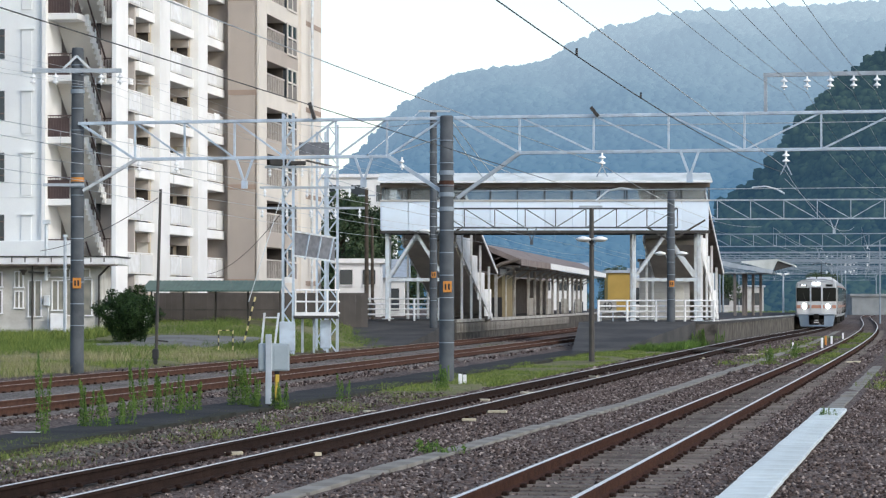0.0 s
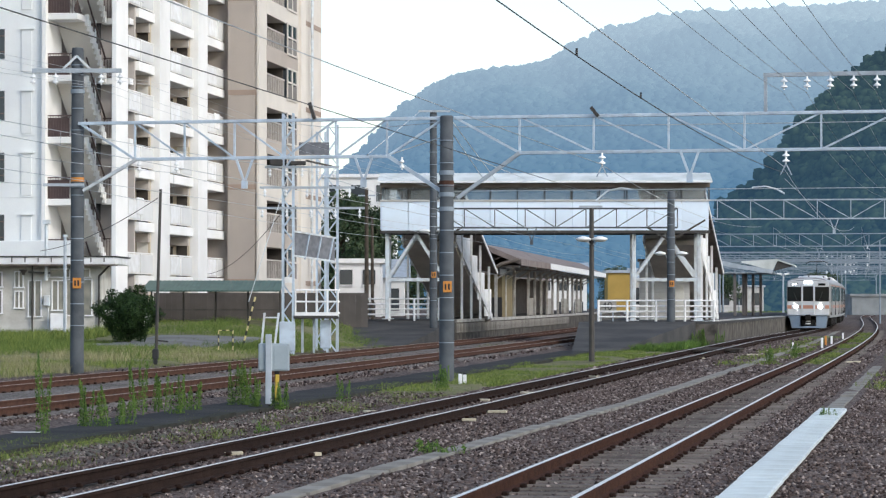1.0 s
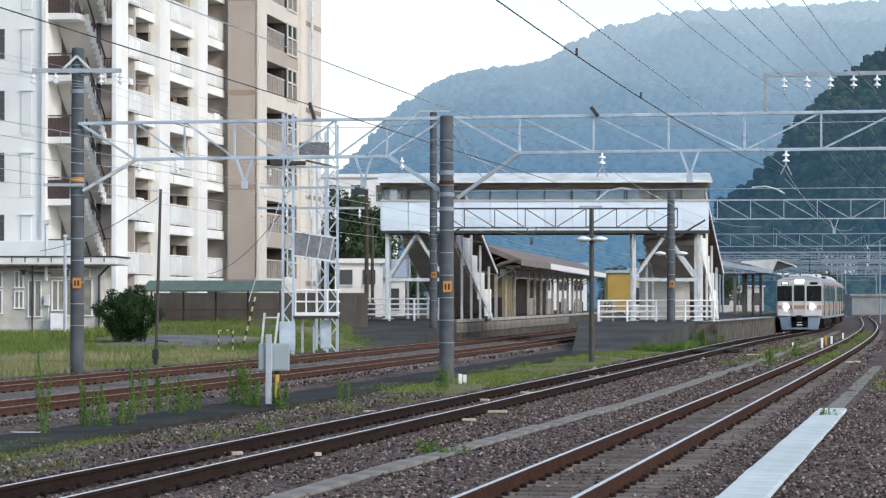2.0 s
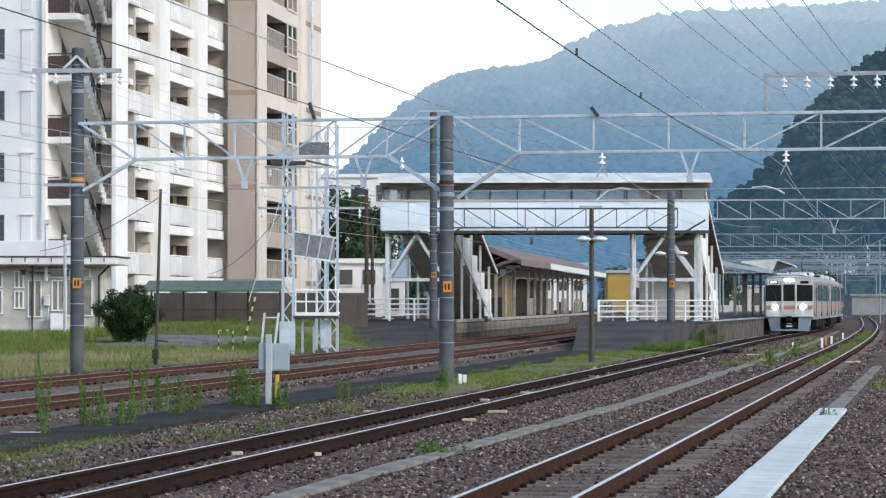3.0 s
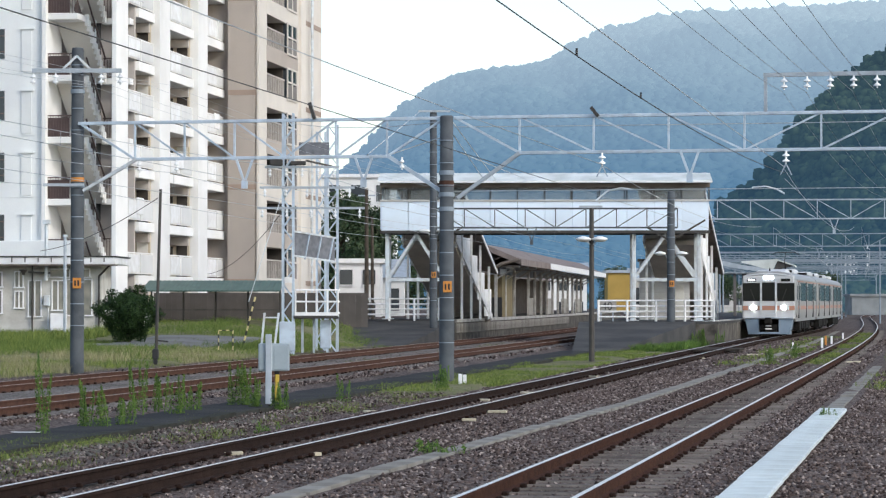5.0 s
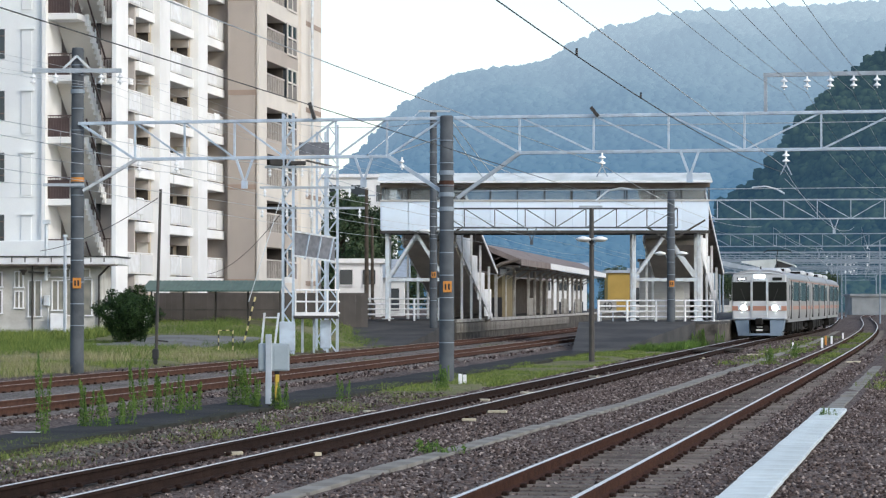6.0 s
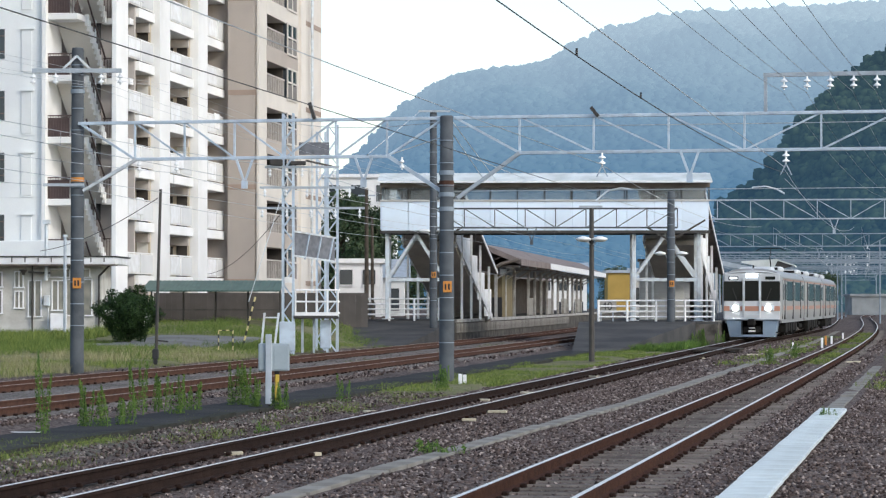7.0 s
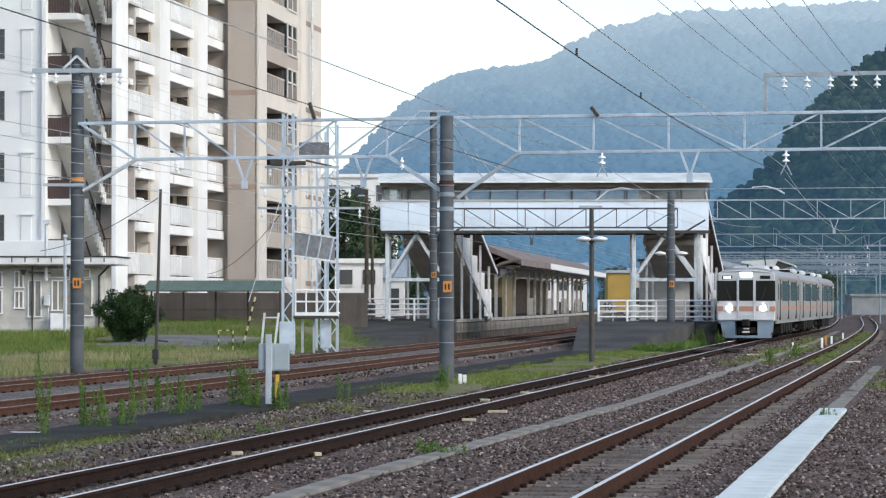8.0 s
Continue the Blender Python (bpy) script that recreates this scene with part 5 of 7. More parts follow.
def build_tower():
    t = thing("switch_tower", pose(-6.05, 106, 0), "pale blue lattice switch tower with white railing", "lattice tower")
    for x, y, top, w in ((0, 0, 9.25, 0.4), (1.55, 4.5, 9.1, 0.4), (0.95, 7.5, 9.0, 0.36)):
        part("lattice_column", lattice(Shape(), x, y, -0.2, top, w), M_STEELBLUE, t)
    part("column_face", Shape().box((0.21, 0, 4.6), (0.05, 0.3, 9.2)), M_STEELPALE, t)
    part("column_foot", Shape().box((-0.02, -0.24, 0.55), (0.62, 0.06, 1.15), bevel=0.02), M_STEELBLUE, t, "blue steel plate round the foot")
    for zz, h in ((3.6, 0.06), (4.55, 0.06)):
        part("screen_rail", Shape().bar((0.2, 0, zz + 0.1), (1.75, 2.5, zz - 0.1), 0.07), M_STEELPALE, t)
    sc = part("screen", Shape().loft([[Vector((0.25, 0.1, 3.68)), Vector((0.25, 0.14, 3.68)), Vector((0.25, 0.14, 4.62)), Vector((0.25, 0.1, 4.62))], [Vector((1.72, 2.45, 3.52)), Vector((1.72, 2.49, 3.52)), Vector((1.72, 2.49, 4.44)), Vector((1.72, 2.45, 4.44))]]), mat("dark_mesh_screen", (0.16, 0.17, 0.19), 0.7, 0, 0.4, 4, 80, 0.3), t, "dark mesh screen")
    for k in range(3):
        f = 0.25 + 0.3 * k
        part("screen_bar", Shape().bar((0.25 + 1.47 * f, 0.05 + 2.35 * f, 3.6 - 0.16 * f), (0.25 + 1.47 * (f + 0.12), 0.05 + 2.35 * (f + 0.12), 4.6 - 0.16 * f), 0.05), M_STEELBLUE, t)
    part("gear_screen", Shape().box((0.95, 1.2, 7.95), (1.2, 0.04, 0.5)), sc.data.materials[0], t, "dark mesh screen")
    # service platform
    part("service_floor", Shape().box((1.1, 0.5, 1.3), (1.75, 1.6, 0.12), bevel=0.02), M_DARKSTEEL, t)
    for h in (1.45, 1.9, 2.35):
        part("service_rail", Shape().run([(0.3, -0.25, h), (1.95, -0.25, h), (1.95, 1.3, h)], 0.035, 8), M_WHITE, t, "white pipe rail")
    for k in range(5):
        part("rail_post", Shape().tube((0.3 + 0.4125 * k, -0.25, 1.3), (0.3 + 0.4125 * k, -0.25, 2.36), 0.035), M_WHITE, t)
    part("kick_board", Shape().box((1.12, -0.27, 1.42), (1.7, 0.03, 0.14)), M_WHITE, t)
    for x in (0.55, 1.0, 1.9):
        part("service_leg", Shape().box((x, 0.2, 0.6), (0.09, 0.09, 1.4)), M_STEELGREY, t)
    part("cabinet", Shape().box((1.45, 0.4, 0.62), (0.42, 0.5, 1.1), bevel=0.03), M_STEELBLUE, t, "blue-grey switch cabinet")
    # arms, gear and insulators
    for z, xa, xb in ((6.35, -1.1, 2.6), (5.55, -1.2, 3.0), (7.15, -0.9, 2.0)):
        part("arm", Shape().bar((xa, -0.25, z), (xb, -0.2, z), 0.09), M_STEELGREY, t)
        for k in range(5):
            xx = xa + 0.2 + (xb - xa - 0.4) * k / 4
            part("insulator", insulator(Shape(), (xx, -0.25, z - 0.03), 2, 0.07), M_PORC, t, "white porcelain insulator")
    part("switch_gear", Shape().box((-0.45, -0.3, 7.32), (0.5, 0.3, 0.24), bevel=0.03).box((0.4, -0.3, 7.3), (0.6, 0.2, 0.16), bevel=0.03).bar((0.7, -0.3, 7.4), (1.7, 0.2, 7.2), 0.07), M_DARKSTEEL, t)
    part("guy_rod", Shape().tube((-0.05, -0.1, 6.7), (-1.4, -2.0, 1.9), 0.015), M_STEELPALE, t)
    part("warning_plate", Shape().box((0.02, -0.24, 2.75), (0.3, 0.02, 0.22)), M_WHITE, t)
    return t


build_tower()

# ---- line-side cabinet on a post ----
M_CABINET = mat("blue_grey_cabinet", (0.32, 0.38, 0.42), 0.55, 0.1, 0.15, 2, 40, 0.05, stain=(0.22, 0.26, 0.28), amount=0.6)
M_YELLOW = mat("worn_yellow_paint", (0.62, 0.42, 0.05), 0.6, 0, 0.2, 4, 40, 0.05, stain=(0.2, 0.15, 0.05), amount=0.6)
M_PALEYELLOW = mat("faded_yellow_paint", (0.64, 0.54, 0.26), 0.6, 0, 0.2, 4, 40, 0.05)
c = thing("equipment_cabinet", pose(-3.58, 57.5, -0.45), "blue-grey metal equipment cabinet on a post", "cabinet")
part("box", Shape().box((0, 0, 1.16), (0.64, 0.36, 0.58), bevel=0.015), M_CABINET, c)
part("door", Shape().box((0.16, -0.185, 1.16), (0.29, 0.02, 0.52), bevel=0.006), M_CABINET, c)
part("door", Shape().box((-0.16, -0.185, 1.16), (0.29, 0.02, 0.52), bevel=0.006), M_CABINET, c)
part("post", Shape().box((-0.1, -0.22, 0.7), (0.13, 0.08, 1.9), bevel=0.01), M_STEELGREY, c)
part("frame_arm", Shape().bar((-0.26, 0, 1.45), (-0.2, 0, 2.1), 0.045).bar((0.02, 0, 1.45), (0.1, 0, 2.1), 0.045).bar((-0.2, 0, 2.0), (0.1, 0, 2.0), 0.03), M_STEELPALE, c)
part("foot", Shape().box((-0.1, -0.2, 0.02), (0.34, 0.3, 0.1), bevel=0.02), M_CONC, c)
part("conduit", Shape().box((0.07, -0.05, 0.6), (0.09, 0.09, 0.75), bevel=0.02), M_YELLOW, c, "yellow conduit cover")
part("conduit_top", Shape().box((0.07, -0.05, 0.9), (0.1, 0.1, 0.2)), M_BLACK, c)


def striped_guard(p, q, r, label, name="guy_wire_guard"):
    t = thing(name, pose(*p), label, "guard", "striped guards")
    d = (Vector(q) - Vector(p)) / 10
    for k in range(10):
        part("band", Shape().tube(d * k, d * (k + 1), r, n=10), M_PALEYELLOW if k % 2 else M_BLACK, t)


striped_guard((-8.25, 112, 0.1), (-7.75, 112, 2.1), 0.04, "black and yellow striped guy-wire guard in grass")
striped_guard((-4.15, 140, 0.6), (-4.4, 140, 2.2), 0.05, "black and yellow striped guard beside the fence")
fr = thing("striped_barrier", pose(-8.6, 104, -0.1), "low black and yellow frame standing in grass", "barrier")
for x in (0, 0.55):
    for k in range(6):
        part("band", Shape().tube((x, 0, k * 0.15), (x, 0, k * 0.15 + 0.15), 0.022, n=8), M_PALEYELLOW if k % 2 else M_BLACK, fr)
for k in range(4):
    part("cross_band", Shape().tube((0.1375 * k, 0, 0.9), (0.1375 * (k + 1), 0, 0.9), 0.02, n=8), M_BLACK if k % 2 else M_PALEYELLOW, fr)

# thin leaning signal post with a low shunting signal
sp = thing("signal_post", pose(-9.15, 86.5, -0.12), "thin leaning steel post with a low black signal", "signal")
part("post", Shape().tube((0, 0, 0), (0.14, 0, 5.6), 0.055, 0.045, 10), M_DARKSTEEL, sp)
part("signal_head", Shape().box((0, -0.1, 0.35), (0.2, 0.16, 0.34), bevel=0.04).box((0.0, -0.1, 0.12), (0.14, 0.12, 0.2), bevel=0.03), M_BLACK, sp, "black low signal head")
part("bracket", Shape().bar((0, -0.05, 0.78), (0.4, -0.05, 0.74), 0.05), M_DARKSTEEL, sp)
yp = thing("yard_post", pose(-17.0, 122, 0.2), "pale steel post in front of the railway house", "post")
part("shaft", Shape().tube((0, 0, -0.1), (0, 0, 4.6), 0.07, n=10), M_STEELGREY, yp)
part("cap", Shape().tube((0, 0, 4.6), (0, 0, 4.72), 0.11, n=10), M_STEELPALE, yp)


# white distance markers beside the tracks
def marker(x, y, z, h, label, orange=False):
    t = thing("track_marker", pose(x, y, z), label, "marker", "track markers")
    part("stake", Shape().box((0, 0, h / 2), (0.1, 0.08, h), bevel=0.015), M_ORANGE if orange else M_WHITE, t)
    part("top", Shape().box((0, 0, h + 0.02), (0.08, 0.06, 0.06)), M_BLACK if not orange else M_ORANGE, t)


marker(0.46, 72.5, -0.48, 0.45, "short white marker stake at the pole's foot")
marker(0.58, 72.8, -0.48, 0.42, "short white marker stake at the pole's foot")
for x, y, h, o in ((16.9, 121, 0.55, False), (18.05, 128, 0.5, True), (18.9, 132, 0.5, False), (22.1, 150, 0.45, False), (15.2, 118, 0.4, False)):
    marker(x, y, -0.25, h, "orange marker stake beside the track" if o else "white marker stake beside the track", o)


# ---- ground details ----
M_GRASS = island_mat("grass_blade", (0.055, 0.1, 0.02), (0.26, 0.31, 0.085), 0.8)
M_GRASSDRY = island_mat("dry_grass_blade", (0.16, 0.17, 0.07), (0.4, 0.36, 0.22), 0.85)
M_LEAF = island_mat("weed_leaf", (0.035, 0.085, 0.018), (0.15, 0.24, 0.05), 0.7)
M_LEAFDARK = island_mat("dark_grass_blade", (0.05, 0.09, 0.02), (0.19, 0.25, 0.065), 0.8)
M_BUSH = island_mat("bush_leaf", (0.008, 0.022, 0.008), (0.045, 0.085, 0.025), 0.6)
M_TREE = island_mat("tree_leaf", (0.02, 0.045, 0.025), (0.08, 0.115, 0.055), 0.6)
M_BARK = mat("bark", (0.09, 0.075, 0.06), 0.9, 0, 0.35, 4, 30, 0.4)
M_CREAM = mat("cream_plate", (0.55, 0.5, 0.38), 0.8, 0, 0.2, 4, 40, 0.1)
M_PATH = mat("worn_grey_path", (0.2, 0.2, 0.198), 0.95, 0, 0.3, 0.6, 30, 0.2, stain=(0.12, 0.12, 0.11), amount=0.8)
M_DARKWOOD = mat("dark_timber", (0.05, 0.042, 0.036), 0.9, 0, 0.3, 3, 40, 0.3)
M_SILT = ground_mat("grey_silt", [(0.032, 0.029, 0.024), (0.095, 0.088, 0.075), (0.2, 0.185, 0.165), (0.06, 0.066, 0.034)], 22, bump=0.7, dist=0.03, patch=0.9)
rng = np.random.default_rng(7)


def blades(points, h0, h1, w, lean=1.0):
    """Bent grass blades that stand on the points."""
    n = len(points)
    a = rng.uniform(0, 2 * math.pi, n)
    h = rng.uniform(h0, h1, n)
    side = np.stack([np.cos(a), np.sin(a), np.zeros(n)], 1) * (w * rng.uniform(0.6, 1.3, n))[:, None]
    b = rng.uniform(0, 2 * math.pi, n)
    bend = np.stack([np.cos(b), np.sin(b), np.zeros(n)], 1) * (h * rng.uniform(0.1, lean, n))[:, None]
    up = np.zeros((n, 3))
    up[:, 2] = h
    p = np.asarray(points)
    v = np.stack([p - side, p + side, p + up * 0.6 + bend * 0.4 - side * 0.7, p + up * 0.6 + bend * 0.4 + side * 0.7, p + up + bend], 1).reshape(-1, 3)
    k = np.arange(n)[:, None] * 5
    t = np.stack([k + [0, 1, 3], k + [0, 3, 2], k + [2, 3, 4]], 1).reshape(-1, 3)
    return v, t


def leaves(centres, normals, size):
    """Small pointed leaves, each folded along its middle."""
    n = len(centres)
    d = rng.normal(size=(n, 3))
    d /= np.linalg.norm(d, axis=1)[:, None]
    nn = normals + rng.normal(size=(n, 3)) * 0.6
    nn /= np.linalg.norm(nn, axis=1)[:, None]
    u = np.cross(nn, d)
    u /= np.linalg.norm(u, axis=1)[:, None] + 1e-9
    w = np.cross(nn, u)
    s = (size * rng.uniform(0.6, 1.3, n))[:, None]
    v = np.stack([centres - u * s, centres + w * s * 0.45 + nn * s * 0.12, centres + u * s, centres - w * s * 0.45 + nn * s * 0.12], 1).reshape(-1, 3)
    k = np.arange(n)[:, None] * 4
    return v, np.stack([k + [0, 1, 2], k + [0, 2, 3]], 1).reshape(-1, 3)


def in_band(n, line, y0, y1, d0, d1, lift=0.0, clump=0.35, scale=0.35, seed=0.0):
    """Random standing places along a line, gathered into patches."""
    out = []
    for _ in range(n // 6):
        y, d = rng.uniform(y0, y1), rng.uniform(d0, d1)
        if line is line_d and 107.5 < y < 120.5 and -12.3 < d < -7.0 and rng.uniform() < 0.9:
            continue
        p = offset(line, y, d)
        if abs(p.x) > 0.175 * p.y + 1:
            continue
        if noise.noise(Vector((p.x * scale, p.y * scale * 0.7, seed))) < clump - 0.5:
            continue
        z = ground_z(p.x, p.y) + lift - rng.uniform(0, 0.12)
        for _ in range(7):
            out.append((p.x + rng.normal() * 0.1, p.y + rng.normal() * 0.12, z))
    return out


def soil_sheet(name, line, y0, y1, d0, d1, label, m=None, lift=0.07):
    s = Shape()
    ny, nd = int((y1 - y0) / 1.2), max(3, int(abs(d1 - d0) / 0.6))
    for j in range(ny + 1):
        y = y0 + (y1 - y0) * j / ny
        for i in range(nd + 1):
            f = i / nd
            wob = 0.5 * noise.noise(Vector((y * 0.5, f * 9, 3)))
            p = offset(line, y, d0 + (d1 - d0) * f + wob)
            edge = min(i, nd - i, j, ny - j)
            s.v.append((p.x, p.y, ground_z(p.x, p.y) + (lift if edge else -0.05)))
    s.f = [(j * (nd + 1) + i, j * (nd + 1) + i + 1, (j + 1) * (nd + 1) + i + 1, (j + 1) * (nd + 1) + i) for j in range(ny) for i in range(nd)]
    s.m = [0] * len(s.f)
    return solid(name, s, m or M_SOIL, label, "ground", kind="structure", smooth=True)


soil_sheet("yard_soil", line_d, 62, 138, -3.0, -16, "mossy brown soil of the grassy yard")
soil_sheet("yard_path", line_d, 107, 121, -12.5, -6.8, "worn grey asphalt path across the yard", M_PATH, 0.12)
M_GREYBALLAST = ground_mat("grey_ballast", [(0.07, 0.062, 0.056), (0.15, 0.136, 0.122), (0.26, 0.24, 0.22), (0.1, 0.088, 0.08)], 17)
soil_sheet("siding_ballast", line_d, 44, 140, -2.6, 5.5, "weathered grey ballast round the rusty sidings", M_GREYBALLAST, 0.03)
soil_sheet("silt_strip", line_a, 26, 66, -4.9, -2.9, "fine grey silt with moss between strip and track", M_SILT, 0.05)
soil_sheet("verge_soil", line_a, 64, 121, -5.4, -2.4, "mossy brown soil of the verge beside the running track")


def grass(name, label, pts, h0, h1, w, m):
    v, t = blades(pts, h0, h1, w)
    return tagged(new(name, raw_mesh(name, v, t, m)), label, "grass", kind="stuff")


grass("yard_grass", "uneven green and straw-coloured grass of the yard", in_band(230000, line_d, 66, 136, -15.5, -3.3, 0.04, 0.45, 0.28), 0.04, 0.2, 0.009, M_GRASS)
grass("dark_grass", "darker green grass patches of the yard", in_band(75000, line_d, 66, 136, -15.5, -3.4, 0.04, 0.52, 0.2, 11.0), 0.06, 0.42, 0.009, M_LEAFDARK)
grass("dry_grass", "tall straw-coloured grass in front of the house", in_band(16000, line_d, 68, 104, -8, -2.9, 0.04, 0.5, 0.3, 4.0), 0.1, 0.42, 0.006, M_GRASSDRY)
grass("verge_grass", "fresh green grass on the verge beside the track", in_band(110000, line_a, 66, 124, -5.4, -2.3, 0.04, 0.48, 0.35, 2.0), 0.03, 0.17, 0.008, M_GRASS)
grass("trackside_grass", "thin green grass growing between the tracks", in_band(9000, line_b, 88, 160, -3.3, -1.3, 0.0, 0.62, 0.25, 5.0) + in_band(14000, line_b, 84, 175, -0.45, 0.45, 0.0, 0.5, 0.2, 6.0) + in_band(12000, line_b, 62, 150, 2.0, 5.5, 0.0, 0.66, 0.22, 8.0), 0.05, 0.2, 0.011, M_GRASS)
grass("strip_grass", "sparse low grass along the old platform strip", in_band(9000, line_a, 36, 43, -5.4, -3.9, 0.05, 0.3, 0.9, 3.0) + in_band(16000, line_a, 30, 68, -5.2, -2.7, 0.05, 0.55, 0.7, 9.0) + in_band(7000, line_d, 70, 135, 1.7, 2.7, 0.02, 0.55, 0.4, 1.0) + in_band(14000, line_d, 84, 136, -3.4, -1.5, 0.03, 0.5, 0.3, 7.0), 0.02, 0.13, 0.004, M_GRASS)
grass("tall_grass", "tall green grass along the foot of the house", in_band(30000, line_d, 108, 127, -23, -14.6, 0.04, 0.4, 0.3, 5.0), 0.2, 0.62, 0.012, M_GRASS)
grass("platform_weeds", "green weeds at the foot of the platform end", in_band(12000, line_a, 120, 134, -4.4, -1.9, 0.0, 0.45, 0.5, 9.0), 0.1, 0.5, 0.012, M_LEAF)

M_KERB = mat("mossy_kerb", (0.05, 0.05, 0.045), 0.95, 0, 0.35, 1.5, 30, 0.3, stain=(0.025, 0.027, 0.02), amount=0.8)
# old low platform strip beside the inner siding
st = thing("old_platform_strip", pose(0, 0, 0), "low weathered asphalt strip with a worn concrete kerb", "platform", kind="structure")
part("surface", strip(Shape(), line_c, 34, 121, 1.75, 3.35, -0.27, 2.5, 0.5), M_OLDASPHALT, st)
y = 34.0
while y < 119:
    ln = 1.9
    a, b = offset(line_c, y + 0.02, 3.5), offset(line_c, y + ln - 0.02, 3.5)
    part("kerb_stone", Shape().bar(Vector((a.x, a.y, -0.45 + random.uniform(-0.015, 0.015))), Vector((b.x, b.y, -0.45 + random.uniform(-0.015, 0.015))), 0.28, 0.38), M_KERB, st)
    y += ln

part("painted_line", Shape().box((-7.0, 44.7, -0.264), (0.75, 0.09, 0.012)), M_WHITE, st, "worn white painted line")
sb = thing("concrete_slab", pose(-3.95, 53.2, -0.41, 0, 0, -14), "thin pale concrete slab lying in the silt", "slab")
part("slab", Shape().box((0, 0, 0), (0.85, 0.6, 0.06), bevel=0.015), M_CONC, sb)

# concrete cable trough between the running tracks
def trough_d(y):
    return -2.2 - 0.02 * max(0, 55 - y)


tr = thing("cable_trough", pose(0, 0, 0), "narrow concrete cable trough with pale lids", "cable trough", kind="structure")
M_LID = mat("trough_lid", (0.25, 0.24, 0.22), 0.9, 0, 0.25, 1.5, 30, 0.2, stain=(0.15, 0.14, 0.12), amount=0.7)
lid = mesh_of("lid", Shape().box((0, 0, 0), (0.3, 0.97, 0.07), bevel=0.01), M_LID)
y = 20.0
while y < 190:
    p = offset(line_b, y, trough_d(y) + random.uniform(-0.015, 0.015))
    ob = part("lid", lid, None, tr)
    ob.matrix_basis = pose(p.x, p.y, -0.178 + random.uniform(-0.008, 0.008), 0, 0, heading(line_b, y))
    y += 0.985

# walkway of pale ribbed plates, then an older sunken trough
M_PLATE = mat("pale_plate", (0.6, 0.66, 0.68), 0.5, 0.15, 0.1, 2.5, 30, 0.03, stain=(0.42, 0.46, 0.46), amount=0.6)
wk = thing("plate_walkway", pose(0, 0, 0), "walkway of pale ribbed cover plates on the ballast", "walkway", kind="structure")
s = Shape().box((0, 0, 0), (0.52, 0.98, 0.05), bevel=0.008)
for k in range(12):
    s.box((0, -0.44 + 0.08 * k, 0.03), (0.48, 0.03, 0.016))
plate = mesh_of("plate", s, M_PLATE)
y = 19.5
while y < 50.6:
    p = offset(line_b, y, 2.02)
    ob = part("plate", plate, None, wk)
    ob.matrix_basis = pose(p.x, p.y, -0.14 + random.uniform(-0.006, 0.006), random.uniform(-0.4, 0.4), random.uniform(-0.4, 0.4), heading(line_b, y) + random.uniform(-0.5, 0.5))
    y += 1.0
y = 52.0
while y < 88:
    p = offset(line_b, y, 1.98)
    ob = part("old_lid", lid, None, wk, "sunken mossy concrete lid")
    ob.matrix_basis = pose(p.x, p.y, -0.2 + random.uniform(-0.02, 0.02), 0, 0, heading(line_b, y))
    y += 1.0


# loose ballast stones of the foreground
def build_stones():
    pts = []
    n = 0
    while n < 172000:
        y = math.sqrt(rng.uniform(21 ** 2, 78 ** 2)) if n < 132000 else math.sqrt(rng.uniform(76 ** 2, 150 ** 2))
        x = rng.uniform(-0.172, 0.172) * y
        n += 1
        a, b, c, d = x - line_a(y), x - line_b(y), x - line_c(y), x - line_d(y)
        if 1.65 < c < 3.75 or abs(b - trough_d(y)) < 0.2 or (1.7 < b < 2.32) or d < -2.6:
            continue
        if min(abs(abs(q) - 0.5665) for q in (a, b, c, d)) < 0.08:
            continue
        silt = c > 3.75 and -4.9 < a < -2.9 and y < 66
        if silt and rng.uniform() < 0.35:
            continue
        if y > 118 and c > 1.5 and a < -1.4:
            continue
        inside = min(abs(a), abs(b), abs(c), abs(d)) < 1.1
        pts.append((x, y, ground_z(x, y) + (0.05 if silt else -0.005 if inside else 0.0)))
    p = np.array(pts)
    m = len(p)
    r = (0.016 + 0.026 * rng.uniform(0, 1, m) ** 1.5) * np.where(p[:, 1] > 77, 1.9, 1.0)
    base = np.array([(1, 0, 0), (-1, 0, 0), (0, 1, 0), (0, -1, 0), (0, 0, 1), (0, 0, -1)], float)
    v = base[None] * r[:, None, None] * rng.uniform(0.55, 1.25, (m, 6, 1)) + rng.normal(size=(m, 6, 3)) * r[:, None, None] * 0.22
    ang = rng.uniform(0, 2 * math.pi, m)
    ca, sa = np.cos(ang)[:, None], np.sin(ang)[:, None]
    v = np.stack([v[..., 0] * ca - v[..., 1] * sa, v[..., 0] * sa + v[..., 1] * ca, v[..., 2] * 0.8], -1) + p[:, None, :]
    tri = np.array([(0, 2, 4), (2, 1, 4), (1, 3, 4), (3, 0, 4), (2, 0, 5), (1, 2, 5), (3, 1, 5), (0, 3, 5)])
    t = (np.arange(m)[:, None, None] * 6 + tri[None]).reshape(-1, 3)
    tagged(new("ballast_stones", raw_mesh("ballast_stones", v.reshape(-1, 3), t, M_STONE)), "loose brown-grey crushed ballast stones", "ballast", kind="stuff")


build_stones()


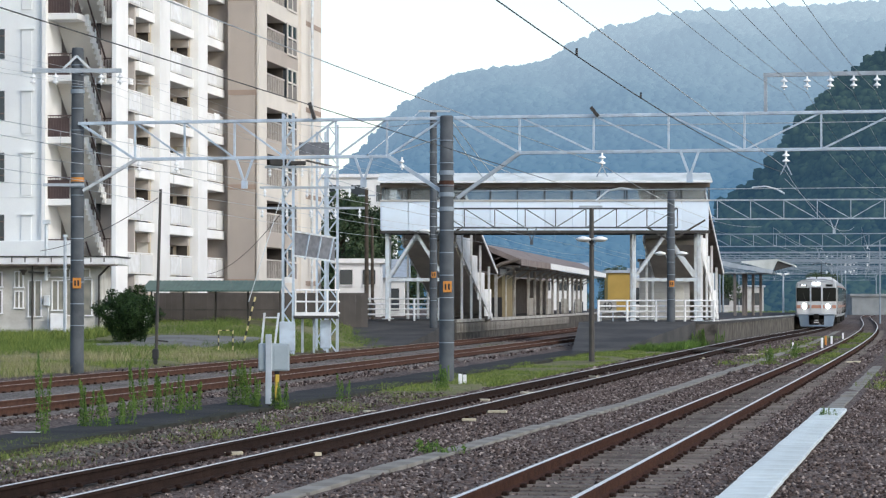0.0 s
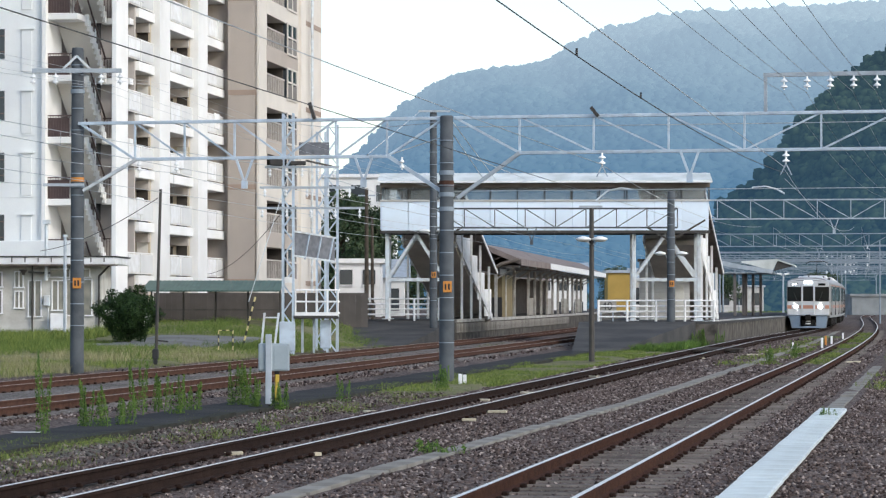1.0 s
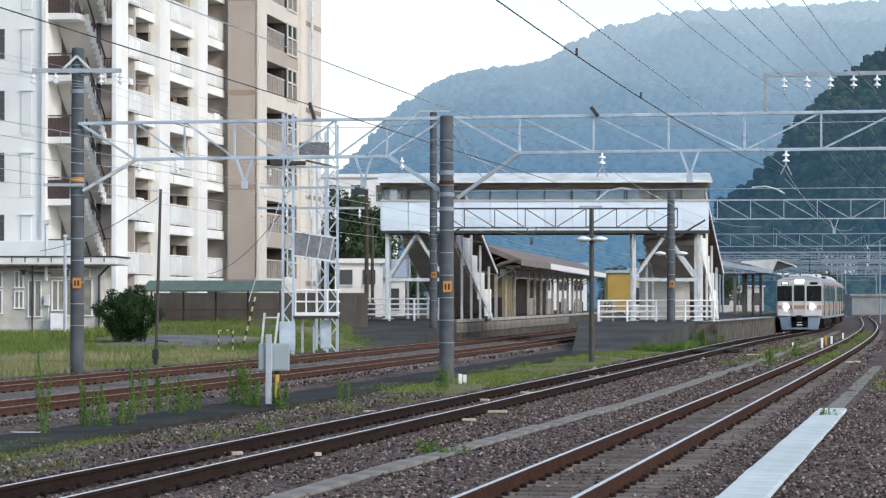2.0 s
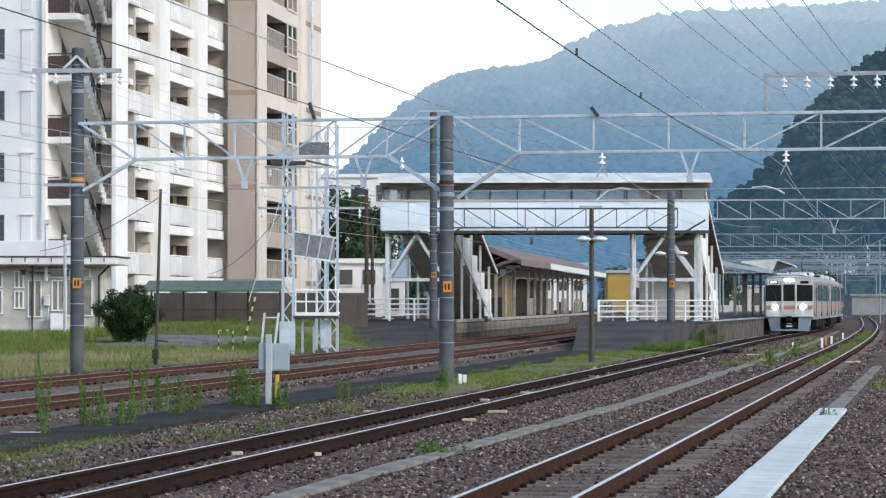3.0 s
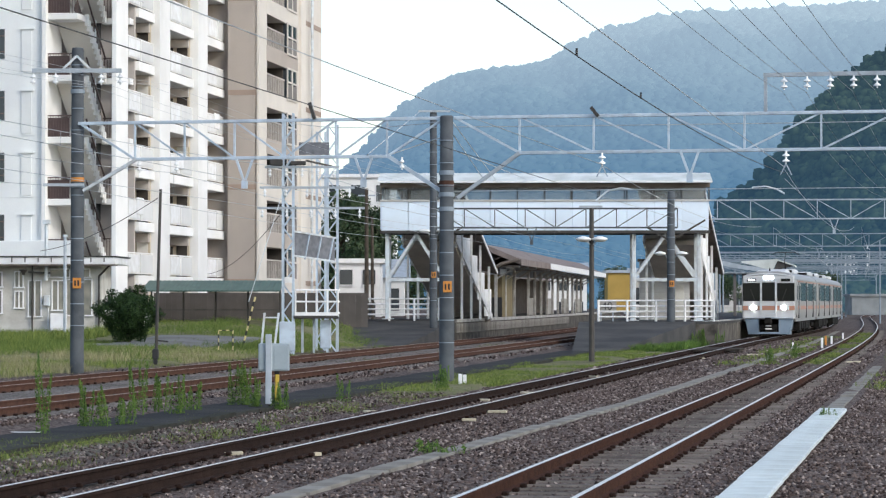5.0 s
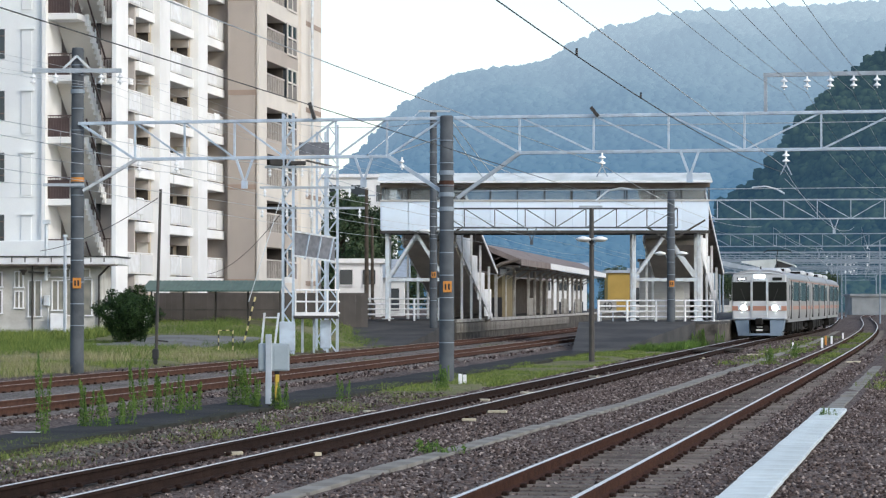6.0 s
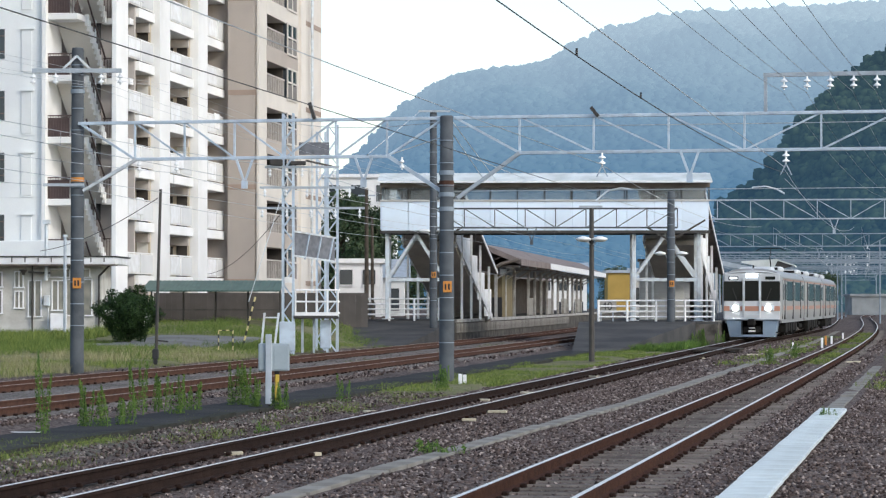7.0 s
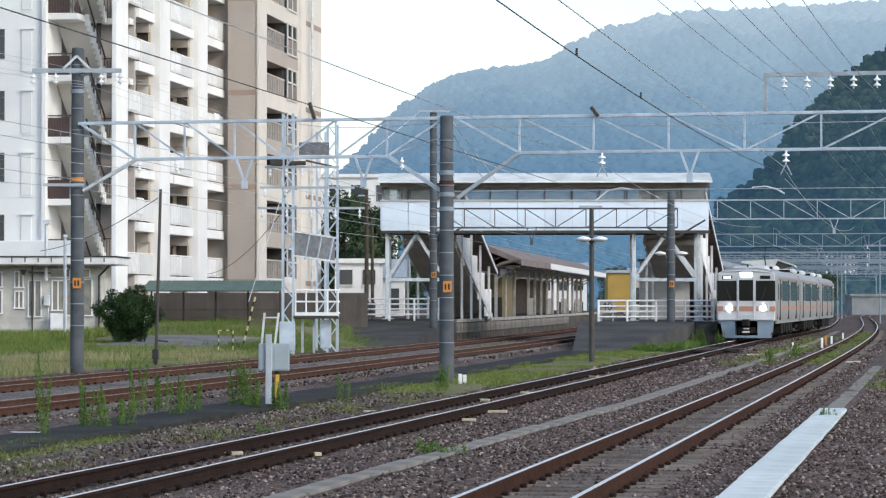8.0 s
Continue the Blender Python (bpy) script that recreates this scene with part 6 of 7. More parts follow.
# ---- plants ----
def build_weed(x, y, h, spread, stems):
    z = ground_z(x, y) - 0.02
    t = thing("weed", pose(x, y, z), "tall leafy green weed growing beside the strip", "plant", "tall weeds")
    s, cs = Shape(), []
    for _ in range(stems):
        a, hh = rng.uniform(0, 6.28), h * rng.uniform(0.6, 1.0)
        bx, by = rng.uniform(-spread, spread), rng.uniform(-spread, spread) * 0.6
        tip = Vector((bx + 0.12 * hh * math.cos(a), by + 0.12 * hh * math.sin(a), hh))
        pts = [Vector((bx, by, 0)), Vector((bx, by, 0)).lerp(tip, 0.5) + Vector((0.02, 0, 0)), tip]
        s.run(pts, 0.008, 5)
        for k in range(int(230 * hh)):
            f = rng.uniform(0.12, 1.0)
            q = pts[0].lerp(tip, f)
            rr = 0.085 * (1.12 - f)
            aa = rng.uniform(0, 6.28)
            cs.append((q.x + rr * math.cos(aa), q.y + rr * math.sin(aa), q.z + rng.uniform(-0.03, 0.03)))
    tagged(part("stem", s, M_LEAF, t), kind="stuff")
    v, tr_ = leaves(np.array(cs), np.tile([0, -0.3, 0.8], (len(cs), 1)), 0.024)
    ob = new("leaves", raw_mesh("leaves", v, tr_, M_LEAF))
    ob.parent = t
    tagged(ob, "narrow green leaves", kind="stuff")


for x, y, h, sp, n in ((-6.55, 44.3, 1.25, 0.08, 3), (-6.0, 47, 0.75, 0.25, 9), (-5.6, 47.6, 0.55, 0.2, 5), (-5.75, 51.4, 0.95, 0.1, 4), (-5.55, 53, 0.8, 0.15, 5), (-5.2, 52.4, 0.75, 0.15, 5), (-4.95, 54, 0.6, 0.15, 5), (-4.25, 56.8, 0.9, 0.2, 10), (-3.95, 55.8, 0.6, 0.2, 6), (-3.35, 55.5, 0.5, 0.16, 8), (-2.2, 60, 0.6, 0.1, 3), (-0.1, 69, 0.55, 0.2, 8), (-0.2, 37, 0.18, 0.2, 6), (0.1, 36.6, 0.12, 0.3, 5), (-3.0, 46.5, 0.18, 0.2, 5), (12.2, 133.4, 0.7, 0.3, 9), (12.9, 133.6, 0.8, 0.3, 9), (13.5, 133.2, 0.6, 0.25, 7), (11.0, 92, 0.5, 0.15, 6), (13.0, 100, 0.55, 0.12, 6), (6.75, 47.5, 0.2, 0.12, 4)):
    build_weed(x, y, h * 1.25, sp, n)


def ball_of_leaves(count, radii, size, lump, seed):
    """Leaves through the outer shell of an uneven crown."""
    d = rng.normal(size=(count, 3))
    d /= np.linalg.norm(d, axis=1)[:, None]
    k = np.array([1 + lump * noise.noise(Vector(q) * 2.2 + Vector((seed, 0, 0))) for q in d])
    r = rng.uniform(0.72, 1.03, count) ** 0.6
    return leaves(d * (k * r)[:, None] * np.array(radii), d, size)


def build_bush():
    t = thing("round_bush", pose(-13.3, 115, 0.05), "dense dark green rounded bush in the grassy yard", "bush")
    part("trunk", Shape().tube((0, 0, -0.1), (0, 0, 0.6), 0.1, 0.07).tube((0, 0, 0.4), (0.35, 0, 1.1), 0.06, 0.03).tube((0, 0, 0.4), (-0.4, 0.1, 1.1), 0.06, 0.03), M_BARK, t)
    v, tr_ = ball_of_leaves(17000, (1.22, 1.15, 1.1), 0.055, 0.5, 1.0)
    v[:, :2] *= np.clip(0.62 + 0.36 * (v[:, 2:3] + 1.1), 0.62, 1.05)
    v[:, 2] += 1.25
    ob = new("crown", raw_mesh("crown", v, tr_, M_BUSH))
    ob.parent = t
    core = part("twig_core", Shape().lathe((0, 0, 0.35), [(0.1, 0.1), (0.35, 0.3), (0.62, 0.8), (0.58, 1.2), (0.25, 1.5), (0.05, 1.6)], 14), M_BUSHCORE, t)


M_BUSHCORE = mat("dark_twigs", (0.012, 0.02, 0.01), 0.9, 0, 0.4, 6, 40, 0.5)
build_bush()
far_verge = [(x, y, ground_z(x, y)) for x, y in zip(rng.uniform(36, 62, 9000), rng.uniform(334, 343, 9000)) if min(abs(x - f(y)) for f in (line_a, line_b, line_c, line_d)) > 3.0]
grass("far_verge_grass", "tall green grass beyond the far curve", far_verge, 0.4, 1.1, 0.06, M_GRASS)


def build_tree(x, y, h, w, label, seed, clumps=22):
    t = thing("tree", pose(x, y, 0), label, "tree", "trees behind the yard")
    s = Shape().run([(0, 0, -0.2), (0.1, 0, h * 0.3), (-0.1, 0.1, h * 0.62), (0, 0, h * 0.9)], 0.16, 8)
    part("trunk", s, M_BARK, t)
    vs, ts, k = [], [], 0
    for i in range(clumps):
        f = rng.uniform(0.3, 1.0)
        a, rr = rng.uniform(0, 6.28), w * math.sqrt(rng.uniform(0.05, 1)) * (1.1 - 0.65 * f)
        c = np.array([rr * math.cos(a), rr * math.sin(a), h * f])
        part("limb", Shape().tube((0, 0, h * f * 0.8), tuple(c), 0.06, 0.015, 5), M_BARK, t)
        v, q = ball_of_leaves(330, (w * 0.34, w * 0.34, w * 0.24), 0.15, 0.5, seed + i)
        vs.append(v + c)
        ts.append(q + k)
        k += len(v)
    ob = new("crown", raw_mesh("crown", np.concatenate(vs), np.concatenate(ts), M_TREE))
    ob.parent = t
    return t


build_tree(-7.0, 192, 9.2, 3.0, "dark green tree behind the yard fence", 3.0, 30)
build_tree(-4.9, 194, 8.4, 2.6, "dark green tree behind the yard fence", 20.0, 26)
build_tree(-8.4, 205, 7.0, 2.2, "dark green tree behind the yard fence", 40.0, 20)
for x, y, h, w, sd in ((40, 290, 3.8, 2.0, 1), (46, 330, 5.0, 3.0, 2), (29, 330, 5.0, 3.0, 6), (36, 350, 5.4, 3.4, 7)):
    build_tree(x, y, h, w, "small green tree far along the line", 60.0 + sd, 14)


# ---- platform canopies ----
def centre_d(y):
    return line_d(y) - 4.07


def build_canopy(y0, L, brown, label):
    """Low gabled platform roof on rows of posts; its ridge lies towards the track."""
    t = thing("platform_canopy", pose(centre_d(y0), y0, 0.98, 0, 0, heading(line_d, y0 + L / 2)), label, "canopy", "platform canopies", "structure")
    ridge_x, zr, right, left, ze = 1.2, 4.4, 3.45, -2.5, 3.42
    for x, z in ((right, ze), (left, ze - 0.3)):
        s = Shape().loft([[Vector((ridge_x, y, zr)), Vector((x, y, z)), Vector((x, y, z - 0.1)), Vector((ridge_x, y, zr - 0.1))] for y in (0, L)])
        part("roof_slope", s, M_BROWNROOF, t, "brown shingled roof slope")
    part("fascia", Shape().box((right + 0.03, L / 2, ze - 0.12), (0.06, L, 0.4), bevel=0.01), M_BROWNROOF if brown else M_WHITE, t, "dark brown fascia" if brown else "white fascia board")
    part("soffit", Shape().box((0.5, L / 2, ze - 0.36), (5.6, L - 0.1, 0.05)), M_BROWN, t, "dark underside of the canopy")
    if brown:
        part("gable_brace", Shape().run([(0.9, -0.08, 2.45), (1.6, -0.08, 2.75), (2.3, -0.08, 3.2), (3.4, -0.08, 3.45)], 0.11, 8), M_BROWN, t, "dark curved gable brace")
        part("gable_board", Shape().bar((ridge_x, -0.05, zr - 0.15), (right, -0.05, ze - 0.1), 0.06, 0.3), M_BROWNROOF, t)
        part("waiting_room", Shape().box((0.9, 7.0, 1.3), (2.0, 6, 2.6)), M_ROOM, t, "dull ochre waiting-room wall")
        part("room_band", Shape().box((0.9, 3.97, 0.6), (2.0, 0.05, 1.2)), M_BLACK, t, "dark lower wall")
        part("sign_box", Shape().box((2.3, 1.0, 2.75), (0.4, 0.12, 0.3)), M_WHITE, t, "small white hanging sign")
    # Added brown sheet that makes the space behind the posts read as dim.
    part("rear_screen", Shape().box((-1.7, L * 0.5, 1.4), (0.08, L * 0.96, 2.8)), M_BROWN, t, "added dark backing for the dim space behind the posts")
    n = int(L / 5.2)
    for k in range(n):
        y = 0.6 + k * 5.2
        for x in (1.9,):
            part("post", Shape().box((x, y, 1.5), (0.18, 0.18, 3.0), bevel=0.02), M_POSTGREY, t)
        part("bracket", Shape().bar((1.9, y, 2.3), (3.2, y, 3.05), 0.1), M_POSTGREY, t)
        part("rafter", Shape().bar((-2.3, y, 3.0), (3.35, y, 3.05), 0.12), M_STEELGREY, t)
        if k % 3 == 1:
            part("bench_panel", Shape().box((1.5, y + 1.8, 0.6), (0.5, 1.2, 1.2), bevel=0.03), M_PALEGREY, t, "pale grey panel beside the posts")
    return t


M_ROOM = mat("dull_ochre_wall", (0.2, 0.165, 0.1), 0.85, 0, 0.25, 1.2, 20, 0.05)
M_POSTGREY = mat("grey_post_paint", (0.36, 0.35, 0.33), 0.6, 0, 0.2, 3, 40, 0.05, stain=(0.2, 0.18, 0.16), amount=0.7)
M_BROWNROOF = mat("brown_roof", (0.23, 0.195, 0.185), 0.75, 0, 0.25, 1.5, 30, 0.15, stain=(0.14, 0.115, 0.105), amount=0.7)
build_canopy(163, 19, True, "brown gabled platform canopy on pale posts")
build_canopy(182.2, 62, False, "platform canopy with a white fascia on pale posts")


def build_canopy_right():
    t = thing("platform_canopy", pose(21.8, 190, 0.92, 0, 0, -8.5), "grey butterfly canopy with white roof on dark posts", "canopy", "platform canopies", "structure")
    L = 9.0
    left, top, valley, tip = (-2.6, 3.95), (1.6, 3.98), (1.28, 3.1), (2.8, 3.58)
    for (a, za), (b, zb), m in ((left, valley, M_STEELGREY), ((-0.9, 3.84), top, M_ROOF), (top, tip, M_ROOF)):
        s = Shape().loft([[Vector((a, y, za)), Vector((b, y, zb)), Vector((b, y, zb - 0.1)), Vector((a, y, za - 0.1))] for y in (0, L)])
        part("roof_wing", s, m, t, "pale sheet roof wing")
    part("verge_board", Shape().bar((left[0], -0.03, left[1] - 0.22), (valley[0], -0.03, valley[1] - 0.02), 0.06, 0.3), M_STEELGREY, t, "grey sloping verge board")
    part("end_board", Shape().loft([[Vector((-0.9, y, 3.76)), Vector((1.6, y, 3.9)), Vector((1.28, y, 3.16))] for y in (-0.02, 0.06)]), M_ROOF, t, "white sheet closing the canopy end")
    # Dark triangle paints in the shade under the right-hand roof wing.
    part("inner_board", Shape().loft([[Vector((1.62, y, 3.88)), Vector((2.75, y, 3.5)), Vector((1.32, y, 3.14))] for y in (0.1, 0.18)]), M_DARKSTEEL, t, "dark sheet standing in for the shaded roof underside")
    part("soffit", Shape().box((-0.6, L / 2, 3.02), (3.6, L - 0.2, 0.06)), M_STEELGREY, t)
    for x, y in ((-1.38, 0.6), (-0.85, 2.4), (-0.75, 4.6), (-0.3, 6.4), (0.2, 7.6)):
        part("post", Shape().box((x, y, 1.5), (0.2, 0.2, 3.0), bevel=0.02), M_DARKPOST, t)
    return t


M_DARKPOST = mat("brown_grey_post", (0.17, 0.15, 0.14), 0.6, 0, 0.2, 3, 40, 0.05)
build_canopy_right()
pl = thing("platform_lamp", pose(31.6, 252, 0.92), "grey platform lamp with two white heads", "lamp")
part("pole", Shape().tube((0, 0, -0.1), (0, 0, 3.6), 0.1, 0.07, 10), M_STEELGREY, pl)
for e in (-0.38, 0.38):
    part("lamp_head", Shape().tube((e * 0.3, 0, 3.55), (e * 1.5, 0, 3.62), 0.12, 0.09, 10), M_WHITE, pl)
sh = thing("storage_shed", pose(10.75, 147.5, 0.92, 0, 0, -3), "pale grey boarded shed under the stair", "shed", kind="structure")
part("wall", Shape().box((1.3, 0.8, 1.6), (2.7, 1.6, 3.2)), M_PALEGREY, sh)
for k in range(11):
    part("board", Shape().box((1.3, -0.02, 0.16 + k * 0.29), (2.7, 0.03, 0.27), bevel=0.008), M_PALEGREY, sh)
part("door", Shape().box((1.9, -0.05, 0.95), (0.9, 0.04, 1.9), bevel=0.01), M_SIDING, sh)
part("eave", Shape().box((1.3, 0.6, 3.25), (2.9, 2.0, 0.12)), M_BROWN, sh)

# speed board at the platform fence
bd = thing("speed_board", pose(8.2, 135.7, 0.9), "weathered grey speed board reading 40", "sign")
part("board", Shape().box((0, 0, 0.78), (0.95, 0.04, 0.5), bevel=0.01), M_CONC, bd)
part("leg", Shape().box((-0.3, 0.03, 0.3), (0.06, 0.04, 0.7)), M_STEELGREY, bd)
part("leg", Shape().box((0.3, 0.03, 0.3), (0.06, 0.04, 0.7)), M_STEELGREY, bd)
tx = bpy.data.curves.new("forty", "FONT")
tx.body, tx.size, tx.extrude, tx.align_x = "40", 0.55, 0.008, "CENTER"
tmp = bpy.data.objects.new("digits_source", tx)
me = bpy.data.meshes.new_from_object(tmp)
bpy.data.objects.remove(tmp)
me.materials.append(M_BLACK)
dg = new("digits", me)
dg.parent = bd
dg.matrix_basis = pose(0, -0.032, 0.6, 90, 0, 0)


# ---- buildings in the distance ----
def far_house(x, y, z, w, d, h, wall, roof, label, gable=True, cols=3, rows=2, turn=0):
    t = thing("far_house", pose(x, y, z, 0, 0, turn), label, "house", "houses behind the station", "structure")
    part("wall", Shape().box((0, d / 2, h / 2), (w, d, h)), wall, t)
    if gable:
        part("roof", Shape().loft([[Vector((xx, -0.4, h)), Vector((xx, d / 2, h + d * 0.22)), Vector((xx, d + 0.4, h)), Vector((xx, d / 2, h - 0.1))] for xx in (-w / 2 - 0.4, w / 2 + 0.4)]), roof, t)
    else:
        part("roof", Shape().box((0, d / 2, h + 0.1), (w + 0.5, d + 0.5, 0.3)), roof, t)
    for i in range(cols):
        for j in range(rows):
            wx, wz = -w / 2 + w * (i + 0.5) / cols, h * (j + 0.55) / rows
            q = part("window", Shape().box((wx, -0.03, wz), (w / cols * 0.55, 0.06, h / rows * 0.45)), M_GLASSY, t)
            part("sill", Shape().box((wx, -0.06, wz - h / rows * 0.26), (w / cols * 0.62, 0.12, 0.08)), M_WHITE, q)
    return t


far_house(-7.4, 236, 0, 6.6, 10, 12.8, M_APTWHITE, M_WHITE, "white flat-roofed block behind the trees", False, 3, 4)
far_house(-5.6, 178, 0.2, 3.0, 6, 4.3, M_APTWHITE, M_WHITE, "white two-window house behind the fence", False, 2, 2)
far_house(-4.2, 188, 0.2, 3.0, 6, 3.4, M_APTWHITE, M_STEELGREY, "white two-window house behind the fence", True, 2, 1)
M_OCHRE = mat("ochre_wall", (0.4, 0.27, 0.08), 0.8, 0, 0.12, 0.8, 20, 0.1)
far_house(19.0, 292, 0.9, 2.5, 6, 4.2, M_OCHRE, M_STEELGREY, "ochre yellow building beyond the platform", False, 0, 0)
far_house(22.5, 300, 0.4, 3.0, 6, 4.0, M_PALEGREY, M_STEELGREY, "grey building beyond the platform", True, 2, 1)
far_house(14.5, 330, 0, 6.0, 8, 5.0, M_APTWHITE, M_STEELGREY, "pale house beyond the platform", True, 3, 2)
far_house(8.5, 300, 0, 6.0, 8, 4.2, M_PALEGREY, M_BROWNROOF, "grey house with brown roof beyond the platform", True, 3, 1)
far_house(55.5, 345, 0.3, 7.0, 6, 2.4, M_FARWALL, M_FARWALL, "low pale grey building beside the far curve", False, 0, 0)
far_house(33, 420, 0, 9.0, 8, 5.0, M_PALEGREY, M_BROWNROOF, "grey house below the hill", True, 3, 2)
far_house(47, 440, 0, 10.0, 8, 4.4, M_PALEGREY, M_STEELGREY, "grey shed below the hill", False, 4, 1)


# ---- wires ----
def wire(name, label, line, d, z, ys, sag, r, m, dropper=None):
    """A wire along a track, hung at the given places; dropper: depth of the contact wire under it."""
    pts, low = [], []
    t = thing(name, pose(0, 0, 0), label, "wire", "overhead wires")
    for a, b in zip(ys, ys[1:]):
        for k in range(12):
            f = k / 12
            y = a + (b - a) * f
            p = offset(line, y, d)
            pts.append(Vector((p.x, p.y, z - 4 * sag * f * (1 - f))))
            low.append(Vector((p.x, p.y, z - dropper)) if dropper else None)
    part("span", Shape().run(pts, r, 5), m, t)
    if dropper:
        part("contact_wire", Shape().run(low, r, 5), m, t)
        for k in range(0, len(pts), 2):
            part("dropper", Shape().tube(pts[k], low[k], r * 0.55, n=4, caps=False), m, t)
    return t


FAR_SUP = (153, 211, 268, 326, 400)
wire("catenary", "pale catenary and contact wire over the running track", line_a, 0.0, 6.1, FAR_SUP, 0.45, 0.009, M_WIREPALE, dropper=1.0)
wire("catenary", "pale catenary and contact wire over the rusty track", line_b, 0.0, 6.1, FAR_SUP, 0.5, 0.009, M_WIREPALE, dropper=1.0)
wire("catenary", "pale catenary and contact wire over the inner siding", line_c, 0.0, 5.55, (8, 76, 137, 211, 300), 0.35, 0.008, M_WIREPALE, dropper=0.6)
wire("catenary", "pale catenary and contact wire over the outer siding", line_d, 0.0, 5.55, (20, 77, 137, 211, 300), 0.35, 0.008, M_WIREPALE, dropper=0.6)
for x, z, d in ((-1.2, 8.1, -2.6), (-0.6, 8.1, -2.0), (0.7, 8.1, -0.9), (1.2, 8.1, -0.3)):
    wire("power_line", "thin pale power line on the pole's cross-arm", line_d, d, z, (30, 77.5, 150), 0.5, 0.005, M_WIREPALE)
wire("power_line", "thin pale power line beside the yard", line_d, -3.2, 5.2, (30, 77.5, 150), 0.3, 0.009, M_WIREPALE)


def line_between(name, label, p, q, sag, r, m):
    p, q = Vector(p), Vector(q)
    t = thing(name, pose(0, 0, 0), label, "wire", "overhead wires")
    part("span", Shape().run([p.lerp(q, k / 16) - Vector((0, 0, 4 * sag * (k / 16) * (1 - k / 16))) for k in range(17)], r, 5), m, t)


# feeders on the gantry frame, one to each insulator, and on towards the next support
for k in range(5):
    xi, yi = 9.16 + 0.606 * k, 73.0 - 0.13 * k
    line_between("feeder_wire", "thin feeder wire hung from the gantry frame", (xi - 0.207 * 67, 6, 7.95), (xi, yi, 7.53), 0.65, 0.0065, M_WIREMID)
    line_between("feeder_wire", "thin feeder wire hung from the gantry frame", (xi, yi, 7.53), (xi + 16.6, 153, 7.75), 0.9, 0.006, M_WIREMID)
# messenger and contact wires of the two running tracks up to the gantry
line_between("messenger_wire", "pale messenger wire over the running track", (-8.6, 6, 5.75), (4.28, 74.0, 5.66), 0.12, 0.009, M_WIREPALE)
line_between("messenger_wire", "pale messenger wire over the running track", (4.28, 74.0, 5.66), (17.95, 153, 6.15), 0.55, 0.009, M_WIREPALE)
line_between("contact_wire", "dark contact wire over the running track", (-8.85, 6, 5.0), (4.25, 79.5, 5.1), 0.0, 0.0085, M_WIRE)
line_between("contact_wire", "dark contact wire over the running track", (4.25, 79.5, 5.1), (17.95, 153, 5.15), 0.0, 0.008, M_WIREMID)
line_between("messenger_wire", "pale messenger wire over the rusty track", (-3.9, 6, 5.7), (9.2, 73.0, 5.52), 0.05, 0.009, M_WIREPALE)
line_between("messenger_wire", "pale messenger wire over the rusty track", (9.2, 73.0, 5.45), (23.2, 153, 6.1), 0.75, 0.009, M_WIREPALE)
line_between("contact_wire", "dark contact wire over the rusty track", (-3.75, 6, 5.5), (9.2, 73.0, 5.36), 0.478, 0.0085, M_WIRE)
for x, y, z in ((1.68, 34.0, 4.96), (2.98, 40.8, 4.93)):
    line_between("wire_clip", "small dark clip on the contact wire", (x, y, z + 0.01), (x, y, z + 0.1), 0.0, 0.018, M_WIRE)
line_between("contact_wire", "pale contact wire over the rusty track", (9.2, 73.0, 5.2), (23.2, 153, 5.1), 0.0, 0.008, M_WIREPALE)
# stays from the near pole
line_between("stay_wire", "pale stay wire from the gantry to the tower", (0.1, 75, 6.9), (-6, 106, 8.9), 0.2, 0.012, M_WIREPALE)
for p0, p1 in (((-1.2, 135.8, 11.4), (-2.1, 75.4, 5.98)), ((-0.05, 75.2, 6.45), (-1.56, 75.4, 5.95)), ((0.25, 75.2, 6.9), (2.7, 139.6, 8.2)), ((0.3, 75.2, 6.5), (2.1, 139.6, 8.2)), ((0.3, 75.2, 6.1), (4.3, 139.6, 8.2))):
    line_between("stay_wire", "pale stay wire from the concrete pole", p0, p1, 0.0, 0.015, M_STEELPALE)
line_between("span_wire", "dark span wire across the tracks", (0.3, 74.9, 6.72), (14.5, 71.8, 6.72), 0.02, 0.012, M_WIREPALE)
line_between("span_wire", "pale steady span wire under the gantry", (0.3, 75.1, 4.95), (15.0, 72.0, 4.95), 0.0, 0.012, M_WIREPALE)
line_between("service_cable", "dark service cable to the railway house", (-9.1, 86.5, 5.2), (-19, 128, 4.3), 0.3, 0.014, M_WIRE)
line_between("service_cable", "dark service cable from tower to apartment wall", (-6.3, 106, 5.4), (-13.5, 156, 3.5), 0.5, 0.014, M_WIRE)


# cream plates left along the running track, and the dark crossing boards
for x, y, w in ((-2.8, 36.2, 0.26), (-1.78, 36.2, 0.3), (-1.38, 51.4, 0.24), (1.0, 50, 0.35), (0.45, 47, 0.25), (0.85, 56, 0.22), (2.56, 68, 0.3), (1.9, 61, 0.3), (4.1, 74, 0.3), (5.4, 77, 0.35), (7.4, 88, 0.3), (9.3, 98, 0.3), (13.9, 92, 0.5), (12.0, 105, 0.5)):
    pl = thing("track_plate", pose(x, y, ground_z(x, y) + 0.03, random.uniform(-4, 4), random.uniform(-4, 4), random.uniform(-40, 40)), "small cream plate lying on the ballast", "plate", "loose track plates")
    part("slab", Shape().box((0, 0, 0), (w, 0.16, 0.05), bevel=0.01), M_CREAM, pl)
cb = thing("crossing_boards", pose(line_a(111), 111, 0, 0, 0, heading(line_a, 111)), "dark timber crossing boards between the rails", "crossing", kind="structure")
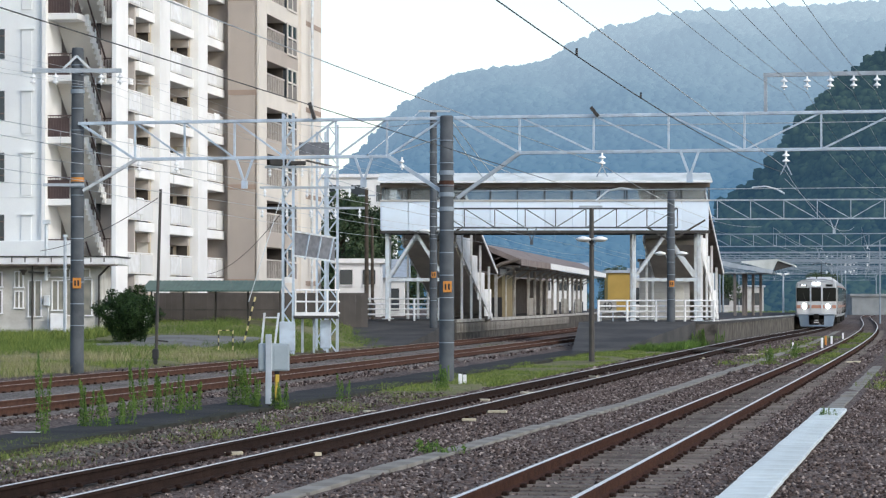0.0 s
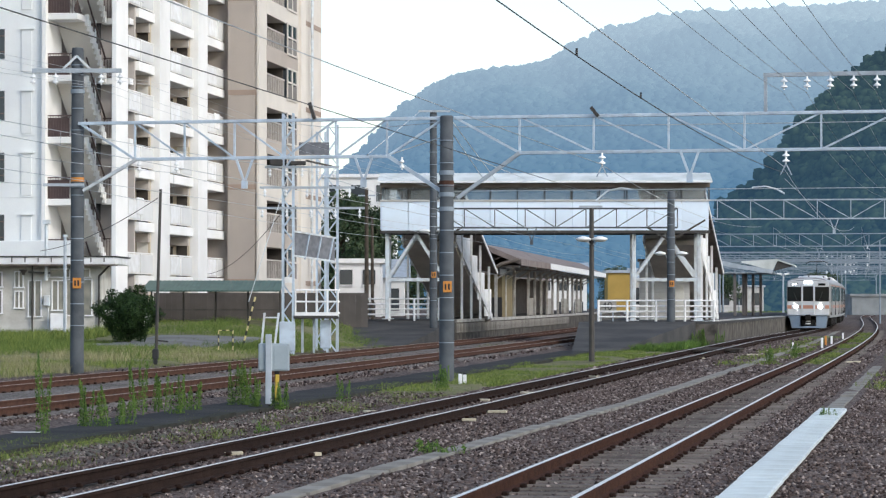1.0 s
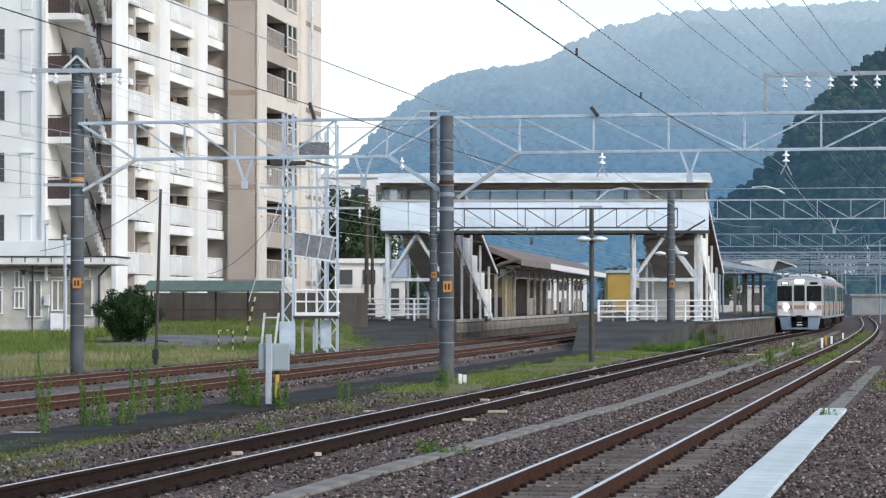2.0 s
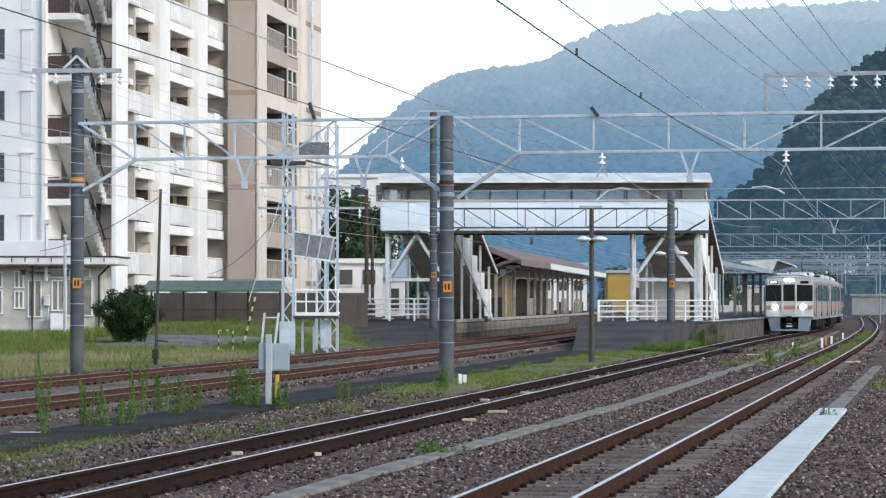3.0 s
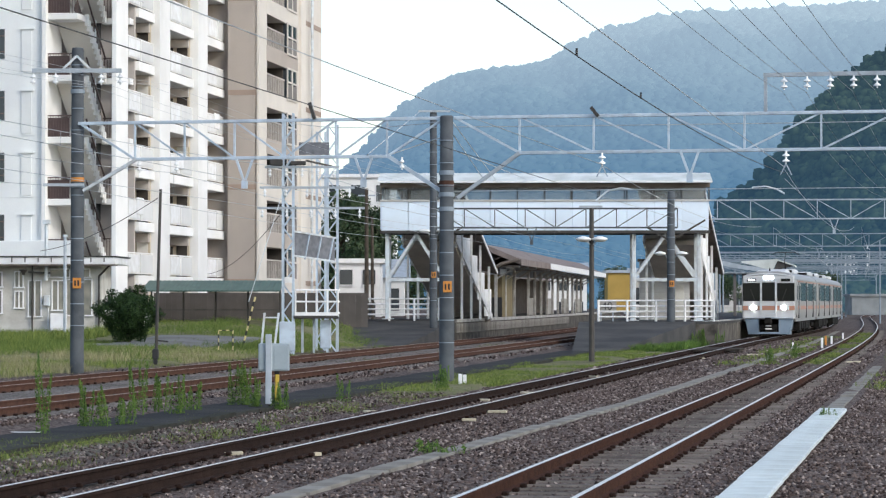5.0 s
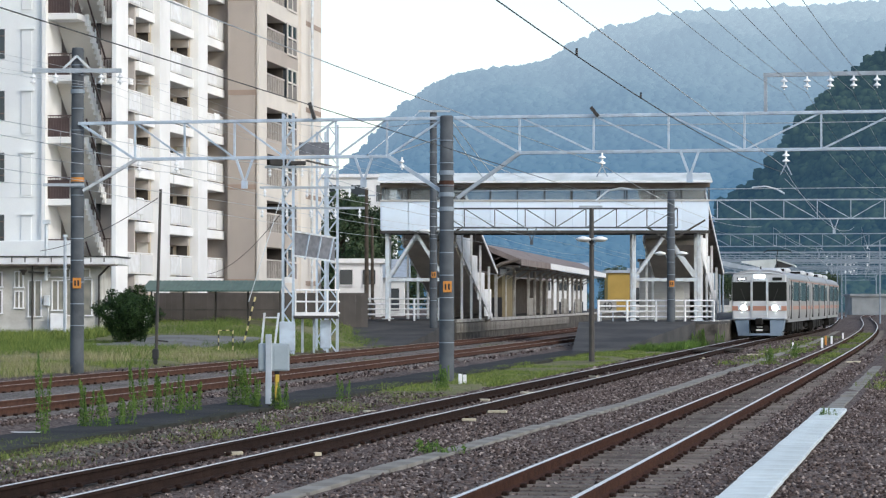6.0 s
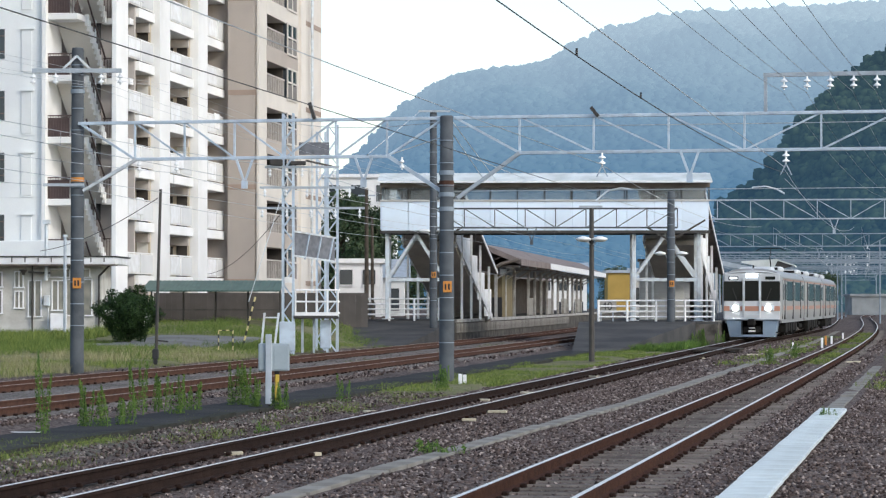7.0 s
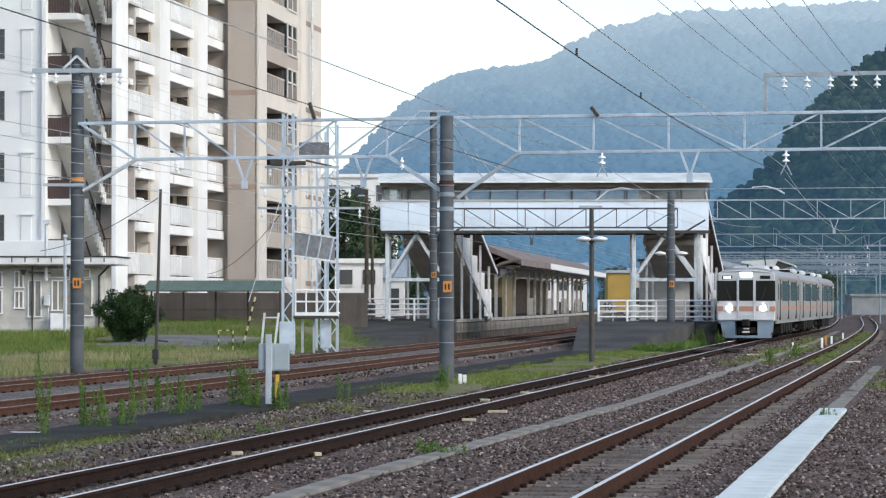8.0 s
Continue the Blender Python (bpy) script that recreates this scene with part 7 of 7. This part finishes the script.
for k in range(6):
    part("board", Shape().box((-0.42 + 0.168 * k, 0, -0.05), (0.16, 6.0, 0.09), bevel=0.01), M_DARKWOOD, cb)
for k in range(3):
    part("board", Shape().box((0.75 + 0.2 * k, 0.5, -0.06), (0.19, 3.0, 0.09), bevel=0.01), M_DARKWOOD, cb)
# trees and hedges that close the view under the footbridge
for x, y, h, w, sd in ((-3.2, 232, 5.0, 2.6, 1), (-0.5, 240, 5.6, 2.8, 2), (2.5, 262, 4.6, 2.4, 3), (9.5, 350, 6.0, 3.4, 4), (16.5, 360, 6.4, 3.6, 5), (24.0, 370, 6.0, 3.6, 6)):
    build_tree(x, y, h, w, "dark green tree behind the station houses", 90.0 + 7 * sd, 18)


# curved registration arms under the gantry
for pts in ([(4.18, 74.2, 4.65), (4.5, 74.2, 4.92), (4.87, 74.1, 5.0), (5.18, 74.1, 4.95)], [(8.34, 73.2, 4.97), (8.7, 73.1, 5.0), (9.0, 73.1, 4.92), (9.2, 73.0, 4.8)]):
    ra = thing("registration_arm", pose(0, 0, 0), "curved pale arm that steadies the contact wire", "overhead fitting", "registration arms")
    part("arm", Shape().run(pts, 0.022, 8), M_STEELPALE, ra)

up = thing("utility_pole", pose(-4.45, 158, 0.3), "slim brown wooden utility pole beside the trees", "pole", "line-side poles")
part("shaft", Shape().tube((0, 0, -0.3), (0, 0, 8.2), 0.14, 0.1, 12), M_BARK, up)
part("cross_arm", Shape().bar((-0.5, 0, 7.8), (0.5, 0, 7.8), 0.08), M_STEELGREY, up)
part("rear_pole", Shape().tube((0.35, 0.4, -0.3), (0.3, 0.4, 6.6), 0.1, 0.09, 10), M_BARK, up)
# white line and kerb at the running platform's end
ln = thing("edge_line", pose(0, 0, 0), "white painted line along the platform edge", "marking", kind="structure")
s = Shape().loft([[offset(line_a, 135.2 + 4 * k, -2.35, 0.934), offset(line_a, 135.2 + 4 * k, -2.2, 0.934), offset(line_a, 135.2 + 4 * k, -2.2, 0.925), offset(line_a, 135.2 + 4 * k, -2.35, 0.925)] for k in range(24)])
part("paint", s, M_WHITE, ln)


motions()
